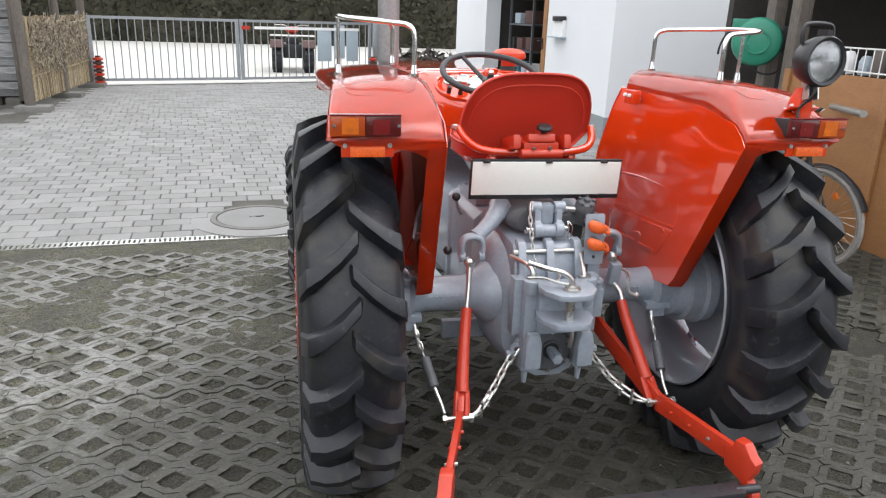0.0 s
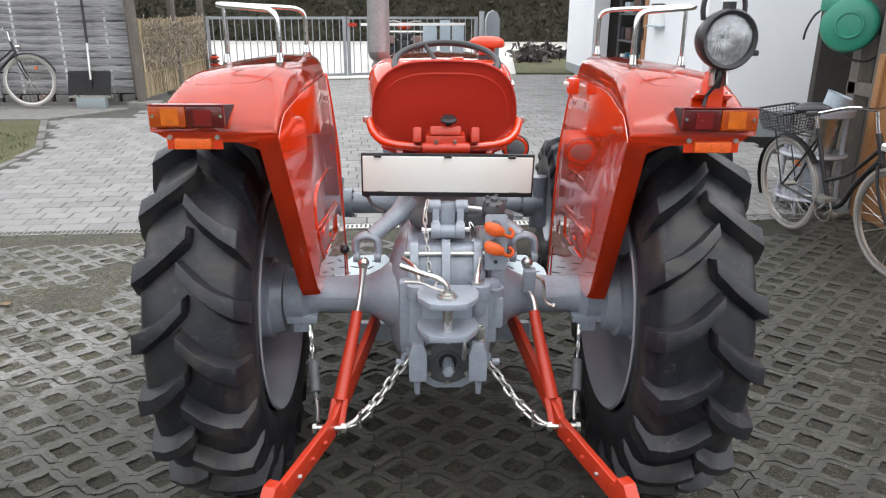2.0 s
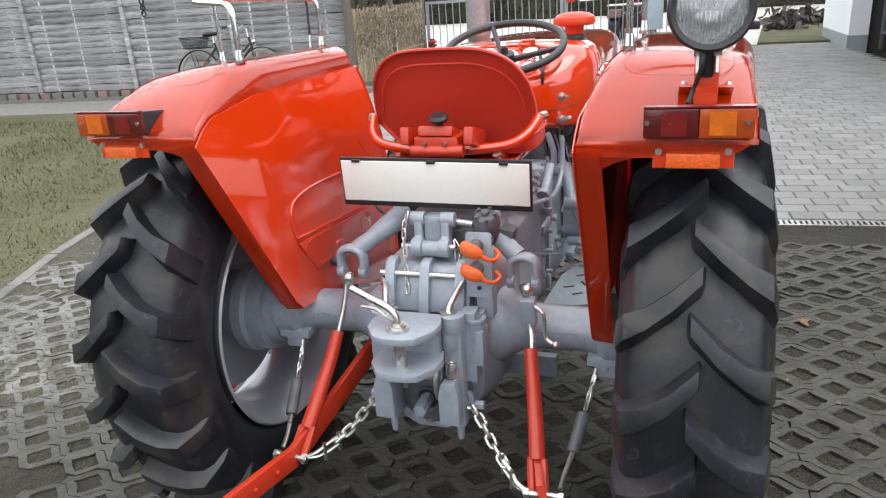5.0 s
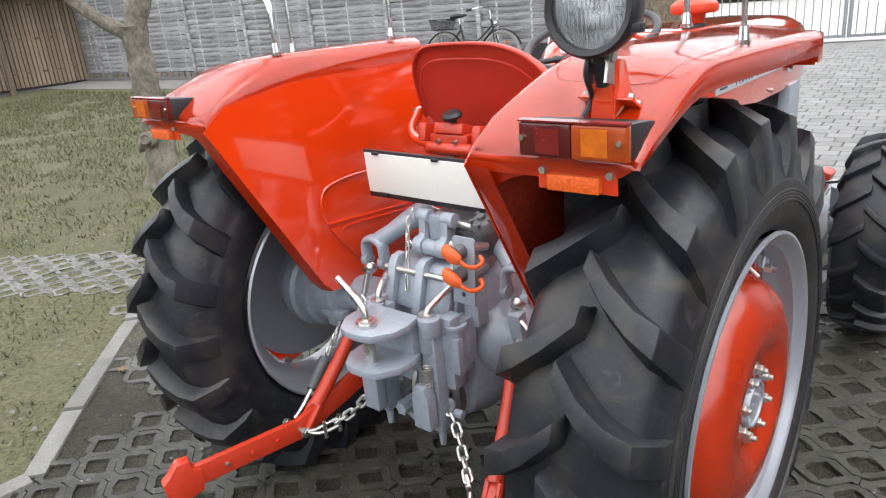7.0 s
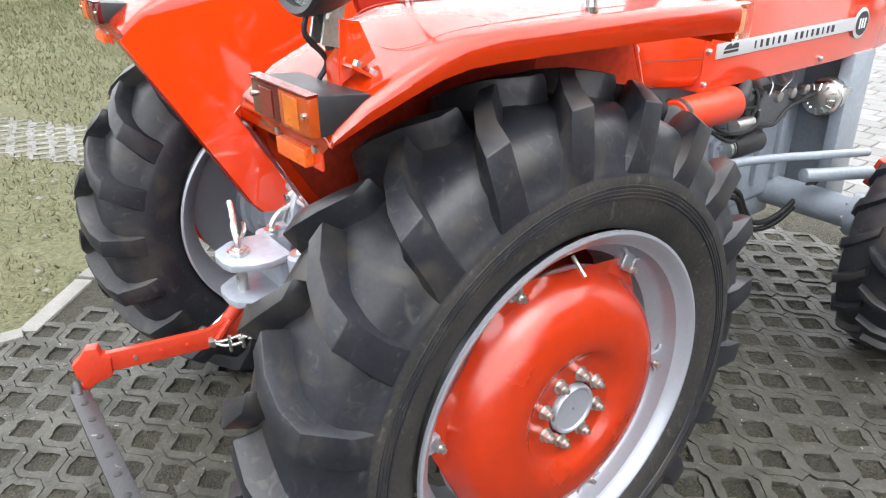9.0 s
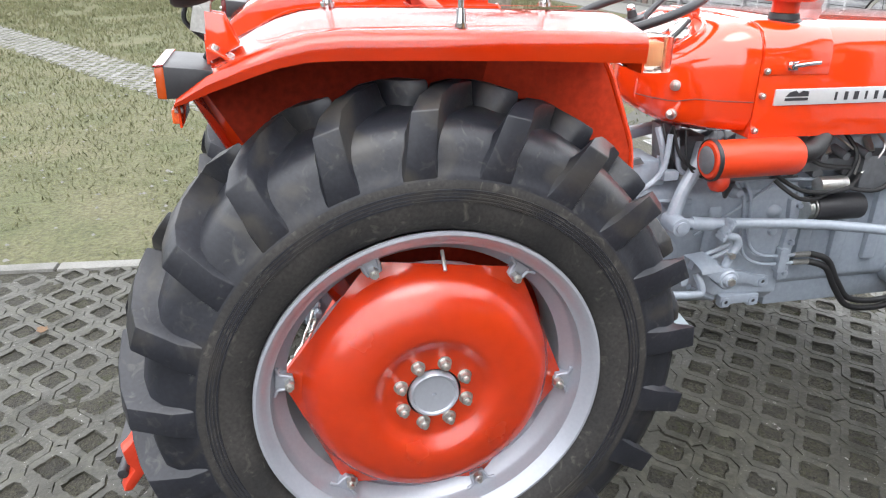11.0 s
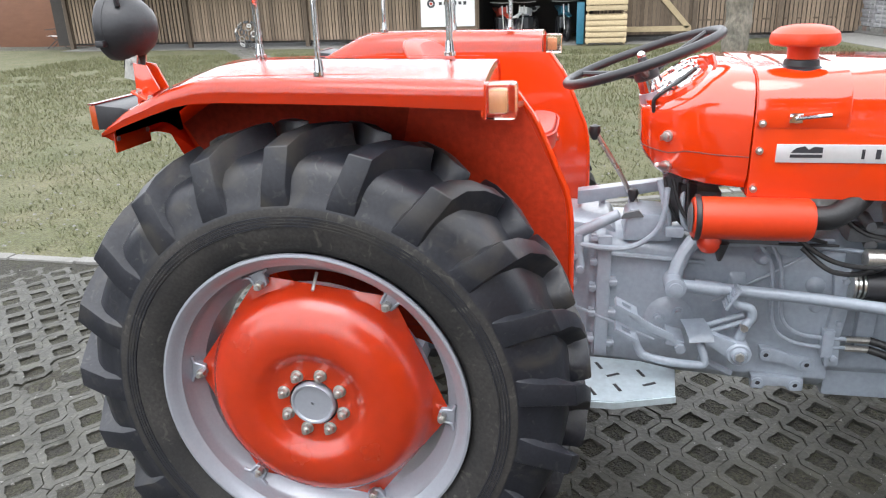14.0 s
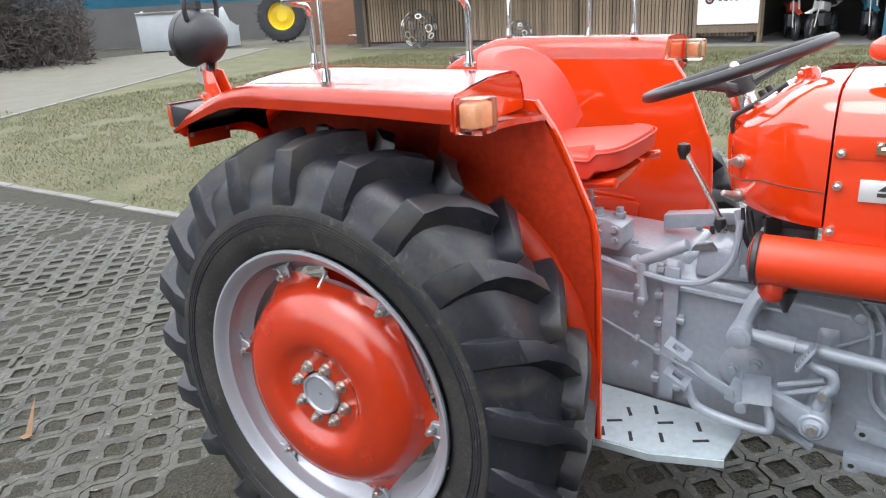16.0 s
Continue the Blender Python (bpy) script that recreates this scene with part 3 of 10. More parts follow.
for k, (y, z, w, h, mt) in enumerate([(-0.5, 0.41, 0.3, 0.28, WHITE), (-0.15, 0.40, 0.25, 0.26, BLUE_GREY), (0.2, 0.41, 0.2, 0.28, BLUE), (0.5, 0.39, 0.2, 0.25, WHITE), (-0.4, 0.88, 0.4, 0.22, MAROON), (0.15, 0.87, 0.4, 0.2, MAROON), (0.55, 0.87, 0.2, 0.2, BLACK), (-0.3, 1.33, 0.5, 0.22, MAROON), (0.35, 1.31, 0.4, 0.18, BLUE_GREY)]):
    bm = bm_new()
    box(bm, (-0.05, y, z), (0.3, w * 0.85, h))
    part("stored_box", bm, mt, store, "", 0.012)

letterbox = thing("letterbox", "white wall letterbox with small ledge and dark hood", "letterbox", at=(3.17, 8.10, 1.17))
bm = bm_new()
box(bm, (-0.03, 0, 0.04), (0.06, 0.40, 0.22))
part("body", bm, WHITE, letterbox, "", 0.008)
bm = bm_new()
box(bm, (-0.06, 0.02, -0.075), (0.14, 0.5, 0.02))
part("ledge", bm, BLUE_GREY, letterbox, "", 0.004)
bm = bm_new()
box(bm, (-0.05, -0.02, 0.17), (0.1, 0.34, 0.07))
part("hood", bm, BLACK, letterbox, "black hood", 0.02)

# ---- open lean-to with half-height board wall ----
leanto = thing("timber_lean_to", "open timber lean-to with orange-brown board half wall", "lean-to", kind="structure")
for k in range(2):
    bm = bm_new()
    box(bm, (3.36, 2.62 - 1.1 * k, 0.62), (0.03, 1.085, 1.24))
    part("board", bm, BOARD, leanto, "", 0.003)
for k in range(3):
    bm = bm_new()
    box(bm, (3.335, 3.17 - 1.1 * k, 0.62), (0.035, 0.07, 1.24))
    part("batten", bm, BOARD, leanto, "", 0.004)
for x, y in ((3.42, 3.25), (3.42, 0.97), (3.45, 3.62)):
    bm = bm_new()
    box(bm, (x, y, 1.25), (0.12, 0.12, 2.5))
    part("post", bm, POST_GREY, leanto, "dark brown timber post", 0.008)
bm = bm_new()
box(bm, (3.42, 3.44, 0.95), (0.06, 0.5, 0.1))
box(bm, (3.42, 2.55, 2.42), (0.14, 3.3, 0.18))
part("rail", bm, POST_GREY, leanto, "", 0.006)
bm = bm_new()
prism(bm, [(3.3, 2.50), (8.0, 2.62), (8.0, 2.68), (3.3, 2.56)], Matrix.Translation((0, 4.2, 0)) @ XZ, 3.35)
part("roof", bm, POST_GREY, leanto)
# depth of the lean-to: shade painted on near-black walls
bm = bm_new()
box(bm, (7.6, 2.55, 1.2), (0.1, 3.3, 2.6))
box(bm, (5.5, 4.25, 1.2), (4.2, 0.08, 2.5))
part("back_wall", bm, UNLIT_SHADE, leanto)

rack = thing("wire_rack", "white wire rack with glass jars on the board wall", "rack", at=(3.5, 1.95, 1.24))
bm = bm_new()
for k in range(24):
    cyl(bm, (-0.12, -0.9 + k * 0.08, 0.0), (-0.12, -0.9 + k * 0.08, 0.2), 0.004, seg=6)
for z in (0.03, 0.2):
    cyl(bm, (-0.12, -0.92, z), (-0.12, 0.96, z), 0.006, seg=6)
part("wires", bm, WHITE, rack)
for k in range(11):
    bm = bm_new()
    lathe(bm, [(0.0, 0.0), (0.045, 0.0), (0.05, 0.02), (0.05, 0.1 + 0.03 * (k % 3)), (0.03, 0.14 + 0.03 * (k % 3)), (0.0, 0.145 + 0.03 * (k % 3))], Matrix.Translation((0.02 * (k % 2), -0.8 + k * 0.155, 0)), 12)
    part("jar", bm, (BLUE_GREY, WHITE, POST_GREY)[k % 3], rack)

# ---- unseen wall behind the camera, added to block low light under the tractor ----
bm = bm_new()
prism(bm, [(-0.4, -8.84), (7.2, -8.84), (7.2, -8.60), (-0.4, -8.60)], Matrix.Translation((0, 0, -0.03)), 3.2)
solid("light_block_wall", bm, PLINTH, "unseen plain grey wall added to block low light", "wall", kind="structure", bevel=0.01)

# ---- steel gate to the road ----
G0, G1, G2 = (-4.16, 11.72), (-1.64, 12.45), (1.00, 13.40)
for a, b, label in ((G0, G1, "galvanised steel bar gate leaf"), (G1, G2, "galvanised bar gate leaf with red and white rail")):
    gate = thing("gate_leaf", label, "gate", "leaves of the yard gate")
    a3, b3 = Vector((*a, 0)), Vector((*b, 0))
    d = (b3 - a3).normalized()
    turn = math.degrees(math.atan2(d.y, d.x))
    bm = bm_new()
    for z in (0.09, 1.10):
        box(bm, (*((a3 + b3) / 2).xy, z), ((b3 - a3).length - 0.02, 0.04, 0.045), (0, 0, turn))
    for p in (a3 + d * 0.04, b3 - d * 0.04):
        box(bm, (p.x, p.y, 0.595), (0.06, 0.05, 1.06), (0, 0, turn))
    part("frame", bm, GATE_STEEL, gate)
    n = 20
    for k in range(1, n):
        p = a3.lerp(b3, k / n)
        bm = bm_new()
        cyl(bm, (p.x, p.y, 0.1), (p.x, p.y, 1.09), 0.0095, seg=8)
        part("bar", bm, GATE_STEEL, gate)
    if a == G1:
        bm = bm_new()
        q = a3.lerp(b3, 0.5)
        box(bm, (q.x, q.y - 0.05, 0.985), (2.2, 0.025, 0.05), (0, 0, turn))
        part("striped_rail", bm, WHITE, gate, "white barrier rail")
        bm = bm_new()
        box(bm, (a3.x + 0.13, a3.y - 0.066, 0.985), (0.16, 0.01, 0.06), (0, 0, turn))
        part("reflector", bm, RED_SOFT, gate, "red reflector")
        for u, w, h, z in ((0.62, 0.3, 0.62, 0.70), (0.74, 0.22, 0.62, 0.75), (0.84, 0.26, 0.6, 0.69)):
            q = a3.lerp(b3, u)
            bm = bm_new()
            box(bm, (q.x, q.y - 0.045, z), (w, 0.02, h), (0, 0, turn))
            part("panel", bm, BLUE_GREY, gate, "blue-grey plastic panel", 0.004)
for x, y, h in ((-4.24, 11.70, 1.18), (1.08, 13.42, 1.22)):
    bm = bm_new()
    box(bm, (x, y, h / 2), (0.1, 0.12, h))
    solid("gate_post", bm, GATE_STEEL, "square galvanised steel gate post", "post", "gate posts", bevel=0.008)
bm = bm_new()
prism(bm, [(0, 0), (0.36, 0), (0.36, 1.08), (0.30, 1.2), (0.18, 1.25), (0.06, 1.2), (0, 1.08)], pose(1.10, 12.85, 0.0, 90, 0, 35), 0.05)
solid("gate_stop_panel", bm, GATE_STEEL, "round-topped grey steel panel beside the gate", "panel", bevel=0.01)

for x in (-3.98, 0.98):
    coil = thing("stacked_chain_coil", "red and white coiled barrier beside the gate post", "barrier", "barrier coils", at=(x, 11.5 if x < 0 else 12.95, 0))
    for k in range(7):
        bm = bm_new()
        lathe(bm, [(0.045, 0), (0.085, 0.012), (0.085, 0.04), (0.045, 0.052)], Matrix.Translation((0, 0, 0.05 + 0.062 * k)), 14)
        part("ring", bm, (RED_SOFT, MAROON)[k % 2], coil)
    bm = bm_new()
    cyl(bm, (0, 0, 0), (0, 0, 0.5), 0.046)
    part("core", bm, MAROON, coil)

# far machine behind the gate
quad = thing("quad_bike", "dark parked quad bike with red mudguard and wide tyres", "quad bike", at=(-0.60, 15.6, 0))
for x in (-0.36, 0.36):
    for y in (-0.3, 0.9):
        bm = bm_new()
        lathe(bm, [(0.10, -0.12), (0.27, -0.12), (0.31, -0.08), (0.32, 0), (0.31, 0.08), (0.27, 0.12), (0.10, 0.12)], Matrix.Translation((x, y, 0.31)) @ pose(0, 0, 0, 0, 90, 0), 24, ring=True)
        for j in range(20):
            a = j * math.pi / 10
            box(bm, (x, y + 0.32 * math.cos(a), 0.31 + 0.32 * math.sin(a)), (0.2, 0.03, 0.035), (math.degrees(a), 0, 0))
        part("tyre", bm, RUBBER, quad)
bm = bm_new()
box(bm, (0, 0.3, 0.45), (0.45, 1.2, 0.3))
box(bm, (0, 0.2, 0.66), (0.3, 0.8, 0.16))
part("body", bm, BLACK, quad, "", 0.04)
bm = bm_new()
for x in (-0.36, 0.36):
    prism(bm, [(-0.68, 0.55), (-0.5, 0.68), (0.1, 0.68), (0.2, 0.6), (0.2, 0.57), (0.08, 0.64), (-0.48, 0.64), (-0.66, 0.53)], Matrix.Translation((x - 0.15, 0, 0)) @ YZ, 0.3)
part("mudguard", bm, MAROON, quad, "dark red mudguard", 0.008)
bm = bm_new()
for y in (-0.62, -0.35, -0.1):
    cyl(bm, (-0.5, y, 0.78), (0.5, y, 0.78), 0.012)
for x in (-0.5, 0.5):
    cyl(bm, (x, -0.64, 0.78), (x, -0.08, 0.78), 0.012)
part("carrier", bm, STEEL, quad, "tubular steel carrier")
bm = bm_new()
tube(bm, [(-0.4, 0.5, 0.98), (-0.2, 0.55, 0.98), (0, 0.6, 0.92), (0.2, 0.55, 0.98), (0.4, 0.5, 0.98)], 0.014)
part("handlebar", bm, STEEL, quad)
bm = bm_new()
ball(bm, (0, 0.1, 0.88), 0.15, 14, (1, 1, 0.6))
part("seat_box", bm, RED_SOFT, quad, "faded red box")

# hedge beyond the road: leaf clumps over a dark core
hedge = thing("tall_hedge", "tall dense dark evergreen hedge beyond the road", "hedge")
bm = bm_new()
box(bm, (0, 29.9, 2.7), (90, 1.6, 5.4))
part("core", bm, HEDGE, hedge)
vs, fs = [], []
for _ in range(26000):
    x, z = rng.uniform(-24, 22), 5.6 * rng.rand()
    y = 29.1 - 0.25 * rng.rand() - 0.25 * noise.noise((x * 0.9, z * 0.9, 1))
    s = 0.05 + 0.07 * rng.rand()
    u, w = Vector(rng.randn(3)).normalized() * s, Vector(rng.randn(3)).normalized() * s
    k, p = len(vs), Vector((x, y, z))
    vs += [p - u, p + w, p + u, p - w]
    fs.append((k, k + 1, k + 2, k + 3))
leaf = new("leaves", raw("leaves", vs, fs, HEDGE))
leaf.parent = hedge
tagged(leaf, kind="stuff")

# green verge to the right beyond the road
verge = thing("grass_verge", "grassy verge with low shrubs beyond the gate", "verge", kind="structure")
bm = bm_new()
prism(bm, [(1.8, 13.6), (9, 13.6), (9, 22), (2.6, 22)], Matrix.Translation((0, 0, 0)), 0.04)
part("turf", bm, LAWN, verge)
vs, fs = [], []
for _ in range(700):
    c = ((2.6, 17), (3.4, 18.5), (2.9, 20))[rng.randint(3)]
    p = Vector((c[0] + 0.22 * rng.randn(), c[1] + 0.3 * rng.randn(), abs(0.16 * rng.randn())))
    u, w = Vector(rng.randn(3)) * 0.05, Vector(rng.randn(3)) * 0.05
    k = len(vs)
    vs += [p - u, p + w, p + u, p - w]
    fs.append((k, k + 1, k + 2, k + 3))
shrub = new("shrub", raw("shrub", vs, fs, TWIG))
shrub.parent = verge
tagged(shrub, kind="stuff")

# ---- reed fence beside the gate ----
reed_fence = thing("reed_fence", "reed and twig screen between rough dark posts", "fence", kind="structure")
for k, y in enumerate((8.3, 9.95, 11.5)):
    bm = bm_new()
    cyl(bm, (-4.02, y, 0.02), (-4.04, y + 0.02, 2.3), 0.065, 0.055, 10)
    part("post", bm, POST_GREY, reed_fence, "rough dark round post")
    bm = bm_new()
    box(bm, (-3.98, y, 0.02), (0.42, 0.24, 0.10))
    part("post_base", bm, CONCRETE, reed_fence, "concrete block base", 0.015)
vs, fs = [], []


def stick(p, q, r):
    d = (Vector(q) - Vector(p)).normalized()
    a = d.cross(Vector((0.3, 0.2, 0.9))).normalized() * r
    b = d.cross(a).normalized() * r
    k = len(vs)
    for c in (p, q):
        for o in (a, b, -a, -b):
            vs.append(Vector(c) + o)
    fs.extend([(k + j, k + (j + 1) % 4, k + 4 + (j + 1) % 4, k + 4 + j) for j in range(4)])


for y0, y1 in ((8.4, 9.87), (10.03, 11.42)):
    for k in range(110):
        y = y0 + (y1 - y0) * k / 110
        stick((-4.0 + 0.01 * rng.randn(), y, 0.1), (-4.0 + 0.01 * rng.randn(), y + 0.012 * rng.randn(), 1.12 + 0.05 * rng.rand()), 0.007)
    for z in (0.42, 0.8):
        stick((-3.985, y0, z), (-3.985, y1, z + 0.02), 0.014)
reeds = new("reeds", raw("reeds", vs, fs, REED))
reeds.parent = reed_fence
tagged(reeds, kind="stuff")
vs, fs = [], []
for _ in range(1100):
    y, z = rng.uniform(8.42, 11.4), 0.5 + 0.6 * rng.rand()
    a, n = rng.rand() * 6.28, 0.05 + 0.1 * rng.rand()
    stick((-3.975 + 0.025 * rng.rand(), y, z), (-3.95 + 0.03 * rng.rand(), y + n * math.cos(a), z + n * math.sin(a)), 0.006)
twigs = new("twig_mass", raw("twig_mass", vs, fs, STRAW))
twigs.parent = reed_fence
tagged(twigs, kind="stuff")
bm = bm_new()
box(bm, (-4.9, 9.6, 1.55), (0.03, 1.5, 0.9))
solid("white_board", bm, WHITE, "white board behind the reed fence with dark emblem", "board")
bm = bm_new()
lathe(bm, [(0.06, 0), (0.12, 0), (0.12, 0.01), (0.06, 0.01)], Matrix.Translation((-4.88, 9.3, 1.32)) @ pose(0, 0, 0, 0, 90, 0), 18, ring=True)
solid("round_emblem", bm, INK, "dark round ring emblem on the white board", "emblem")

# ---- woven lath fence along the shed ----
FD = Vector((math.cos(radians(4.7)), math.sin(radians(4.7)), 0))
FN = Vector((FD.y, -FD.x, 0))            # towards the lawn
F0 = Vector((-4.19, 8.62, 0))
lath_meshes = []
for j in range(4):
    bm = bm_new()
    rows = []
    ph = 1 if j % 2 else -1
    for i in range(25):
        u = -0.91 + 1.82 * i / 24
        o = ph * 0.017 * math.cos(math.pi * (u + 0.91) / 0.607) + 0.004 * noise.noise((u * 3, j * 5.0, 0))
        sag = 0.006 * noise.noise((u * 2, j * 3.0, 7))
        rows.append([(u, o - 0.004, -0.047 + sag), (u, o - 0.006, 0.047 + sag), (u, o + 0.004, 0.049 + sag), (u, o + 0.004, -0.046 + sag)])
    loft(bm, [[Vector(p) for p in q] for q in rows])
    lath_meshes.append(mesh_of("lath", bm, WOVEN))
for k in range(8):
    c = F0 - FD * (0.93 + 1.87 * k)
    panel = thing("woven_fence_panel", "weathered grey woven lath fence panel", "fence panel", "woven fence panels along the shed")
    panel.matrix_world = Matrix.Translation(c) @ pose(0, 0, 0, 0, 0, 4.7)
    n = 20
    for j in range(n):
        ob = new("lath", lath_meshes[(j + k) % 2 + 2 * ((j * 7 + k) % 3 == 0)])
        ob.parent = panel
        ob.location = (0.004 * math.sin(j * 3.1 + k), 0, 0.20 + 0.0985 * j)
        ob.rotation_euler = (radians(4), radians(0.4 * math.sin(j * 2.3 + k)), 0)
    for u in (-0.607, 0.0, 0.607):
        bm = bm_new()
        box(bm, (u, 0, 1.16), (0.03, 0.012, 2.02))
        part("stile", bm, WOVEN, panel)
    bm = bm_new()
    box(bm, (0.935, -0.02, 1.2), (0.075, 0.085, 2.2))
    part("post", bm, POST_GREY if k == 0 else WOVEN, panel, "weathered upright post", 0.006)
    bm = bm_new()
    box(bm, (0, 0.03, 2.19), (1.87, 0.06, 0.07))
    part("top_rail", bm, WOVEN, panel)
backing = solid("shed_wall", bm_new(), UNLIT_SHADE, "shed wall behind the woven fence, painted near-black as shade", "wall", kind="structure")
bm = bm_new()
prism(bm, [tuple((F0 + FN * -0.10).xy), tuple((F0 + FN * -0.10 - FD * 15.2).xy), tuple((F0 + FN * -0.4 - FD * 15.2).xy), tuple((F0 + FN * -0.4).xy)], Matrix(), 3.2)
bmesh.ops.recalc_face_normals(bm, faces=bm.faces)
bm.to_mesh(backing.data)
bm.free()
plinth = thing("fence_footing", "row of grey and reddish block ends under the fence", "footing", kind="structure")
bm = bm_new()
box(bm, (0, 0, 0), (0.17, 0.1, 0.105))
foot_mesh = mesh_of("block_end", bm, CONCRETE, 0.006)
bm = bm_new()
box(bm, (0, 0, 0), (0.17, 0.1, 0.105))
foot_red = mesh_of("block_end", bm, material("reddish_block", (0.22, 0.16, 0.14), 0.9, other=(0.16, 0.12, 0.10), grain=80, bump=0.4, piece=0.25), 0.006)
for k in range(66):
    ob = new("block_end", foot_red if (k * 5) % 7 in (1, 4) else foot_mesh)
    ob.parent = plinth
    ob.matrix_local = Matrix.Translation(F0 - FD * (0.12 + 0.226 * k) + Vector((0, 0, 0.085)) + FN * 0.01) @ pose(0, 0, 0, 0, 0, 4.7)
bm = bm_new()
box(bm, F0 - FD * 7.5 + Vector((0, 0, 0.015)) + FN * 0.02, (15.2, 0.16, 0.05), (0, 0, 4.7))
part("sleeper", bm, CONCRETE, plinth)

# ---- brown slatted barn ----
barn = thing("slatted_barn", "long brown vertical-slat barn with open bay", "barn", kind="structure")


def barn_point(y):
    return -18.55 + 0.045 * min(y - 8, 0) - 0.004 * min(y + 5, 0) ** 2 * 0.2


slat_meshes = []
for w in (0.085, 0.075):
    bm = bm_new()
    box(bm, (0, 0, 1.26), (0.03, w, 2.16))
    slat_meshes.append(mesh_of("slat", bm, BARN))
y, k = 8.3, 0
while y > -16.5:
    if not -2.75 < y < 0.5 and not 1.15 < y < 3.05:
        ob = new("slat", slat_meshes[k % 2])
        ob.parent = barn
        ob.location = (barn_point(y) + 0.006 * math.sin(k * 1.7), y, 0.004 * math.sin(k))
    y -= 0.105 if y > -12 else 0.13
    k += 1
# near-black backing paints the shade in the gaps between slats
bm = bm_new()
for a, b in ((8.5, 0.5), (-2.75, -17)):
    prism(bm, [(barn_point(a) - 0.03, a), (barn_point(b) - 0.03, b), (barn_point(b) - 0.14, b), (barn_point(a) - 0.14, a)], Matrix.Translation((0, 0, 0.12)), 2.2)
part("back_board", bm, UNLIT_SHADE, barn, "boards behind the slats, gap shade painted near-black")
bm = bm_new()
for z in (0.5, 1.3, 2.1):
    prism(bm, [(barn_point(8.3) + 0.02, 8.3), (barn_point(3.1) + 0.02, 3.1), (barn_point(3.1) - 0.02, 3.1), (barn_point(8.3) - 0.02, 8.3)], Matrix.Translation((0, 0, z)), 0.05)
for yy in (8.3, 5.2, 3.1, 1.1, 0.5, -2.78, -4.45, -8.0, -12.0, -16.4):
    box(bm, (barn_point(yy) + 0.03, yy, 1.17), (0.12, 0.12, 2.34))
part("frame_timber", bm, BARN, barn)
bm = bm_new()
prism(bm, [(-17.9, 2.34), (-26, 2.75), (-26, 2.87), (-17.9, 2.46)], Matrix.Translation((0, 8.8, 0)) @ XZ, 25.6)
part("roof", bm, POST_GREY, barn)
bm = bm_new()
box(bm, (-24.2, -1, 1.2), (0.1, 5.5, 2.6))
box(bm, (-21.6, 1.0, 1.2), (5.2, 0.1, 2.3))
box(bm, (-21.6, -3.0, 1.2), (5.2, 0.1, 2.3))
part("bay_wall", bm, UNLIT_SHADE, barn, "inside of the open bay, its shade painted near-black")
# braced door
bm = bm_new()
for k in range(18):
    box(bm, (barn_point(2) + 0.01, 1.22 + 0.105 * k, 1.23), (0.025, 0.098, 2.1))
part("door", bm, BARN, barn, "plank door with diagonal brace")
bm = bm_new()
x = barn_point(2) + 0.05
for z in (0.32, 2.15):
    box(bm, (x, 2.1, z), (0.04, 1.9, 0.14))
box(bm, (x, 2.1, 1.3), (0.04, 0.14, 2.55), (42, 0, 0))
part("door_brace", bm, PALLET, barn, "paler plank brace")
# maroon half door in the corner to the shed
bm = bm_new()
box(bm, (-17.3, 8.05, 0.62), (1.9, 0.06, 1.2), (0, 0, 4.7))
solid("half_door", bm, MAROON, "dark maroon half door between barn and fence", "door", kind="structure", bevel=0.01)

sign = thing("advert_board", "white advertising board with round emblem on timber frame", "sign")
bm = bm_new()
box(bm, (-18.86, -3.6, 1.15), (0.05, 1.55, 1.3))
part("board", bm, WHITE, sign, "", 0.006)
bm = bm_new()
for yy in (-4.42, -2.8):
    box(bm, (-18.9, yy, 1.0), (0.08, 0.07, 2.0))
box(bm, (-18.9, -3.6, 0.38), (0.06, 1.6, 0.2))
part("frame", bm, BARN, sign)
bm = bm_new()
lathe(bm, [(0.06, 0), (0.115, 0), (0.115, 0.008), (0.06, 0.008)], Matrix.Translation((-18.834, -4.07, 1.13)) @ pose(0, 0, 0, 0, 90, 0), 20, ring=True)
part("emblem", bm, INK, sign, "dark ring emblem")
bm = bm_new()
lathe(bm, [(0.0, 0), (0.05, 0), (0.05, 0.008), (0.0, 0.008)], Matrix.Translation((-18.834, -4.07, 1.13)) @ pose(0, 0, 0, 0, 90, 0), 4)
part("emblem_core", bm, RED_SOFT, sign)
for k in range(6):
    bm = bm_new()
    box(bm, (-18.832, -3.80 + k * 0.14, 1.13), (0.006, 0.085, 0.095 if k % 2 else 0.08))
    part("lettering_bar", bm, INK, sign)

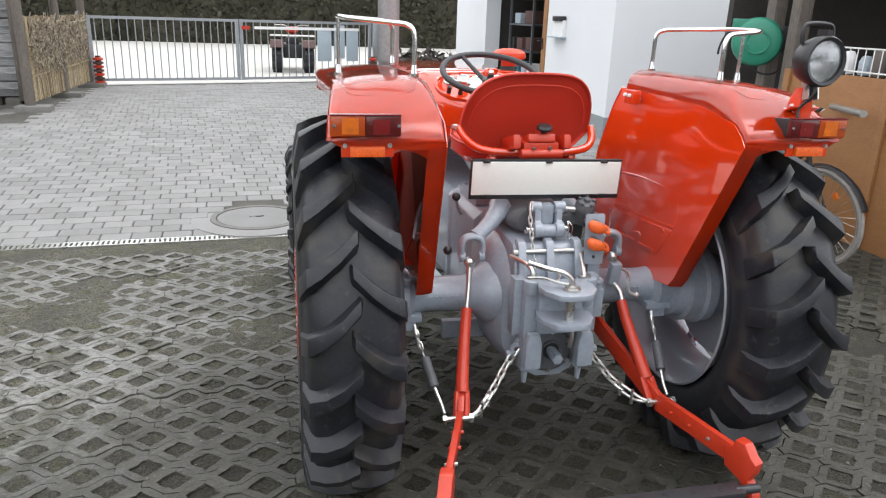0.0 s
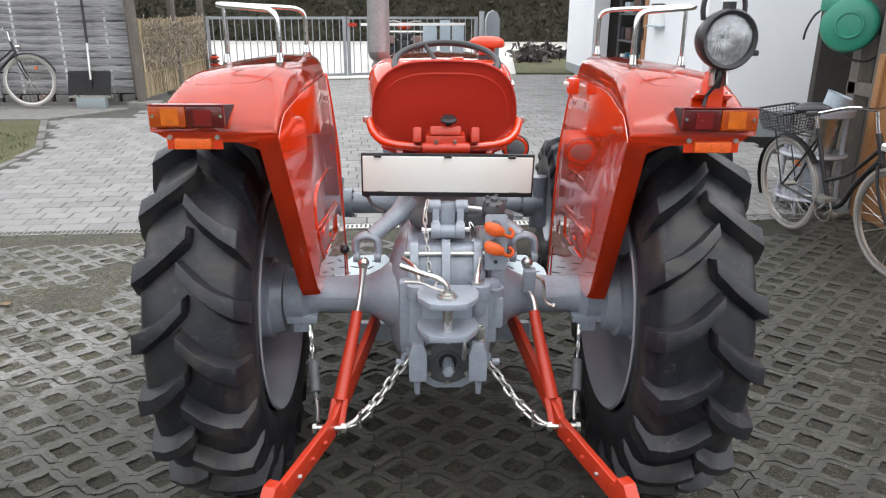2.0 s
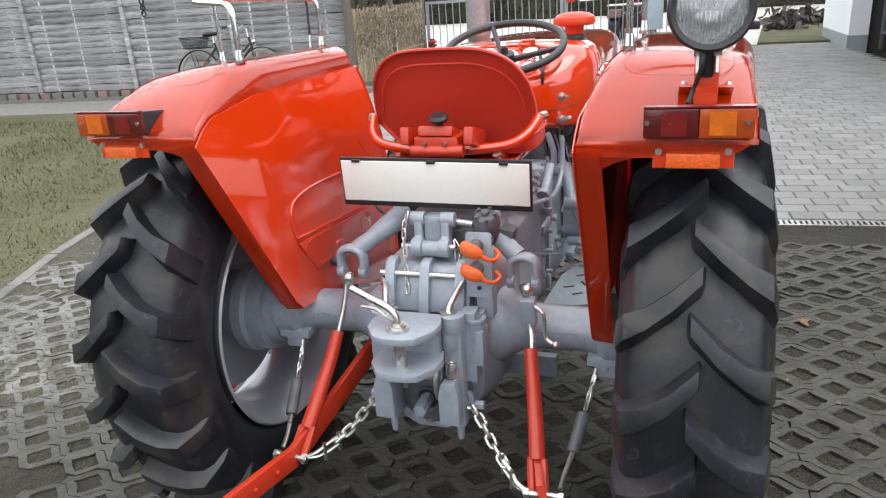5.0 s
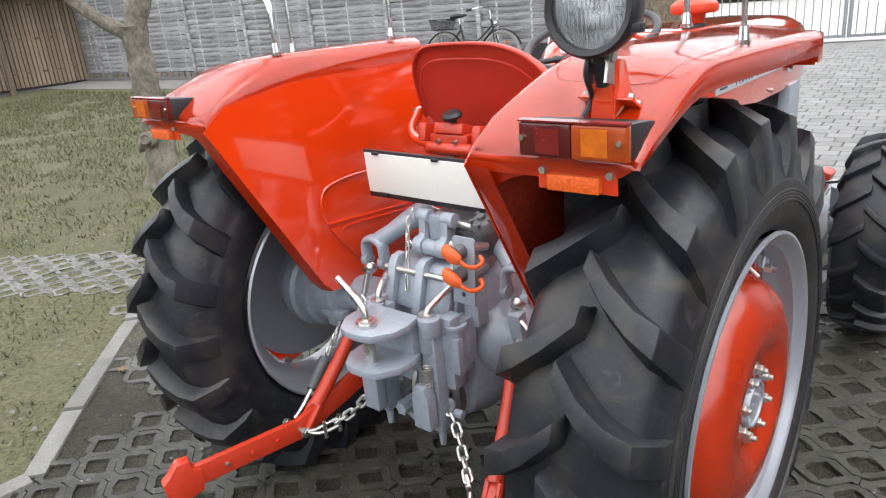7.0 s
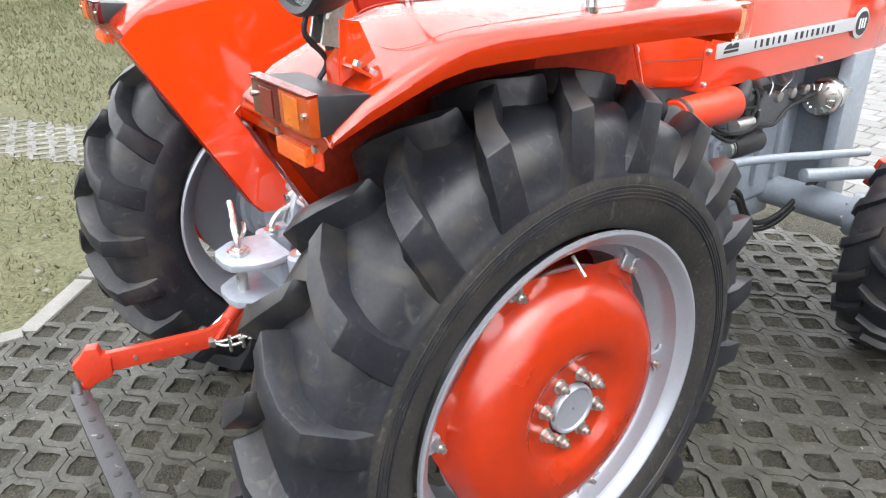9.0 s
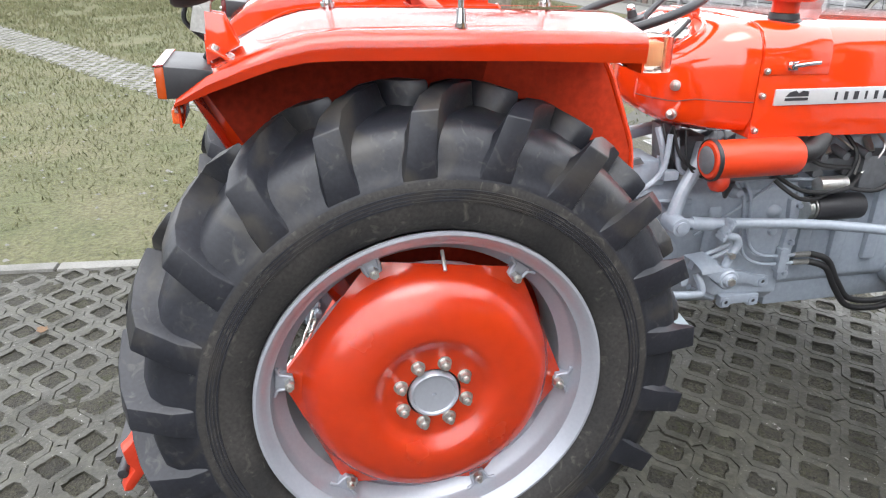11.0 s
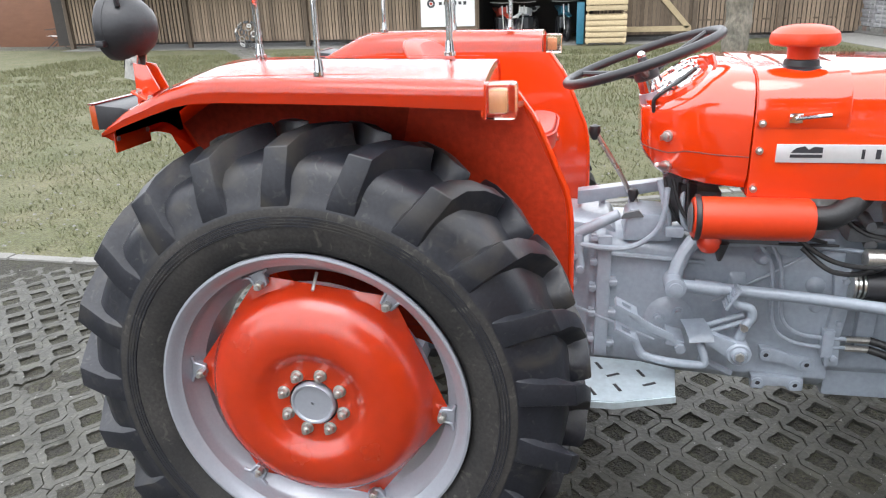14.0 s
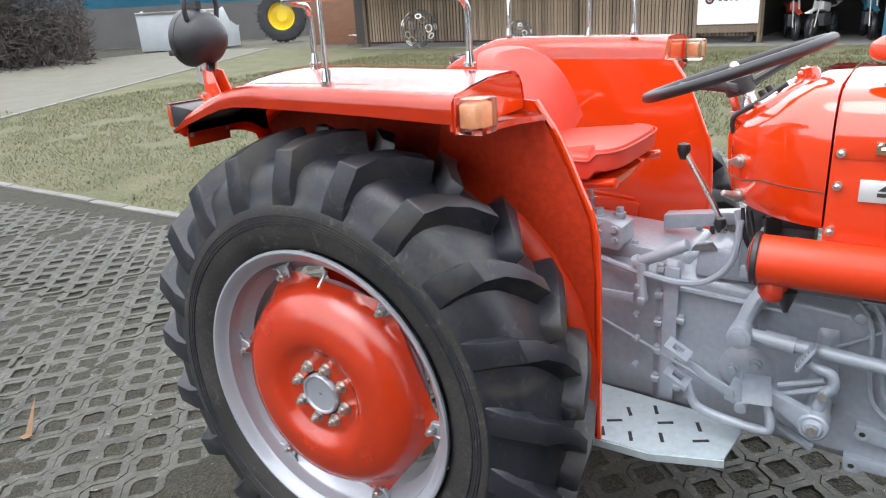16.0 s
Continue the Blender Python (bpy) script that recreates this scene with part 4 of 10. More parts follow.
bike_n = 0
for y, tint, lean in ((-2.2, RED_SOFT, 6), (-1.45, WHITE, -5), (-0.4, BLUE, 4)):
    moto = thing("motorcycle", ("red and white off-road motorcycle in the dark bay", "white off-road motorcycle in the dark bay", "dark blue motorcycle in the dark bay")[bike_n], "motorcycle", "motorcycles in the barn bay", at=(-20.0, y, 0))
    moto.rotation_euler = (0, 0, radians(lean * 3))
    bike_n += 1
    for x in (-0.68, 0.68):
        bm = bm_new()
        lathe(bm, [(0.25, -0.04), (0.31, -0.05), (0.335, 0), (0.31, 0.05), (0.25, 0.04)], Matrix.Translation((x, 0, 0.335)) @ pose(0, 0, 0, 90, 0, 0), 24, ring=True)
        part("tyre", bm, RUBBER, moto)
        bm = bm_new()
        for j in range(9):
            a = j * math.pi / 9
            cyl(bm, (x + 0.25 * math.cos(a), 0, 0.335 + 0.25 * math.sin(a)), (x - 0.25 * math.cos(a), 0, 0.335 - 0.25 * math.sin(a)), 0.004, seg=5)
        part("spokes", bm, STEEL, moto)
    bm = bm_new()
    box(bm, (0, 0, 0.5), (0.45, 0.25, 0.3))
    tube(bm, [(-0.68, 0.08, 0.335), (-0.2, 0.1, 0.4), (0.2, 0.08, 0.8)], 0.025)
    part("engine", bm, GREY_DARK, moto, "", 0.03)
    bm = bm_new()
    box(bm, (0.12, 0, 0.82), (0.5, 0.26, 0.22), (0, -8, 0))
    part("tank", bm, tint, moto, "", 0.03)
    for x, z, w, a in ((0.78, 0.74, 0.13, 10), (-0.75, 0.86, 0.16, 14)):
        bm = bm_new()
        box(bm, (x, 0, z), (0.5, w, 0.035), (0, a, 0))
        part("mudguard", bm, tint, moto, "", 0.012)
    bm = bm_new()
    box(bm, (-0.3, 0, 0.88), (0.6, 0.2, 0.09))
    part("saddle", bm, BLACK, moto, "", 0.03)
    bm = bm_new()
    for s in (-0.07, 0.07):
        cyl(bm, (0.68, s, 0.335), (0.42, s, 1.0), 0.022)
    tube(bm, [(0.3, -0.38, 1.1), (0.4, -0.15, 1.08), (0.4, 0.15, 1.08), (0.3, 0.38, 1.1)], 0.013)
    part("fork", bm, STEEL, moto)

crate_n = 0
for z0, mt, lab in ((0.02, PALLET, "pale slatted wooden crate"), (0.82, PALLET, "pale slatted wooden crate on another crate")):
    crate = thing("wooden_crate", lab, "crate", "stacked crates beside the bay", at=(-18.15, 0.78, z0))
    for k in range(5):
        for s in (-1, 1):
            bm = bm_new()
            box(bm, (0.42 * s, 0, 0.10 + 0.145 * k), (0.02, 1.05, 0.11))
            part("slat", bm, mt, crate, "", 0.003)
            bm = bm_new()
            box(bm, (0, 0.515 * s, 0.10 + 0.145 * k), (0.84, 0.02, 0.11))
            part("slat", bm, mt, crate, "", 0.003)
    for sx in (-1, 1):
        for sy in (-1, 1):
            bm = bm_new()
            box(bm, (0.38 * sx, 0.47 * sy, 0.39), (0.06, 0.06, 0.76))
            part("corner_post", bm, mt, crate, "", 0.004)
bm = bm_new()
box(bm, (-18.1, 0.12, 0.55), (0.5, 0.2, 1.06))
solid("blue_drum_box", bm, BLUE, "dark blue box beside the wooden crates", "box", bevel=0.03)

# brown wall, sculptures, chair and machines at the far left of the barn
bm = bm_new()
box(bm, (-21.4, -18.6, 1.25), (0.15, 4.4, 2.5), (0, 0, -6))
solid("brown_shed_wall", bm, material("dark_red_brown_board", (0.17, 0.075, 0.04), 0.6, other=(0.12, 0.055, 0.03), scale=2, grain=20, bump=0.2, stretch=(1, 1, 4), fine=0.15), "plain orange-brown shed wall", "wall", kind="structure", bevel=0.01)
bm = bm_new()
box(bm, (-21.25, -18.3, 2.05), (0.05, 2.6, 0.06), (0, 0, -6))
solid("window_sill_board", bm, WHITE, "white sill board on the brown wall", "sill")
for (x, y, r), lab in (((-18.75, -13.4, 0.62), "large open ball sculpture of welded rings"), ((-18.6, -9.6, 0.40), "small ball sculpture of welded rings")):
    orb = thing("ring_ball_sculpture", lab, "sculpture", "welded ring balls", at=(x, y, r + 0.02))
    n = 34
    for k in range(n):
        t, ph = math.acos(1 - 2 * (k + 0.5) / n), math.pi * (1 + 5 ** 0.5) * k
        d = Vector((math.cos(ph) * math.sin(t), math.sin(ph) * math.sin(t), math.cos(t)))
        q = d.to_track_quat("Z", "Y").to_matrix().to_4x4()
        bm = bm_new()
        rr = r * (0.17 + 0.08 * ((k * 7) % 5) / 5)
        lathe(bm, [(rr * 0.72, -0.012), (rr, -0.012), (rr, 0.012), (rr * 0.72, 0.012)], Matrix.Translation(d * (r - 0.02)) @ q, 16, ring=True)
        part("ring", bm, (STEEL, GREY_DARK, WHITE)[k % 3 if k % 2 else 1], orb)
chair = thing("folding_chair", "pale folding camping chair with dark frame", "chair", at=(-20.6, -17.6, 0))
chair.rotation_euler = (0, 0, radians(20))
bm = bm_new()
sheet(bm, [[(-0.27, y, z) for y, z in ((-0.28, 0.42), (0.15, 0.38), (0.25, 0.5), (0.38, 1.0))], [(0.27, y, z) for y, z in ((-0.28, 0.42), (0.15, 0.38), (0.25, 0.5), (0.38, 1.0))]], 0.012)
part("seat_cloth", bm, WHITE, chair)
for s in (-0.28, 0.28):
    bm = bm_new()
    tube(bm, [(s, -0.3, 0.0), (s, 0.2, 0.42), (s, 0.4, 1.02)], 0.014, n=1)
    tube(bm, [(s, 0.35, 0.0), (s, -0.1, 0.4), (s, -0.28, 0.62), (s, 0.2, 0.66)], 0.014, n=1)
    part("side_frame", bm, BLACK, chair)

bucket = thing("loader_bucket", "large grey steel loader bucket resting on the ground", "bucket", at=(-20.8, -27.6, 0))
bucket.rotation_euler = (0, 0, radians(-67.5))
bm = bm_new()
prof = [(-0.9, 0.03), (0.9, 0.03), (0.95, 1.6), (0.4, 1.75), (-0.1, 1.15), (-0.95, 0.85)]
for x in (-2.0, 1.94):
    prism(bm, prof, Matrix.Translation((x, 0, 0)) @ YZ, 0.06)
    part("side_plate", bm, BUCKET, bucket, "", 0.015)
    bm = bm_new()
for name_, c_, d_, t_ in (("floor_plate", (0, 0, 0.05), (3.88, 1.8, 0.05), 0), ("back_plate", (0, 0.92, 0.8), (3.88, 0.06, 1.6), 2), ("front_plate", (0, -0.92, 0.45), (3.88, 0.05, 0.8), 0)):
    box(bm, c_, d_, (t_, 0, 0))
    part(name_, bm, BUCKET, bucket, "", 0.01)
    bm = bm_new()
for name_, c_, d_ in (("front_lip", (0, -0.95, 0.88), (4.0, 0.08, 0.06)), ("back_lip", (0, 0.95, 1.64), (4.0, 0.1, 0.08))):
    box(bm, c_, d_)
    part(name_, bm, STEEL, bucket, "", 0.01)
    bm = bm_new()
big = thing("spare_tyre", "big black farm tyre on yellow rim leaning in the yard", "tyre", at=(-24.2, -25.0, 1.18))
big.rotation_euler, big.scale = (0, 0, radians(35)), (1.22, 1.22, 1.22)
bm = bm_new()
lathe(bm, [(0.52, -0.24), (0.7, -0.26), (0.9, -0.24), (0.95, 0), (0.9, 0.24), (0.7, 0.26), (0.52, 0.24)], pose(0, 0, 0, 0, 90, 0), 40, ring=True)
part("tyre", bm, RUBBER, big)
for j in range(40):
    bm = bm_new()
    a = j * math.pi / 20
    box(bm, (0.12 if j % 2 else -0.12, 0.96 * math.cos(a), 0.96 * math.sin(a)), (0.26, 0.06, 0.06), (math.degrees(a), 0, 0))
    part("tread_lug", bm, RUBBER, big)
bm = bm_new()
lathe(bm, [(0.0, 0.05), (0.2, 0.06), (0.25, 0.02), (0.45, 0.0), (0.54, 0.22), (0.54, -0.22), (0.45, -0.03), (0.0, -0.03)], pose(0, 0, 0, 0, 90, 0), 40)
part("rim", bm, YELLOW, big)
bm = bm_new()
box(bm, (-27.0, -30.0, 1.0), (0.3, 26, 2.0), (0, 0, 48))
solid("yard_wall_far", bm, material("dark_stained_wall", (0.10, 0.10, 0.098), 0.9, other=(0.065, 0.066, 0.066), scale=0.8, grain=40, bump=0.3, fine=0.2), "low grey wall at the end of the lawn", "wall", kind="structure")
bm = bm_new()
sheet(bm, [[(-27.0 - 0.743 * v - 0.669 * (0.45 + 0.08 * math.sin(2.3 * v + j)), -30.0 + 0.669 * v - 0.743 * (0.45 + 0.08 * math.sin(2.3 * v + j)), 0.02 + 0.62 * j) for v in [-15 + 0.5 * k for k in range(36)]] for j in range(8)], 0.02)
solid("blue_tarpaulin", bm, BLUE, "dark blue tarpaulin wall behind the grey yard wall", "tarpaulin")
bush = thing("bare_bush", "dark bare bush at the edge of the lawn", "bush")
vs, fs = [], []
for _ in range(22000):
    r_, d_ = min(-1.9 + 2.0 * rng.randn(), 1.6 + 0.5 * rng.rand()), 1.6 * rng.randn()
    p = Vector((-13.5 - 0.88 * r_ - 0.475 * d_, -27.5 + 0.475 * r_ - 0.88 * d_, abs(2.4 * rng.randn())))
    q = p + Vector(rng.randn(3)) * 0.18
    stick(p, q, 0.014)
twig = new("twig_mass", raw("twig_mass", vs, fs, TWIG))
twig.parent = bush
tagged(twig, kind="stuff")
bm = bm_new()
for k in range(9):
    a = k * 0.7
    tube(bm, [(-13.5 + 0.3 * math.cos(a), -27.5 + 0.3 * math.sin(a), 0), (-13.5 + 0.8 * math.cos(a), -27.5 + 0.8 * math.sin(a), 1.0), (-13.5 + 1.8 * math.cos(a + 0.3), -27.5 + 1.5 * math.sin(a + 0.3), 2.4)], [0.05, 0.03, 0.01], 6)
part("stems", bm, TWIG, bush)

# stone edging between lawn and gravel at the back
edge = thing("stone_edging", "thin pale stone edging across the far lawn", "edging", kind="structure")
bm = bm_new()
a, b = Vector((-3.2, -11.4, 0)), Vector((-20, -21.4, 0))
for k in range(30):
    p = a.lerp(b, (k + 0.5) / 30)
    box(bm, (p.x, p.y, 0.0), (0.62, 0.09, 0.04), (0, 0, 30.8))
part("stones", bm, CONCRETE, edge)
bm = bm_new()
prism(bm, [(-1.66, -10.5), (-20, -21.5), (-20, -27), (-1.66, -27)], Matrix.Translation((0, 0, -0.03)), 0.026)
solid("gravel_area", bm, material("worn_gravel", (0.125, 0.118, 0.095), 0.95, other=(0.08, 0.08, 0.055), scale=1.5, grain=30, bump=0.8, fine=0.35), "worn gravel area beside the far lawn", "gravel", kind="structure")

# ---- the tractor ----
tractor = thing("farm_tractor", "freshly painted red vintage farm tractor with grey drivetrain", "tractor", at=(0, 0, 0.055))


def group_part(name, label="", parent=None):
    ob = new(name)
    ob.empty_display_size = 0.05
    ob.parent = parent or tractor
    return tagged(ob, label)


def flip(bm, s, shift=0.0):
    if s < 0:
        bmesh.ops.scale(bm, vec=(-1, 1, 1), verts=bm.verts)
        for v in bm.verts if shift else ():
            v.co.x += 0.010 + 0.042 * min(max((v.co.y + 0.47) / 0.35, 0), 1)    # the far fender stands further in
            v.co.y += shift


def wheel_point(cx, cy, cz, s, side, r, a):
    """a: degrees from the top towards the front."""
    return Vector((side * (cx + s), cy + r * math.sin(radians(a)), cz + r * math.cos(radians(a))))


def lug_tyre(bm, cx, cy, cz, side, prof, seg, floor_z=-0.052):
    rings = []
    full = prof + [(-s, r) for s, r in prof[-2::-1]]
    for s, r in full:
        rings.append([bm.verts.new(wheel_point(cx, cy, cz, s, side, r, 360 * j / seg)) for j in range(seg)])
    for a, b in zip(rings, rings[1:]):
        for j in range(seg):
            bm.faces.new((a[j], a[(j + 1) % seg], b[(j + 1) % seg], b[j]))
    settle(bm, cx, side, floor_z)


def settle(bm, cx, side, floor_z=-0.052):
    """The load flattens the tyre where it stands on the ground."""
    for v in bm.verts:
        v.co.z = max(v.co.z, floor_z)
        near = max(0.0, 0.09 - v.co.z) / 0.14
        v.co.x += side * (1 if (v.co.x * side - cx) > 0 else -1) * 0.014 * near


def tread_lugs(cx, cy, cz, side, lugs, count, wheel, phase=0.0):
    for half in (1, -1):
        for k in range(count):
            bm = bm_new()
            a0 = phase + 360 * (k + (0.5 if half < 0 else 0)) / count
            ends = []
            for s, r, h, hw, u, ns, nr in lugs:
                da = math.degrees(hw / r)
                row = []
                fl = 0.10 + 0.60 * min(h / 0.044, 1.0)
                for da_k, up in ((-(1 + fl) * da, -0.005), (-(1 + 0.3 * fl) * da, 0.35 * h), (-0.92 * da, h), (0.92 * da, h), ((1 + 0.3 * fl) * da, 0.35 * h), ((1 + fl) * da, -0.005)):
                    row.append(bm.verts.new(wheel_point(cx, cy, cz, half * (s + ns * up), side, r + nr * up, a0 + u + da_k)))
                ends.append(row)
            for a, b in zip(ends, ends[1:]):
                for j in range(5):
                    bm.faces.new((a[j], a[j + 1], b[j + 1], b[j]))
            bm.faces.new(ends[0])
            bm.faces.new(ends[-1][::-1])
            settle(bm, cx, side)
            part("tread_lug", bm, RUBBER, wheel, "", 0.0035)


REAR = [(0.122, 0.374), (0.143, 0.400), (0.153, 0.450), (0.1555, 0.478), (0.150, 0.487), (0.145, 0.515), (0.137, 0.543), (0.120, 0.565), (0.080, 0.577), (0.0, 0.582)]
REAR_LUG = [(-0.016, 0.582, 0.030, 0.013, 2.2, 0, 1), (-0.010, 0.582, 0.044, 0.019, 1.6, 0, 1), (0.045, 0.580, 0.046, 0.020, -3.0, 0, 1), (0.092, 0.573, 0.049, 0.022, -6.2, 0.1, 1), (0.120, 0.564, 0.052, 0.026, -8.0, 0.42, 0.91), (0.140, 0.535, 0.022, 0.030, -9.4, 0.97, 0.25), (0.146, 0.508, 0.016, 0.034, -9.8, 1, 0.05), (0.149, 0.492, 0.012, 0.038, -10.0, 1, 0), (0.151, 0.483, 0.0095, 0.040, -10.0, 1, 0), (0.1515, 0.476, 0.0075, 0.036, -10.0, 1, 0)]


def swell(w, r):
    """A taller, rounder tread."""
    return 0.387 + 1.07 * (r - 0.381) - 0.022 * (max(w, 0) / 0.14) ** 2


REAR = [((1.0 if r < 0.46 else 0.97 if r < 0.5 else 0.95) * w, swell(0, r) if r < 0.5 else swell(0.6 * w, r)) for w, r in REAR]
REAR_LUG = [(0.91 * w, swell(w, r), 1.1 * h, *rest) for w, r, h, *rest in REAR_LUG]
FRONT = [(0.085, 0.205), (0.105, 0.235), (0.115, 0.29), (0.112, 0.34), (0.095, 0.375), (0.05, 0.388), (0.0, 0.392)]
FRONT_LUG = [(-0.006, 0.392, 0.024, 0.014, 1.5, 0, 1), (0.045, 0.389, 0.025, 0.014, -4.5, 0, 1), (0.088, 0.378, 0.025, 0.016, -9, 0.5, 0.86), (0.112, 0.342, 0.016, 0.018, -11.5, 0.95, 0.3), (0.115, 0.312, 0.004, 0.017, -12.5, 1, 0)]

for side in (1, -1):
    wheel = group_part("rear_wheel", "large rear wheel with deep lugs, silver rim and red dished disc")
    CX, CY, CZ = (0.685, 0.0, 0.57) if side > 0 else (0.695, 0.045, 0.548)
    bm = bm_new()
    lug_tyre(bm, CX, CY, CZ, side, REAR, 144)
    part("tyre", bm, RUBBER, wheel, "black deep-lugged tractor tyre")
    tread_lugs(CX, CY, CZ, side, REAR_LUG, 21, wheel, 5.8 if side > 0 else -2.5)
    for k in range(4):
        bm = bm_new()
        lathe(bm, [(0.446 + 0.007 * k, -0.002), (0.4475 + 0.007 * k, 0.0025), (0.4505 + 0.007 * k, 0.0025), (0.452 + 0.007 * k, -0.002)], Matrix.Translation((side * (CX + 0.1525), CY, CZ)) @ pose(0, 0, 0, 0, 90 * side, 0), 96)
        part("sidewall_ring", bm, RUBBER, wheel)
    axis = Matrix.Translation((side * CX, CY, CZ)) @ pose(0, 0, 0, 0, 90 * side, 0)
    bm = bm_new()
    lathe(bm, [(swell(0, r), w + 0.0012) for w, r in ((0.124, 0.374), (0.143, 0.398), (0.149, 0.425), (0.153, 0.448), (0.1515, 0.470), (0.150, 0.476))], axis, 120)
    settle(bm, CX, side)
    part("sidewall", bm, SIDEWALL, wheel, "dusty matt tyre sidewall")
    bm = bm_new()
    lathe(bm, [(0.3744, 0.133), (0.3812, 0.1396), (0.3802, 0.1463), (0.3744, 0.1472), (0.3627, 0.1396), (0.3569, 0.1283), (0.3461, 0.1216), (0.3432, 0.095), (0.3373, 0.0855), (0.314, 0.0627), (0.31, 0.0285), (0.31, -0.0285), (0.314, -0.0627), (0.3432, -0.095), (0.3569, -0.1283), (0.3744, -0.1472), (0.3812, -0.1425), (0.3744, -0.1311), (0.351, -0.095), (0.3217, -0.0475), (0.3217, 0.0475), (0.351, 0.095)], axis, 96, ring=True)
    part("rim", bm, SILVER, wheel, "silver painted steel rim")
    axis = Matrix.Translation((side * (CX - 0.015), CY, CZ)) @ pose(0, 0, 0, 0, 90 * side, 0)
    bm = bm_new()
    prof = [(0.060, 0.148), (0.105, 0.146), (0.118, 0.151), (0.130, 0.163), (0.150, 0.1715), (0.175, 0.1705), (0.212, 0.165), (0.244, 0.151), (0.263, 0.131), (0.273, 0.112), (0.280, 0.100), (1.0, 0.092)]
    seg, rings = 96, []
    for r, h in prof:
        row = []
        for j in range(seg):
            a = 2 * math.pi * j / seg
            q = (a - radians(7) + math.pi / 6) % (math.pi / 3) - math.pi / 6
            rr = min(0.281 / math.cos(math.pi / 6 - abs(q)), 0.318) if r == 1.0 else r
            row.append(bm.verts.new(axis @ Vector((rr * math.sin(a), rr * math.cos(a), h))))
        rings.append(row)
    fs_ = []
    for a, b in zip(rings, rings[1:]):
        for j in range(seg):
            fs_.append(bm.faces.new((a[j], a[(j + 1) % seg], b[(j + 1) % seg], b[j])))
    bmesh.ops.solidify(bm, geom=fs_, thickness=-0.007 * side)
    part("wheel_disc", bm, DISC_RED, wheel, "red dished wheel disc")
    bm = bm_new()
    lathe(bm, [(0.0, 0.148), (0.0035, 0.149), (0.0045, 0.154), (0.030, 0.1535), (0.045, 0.155), (0.0475, 0.159), (0.0515, 0.160), (0.0545, 0.157), (0.056, 0.145)], axis, 48)
    part("hub_cap", bm, SILVER, wheel, "silver hub face")
    for k in range(8):
        a = radians(22.5 + 45 * k - 5)
        c = axis @ Vector((0.076 * math.sin(a), 0.076 * math.cos(a), 0.146))
        o = Vector((side, 0, 0))
        bm = bm_new()
        cyl(bm, c, c + o * 0.016, 0.0125, seg=6)
        cyl(bm, c, c + o * 0.003, 0.016, seg=16)
        cyl(bm, c + o * 0.012, c + o * 0.026, 0.007, 0.006, seg=10)
        part("wheel_nut", bm, STEEL, wheel, "", 0.001)
    for k in range(6):
        a = 60 * k + 7
        t = axis @ pose(0, 0, 0, 0, 0, -a)
        bm = bm_new()
        tube(bm, [t @ Vector((-0.036, 0.334, 0.105)), t @ Vector((-0.018, 0.328, 0.104)), t @ Vector((-0.014, 0.302, 0.104)), t @ Vector((0.014, 0.302, 0.104)), t @ Vector((0.018, 0.328, 0.104)), t @ Vector((0.036, 0.334, 0.105))], 0.0045, 6, n=2)
        prism(bm, [(-0.017, 0.300), (0.017, 0.300), (0.019, 0.335), (-0.019, 0.335)], t @ Matrix.Translation((0, 0, 0.082)), 0.022)
        part("rim_lug", bm, SILVER, wheel, "", 0.002)
        bm = bm_new()
        cyl(bm, t @ Vector((0, 0.306, 0.09)), t @ Vector((0, 0.306, 0.122)), 0.011, seg=6)
        cyl(bm, t @ Vector((0, 0.306, 0.1)), t @ Vector((0, 0.306, 0.132)), 0.006, seg=8)
        part("lug_bolt", bm, STEEL, wheel)
    bm = bm_new()
    v0 = wheel_point(CX, CY, CZ, 0.09, side, 0.318, 4)
    cyl(bm, v0, v0 + Vector((side * 0.035, 0, -0.03)), 0.004, seg=8)
    part("valve", bm, STEEL, wheel)
    bm = bm_new()
    lathe(bm, [(0.0, -0.150), (0.095, -0.150), (0.115, -0.14), (0.122, -0.10), (0.138, -0.095), (0.138, -0.045), (0.150, -0.035), (0.150, 0.0), (0.12, 0.02), (0.10, 0.12)], axis, 48)
    part("brake_drum", bm, GREY, wheel, "grey painted brake drum")
    bm = bm_new()
    lathe(bm, [(0.10, 0.10), (0.16, 0.105), (0.20, 0.095), (0.235, 0.082), (0.283, 0.078), (0.283, 0.074), (0.20, 0.08), (0.10, 0.09)], axis, 48)
    part("disc_back", bm, SILVER, wheel, "silver grey inner face of the disc")

    front = group_part("front_wheel", "front wheel with lugged tyre and silver rim")
    FX, FY, FZ = 0.745, 1.86, 0.372
    bm = bm_new()
    lug_tyre(bm, FX, FY, FZ, side, FRONT, 108)
    part("tyre", bm, RUBBER, front)
    tread_lugs(FX, FY, FZ, side, FRONT_LUG, 18, front)
    axis = Matrix.Translation((side * FX, FY, FZ)) @ pose(0, 0, 0, 0, 90 * side, 0)
    bm = bm_new()
    lathe(bm, [(0.0, 0.03), (0.06, 0.03), (0.08, 0.01), (0.14, 0.015), (0.165, 0.05), (0.19, 0.075), (0.212, 0.09), (0.205, -0.09), (0.18, -0.06), (0.10, -0.02), (0.0, -0.02)], axis, 48)
    part("rim", bm, SILVER, front)
    bm = bm_new()
    lathe(bm, [(0.0, 0.11), (0.045, 0.10), (0.06, 0.08), (0.065, 0.03)], axis, 24)
    part("hub", bm, RED, front, "red front hub")

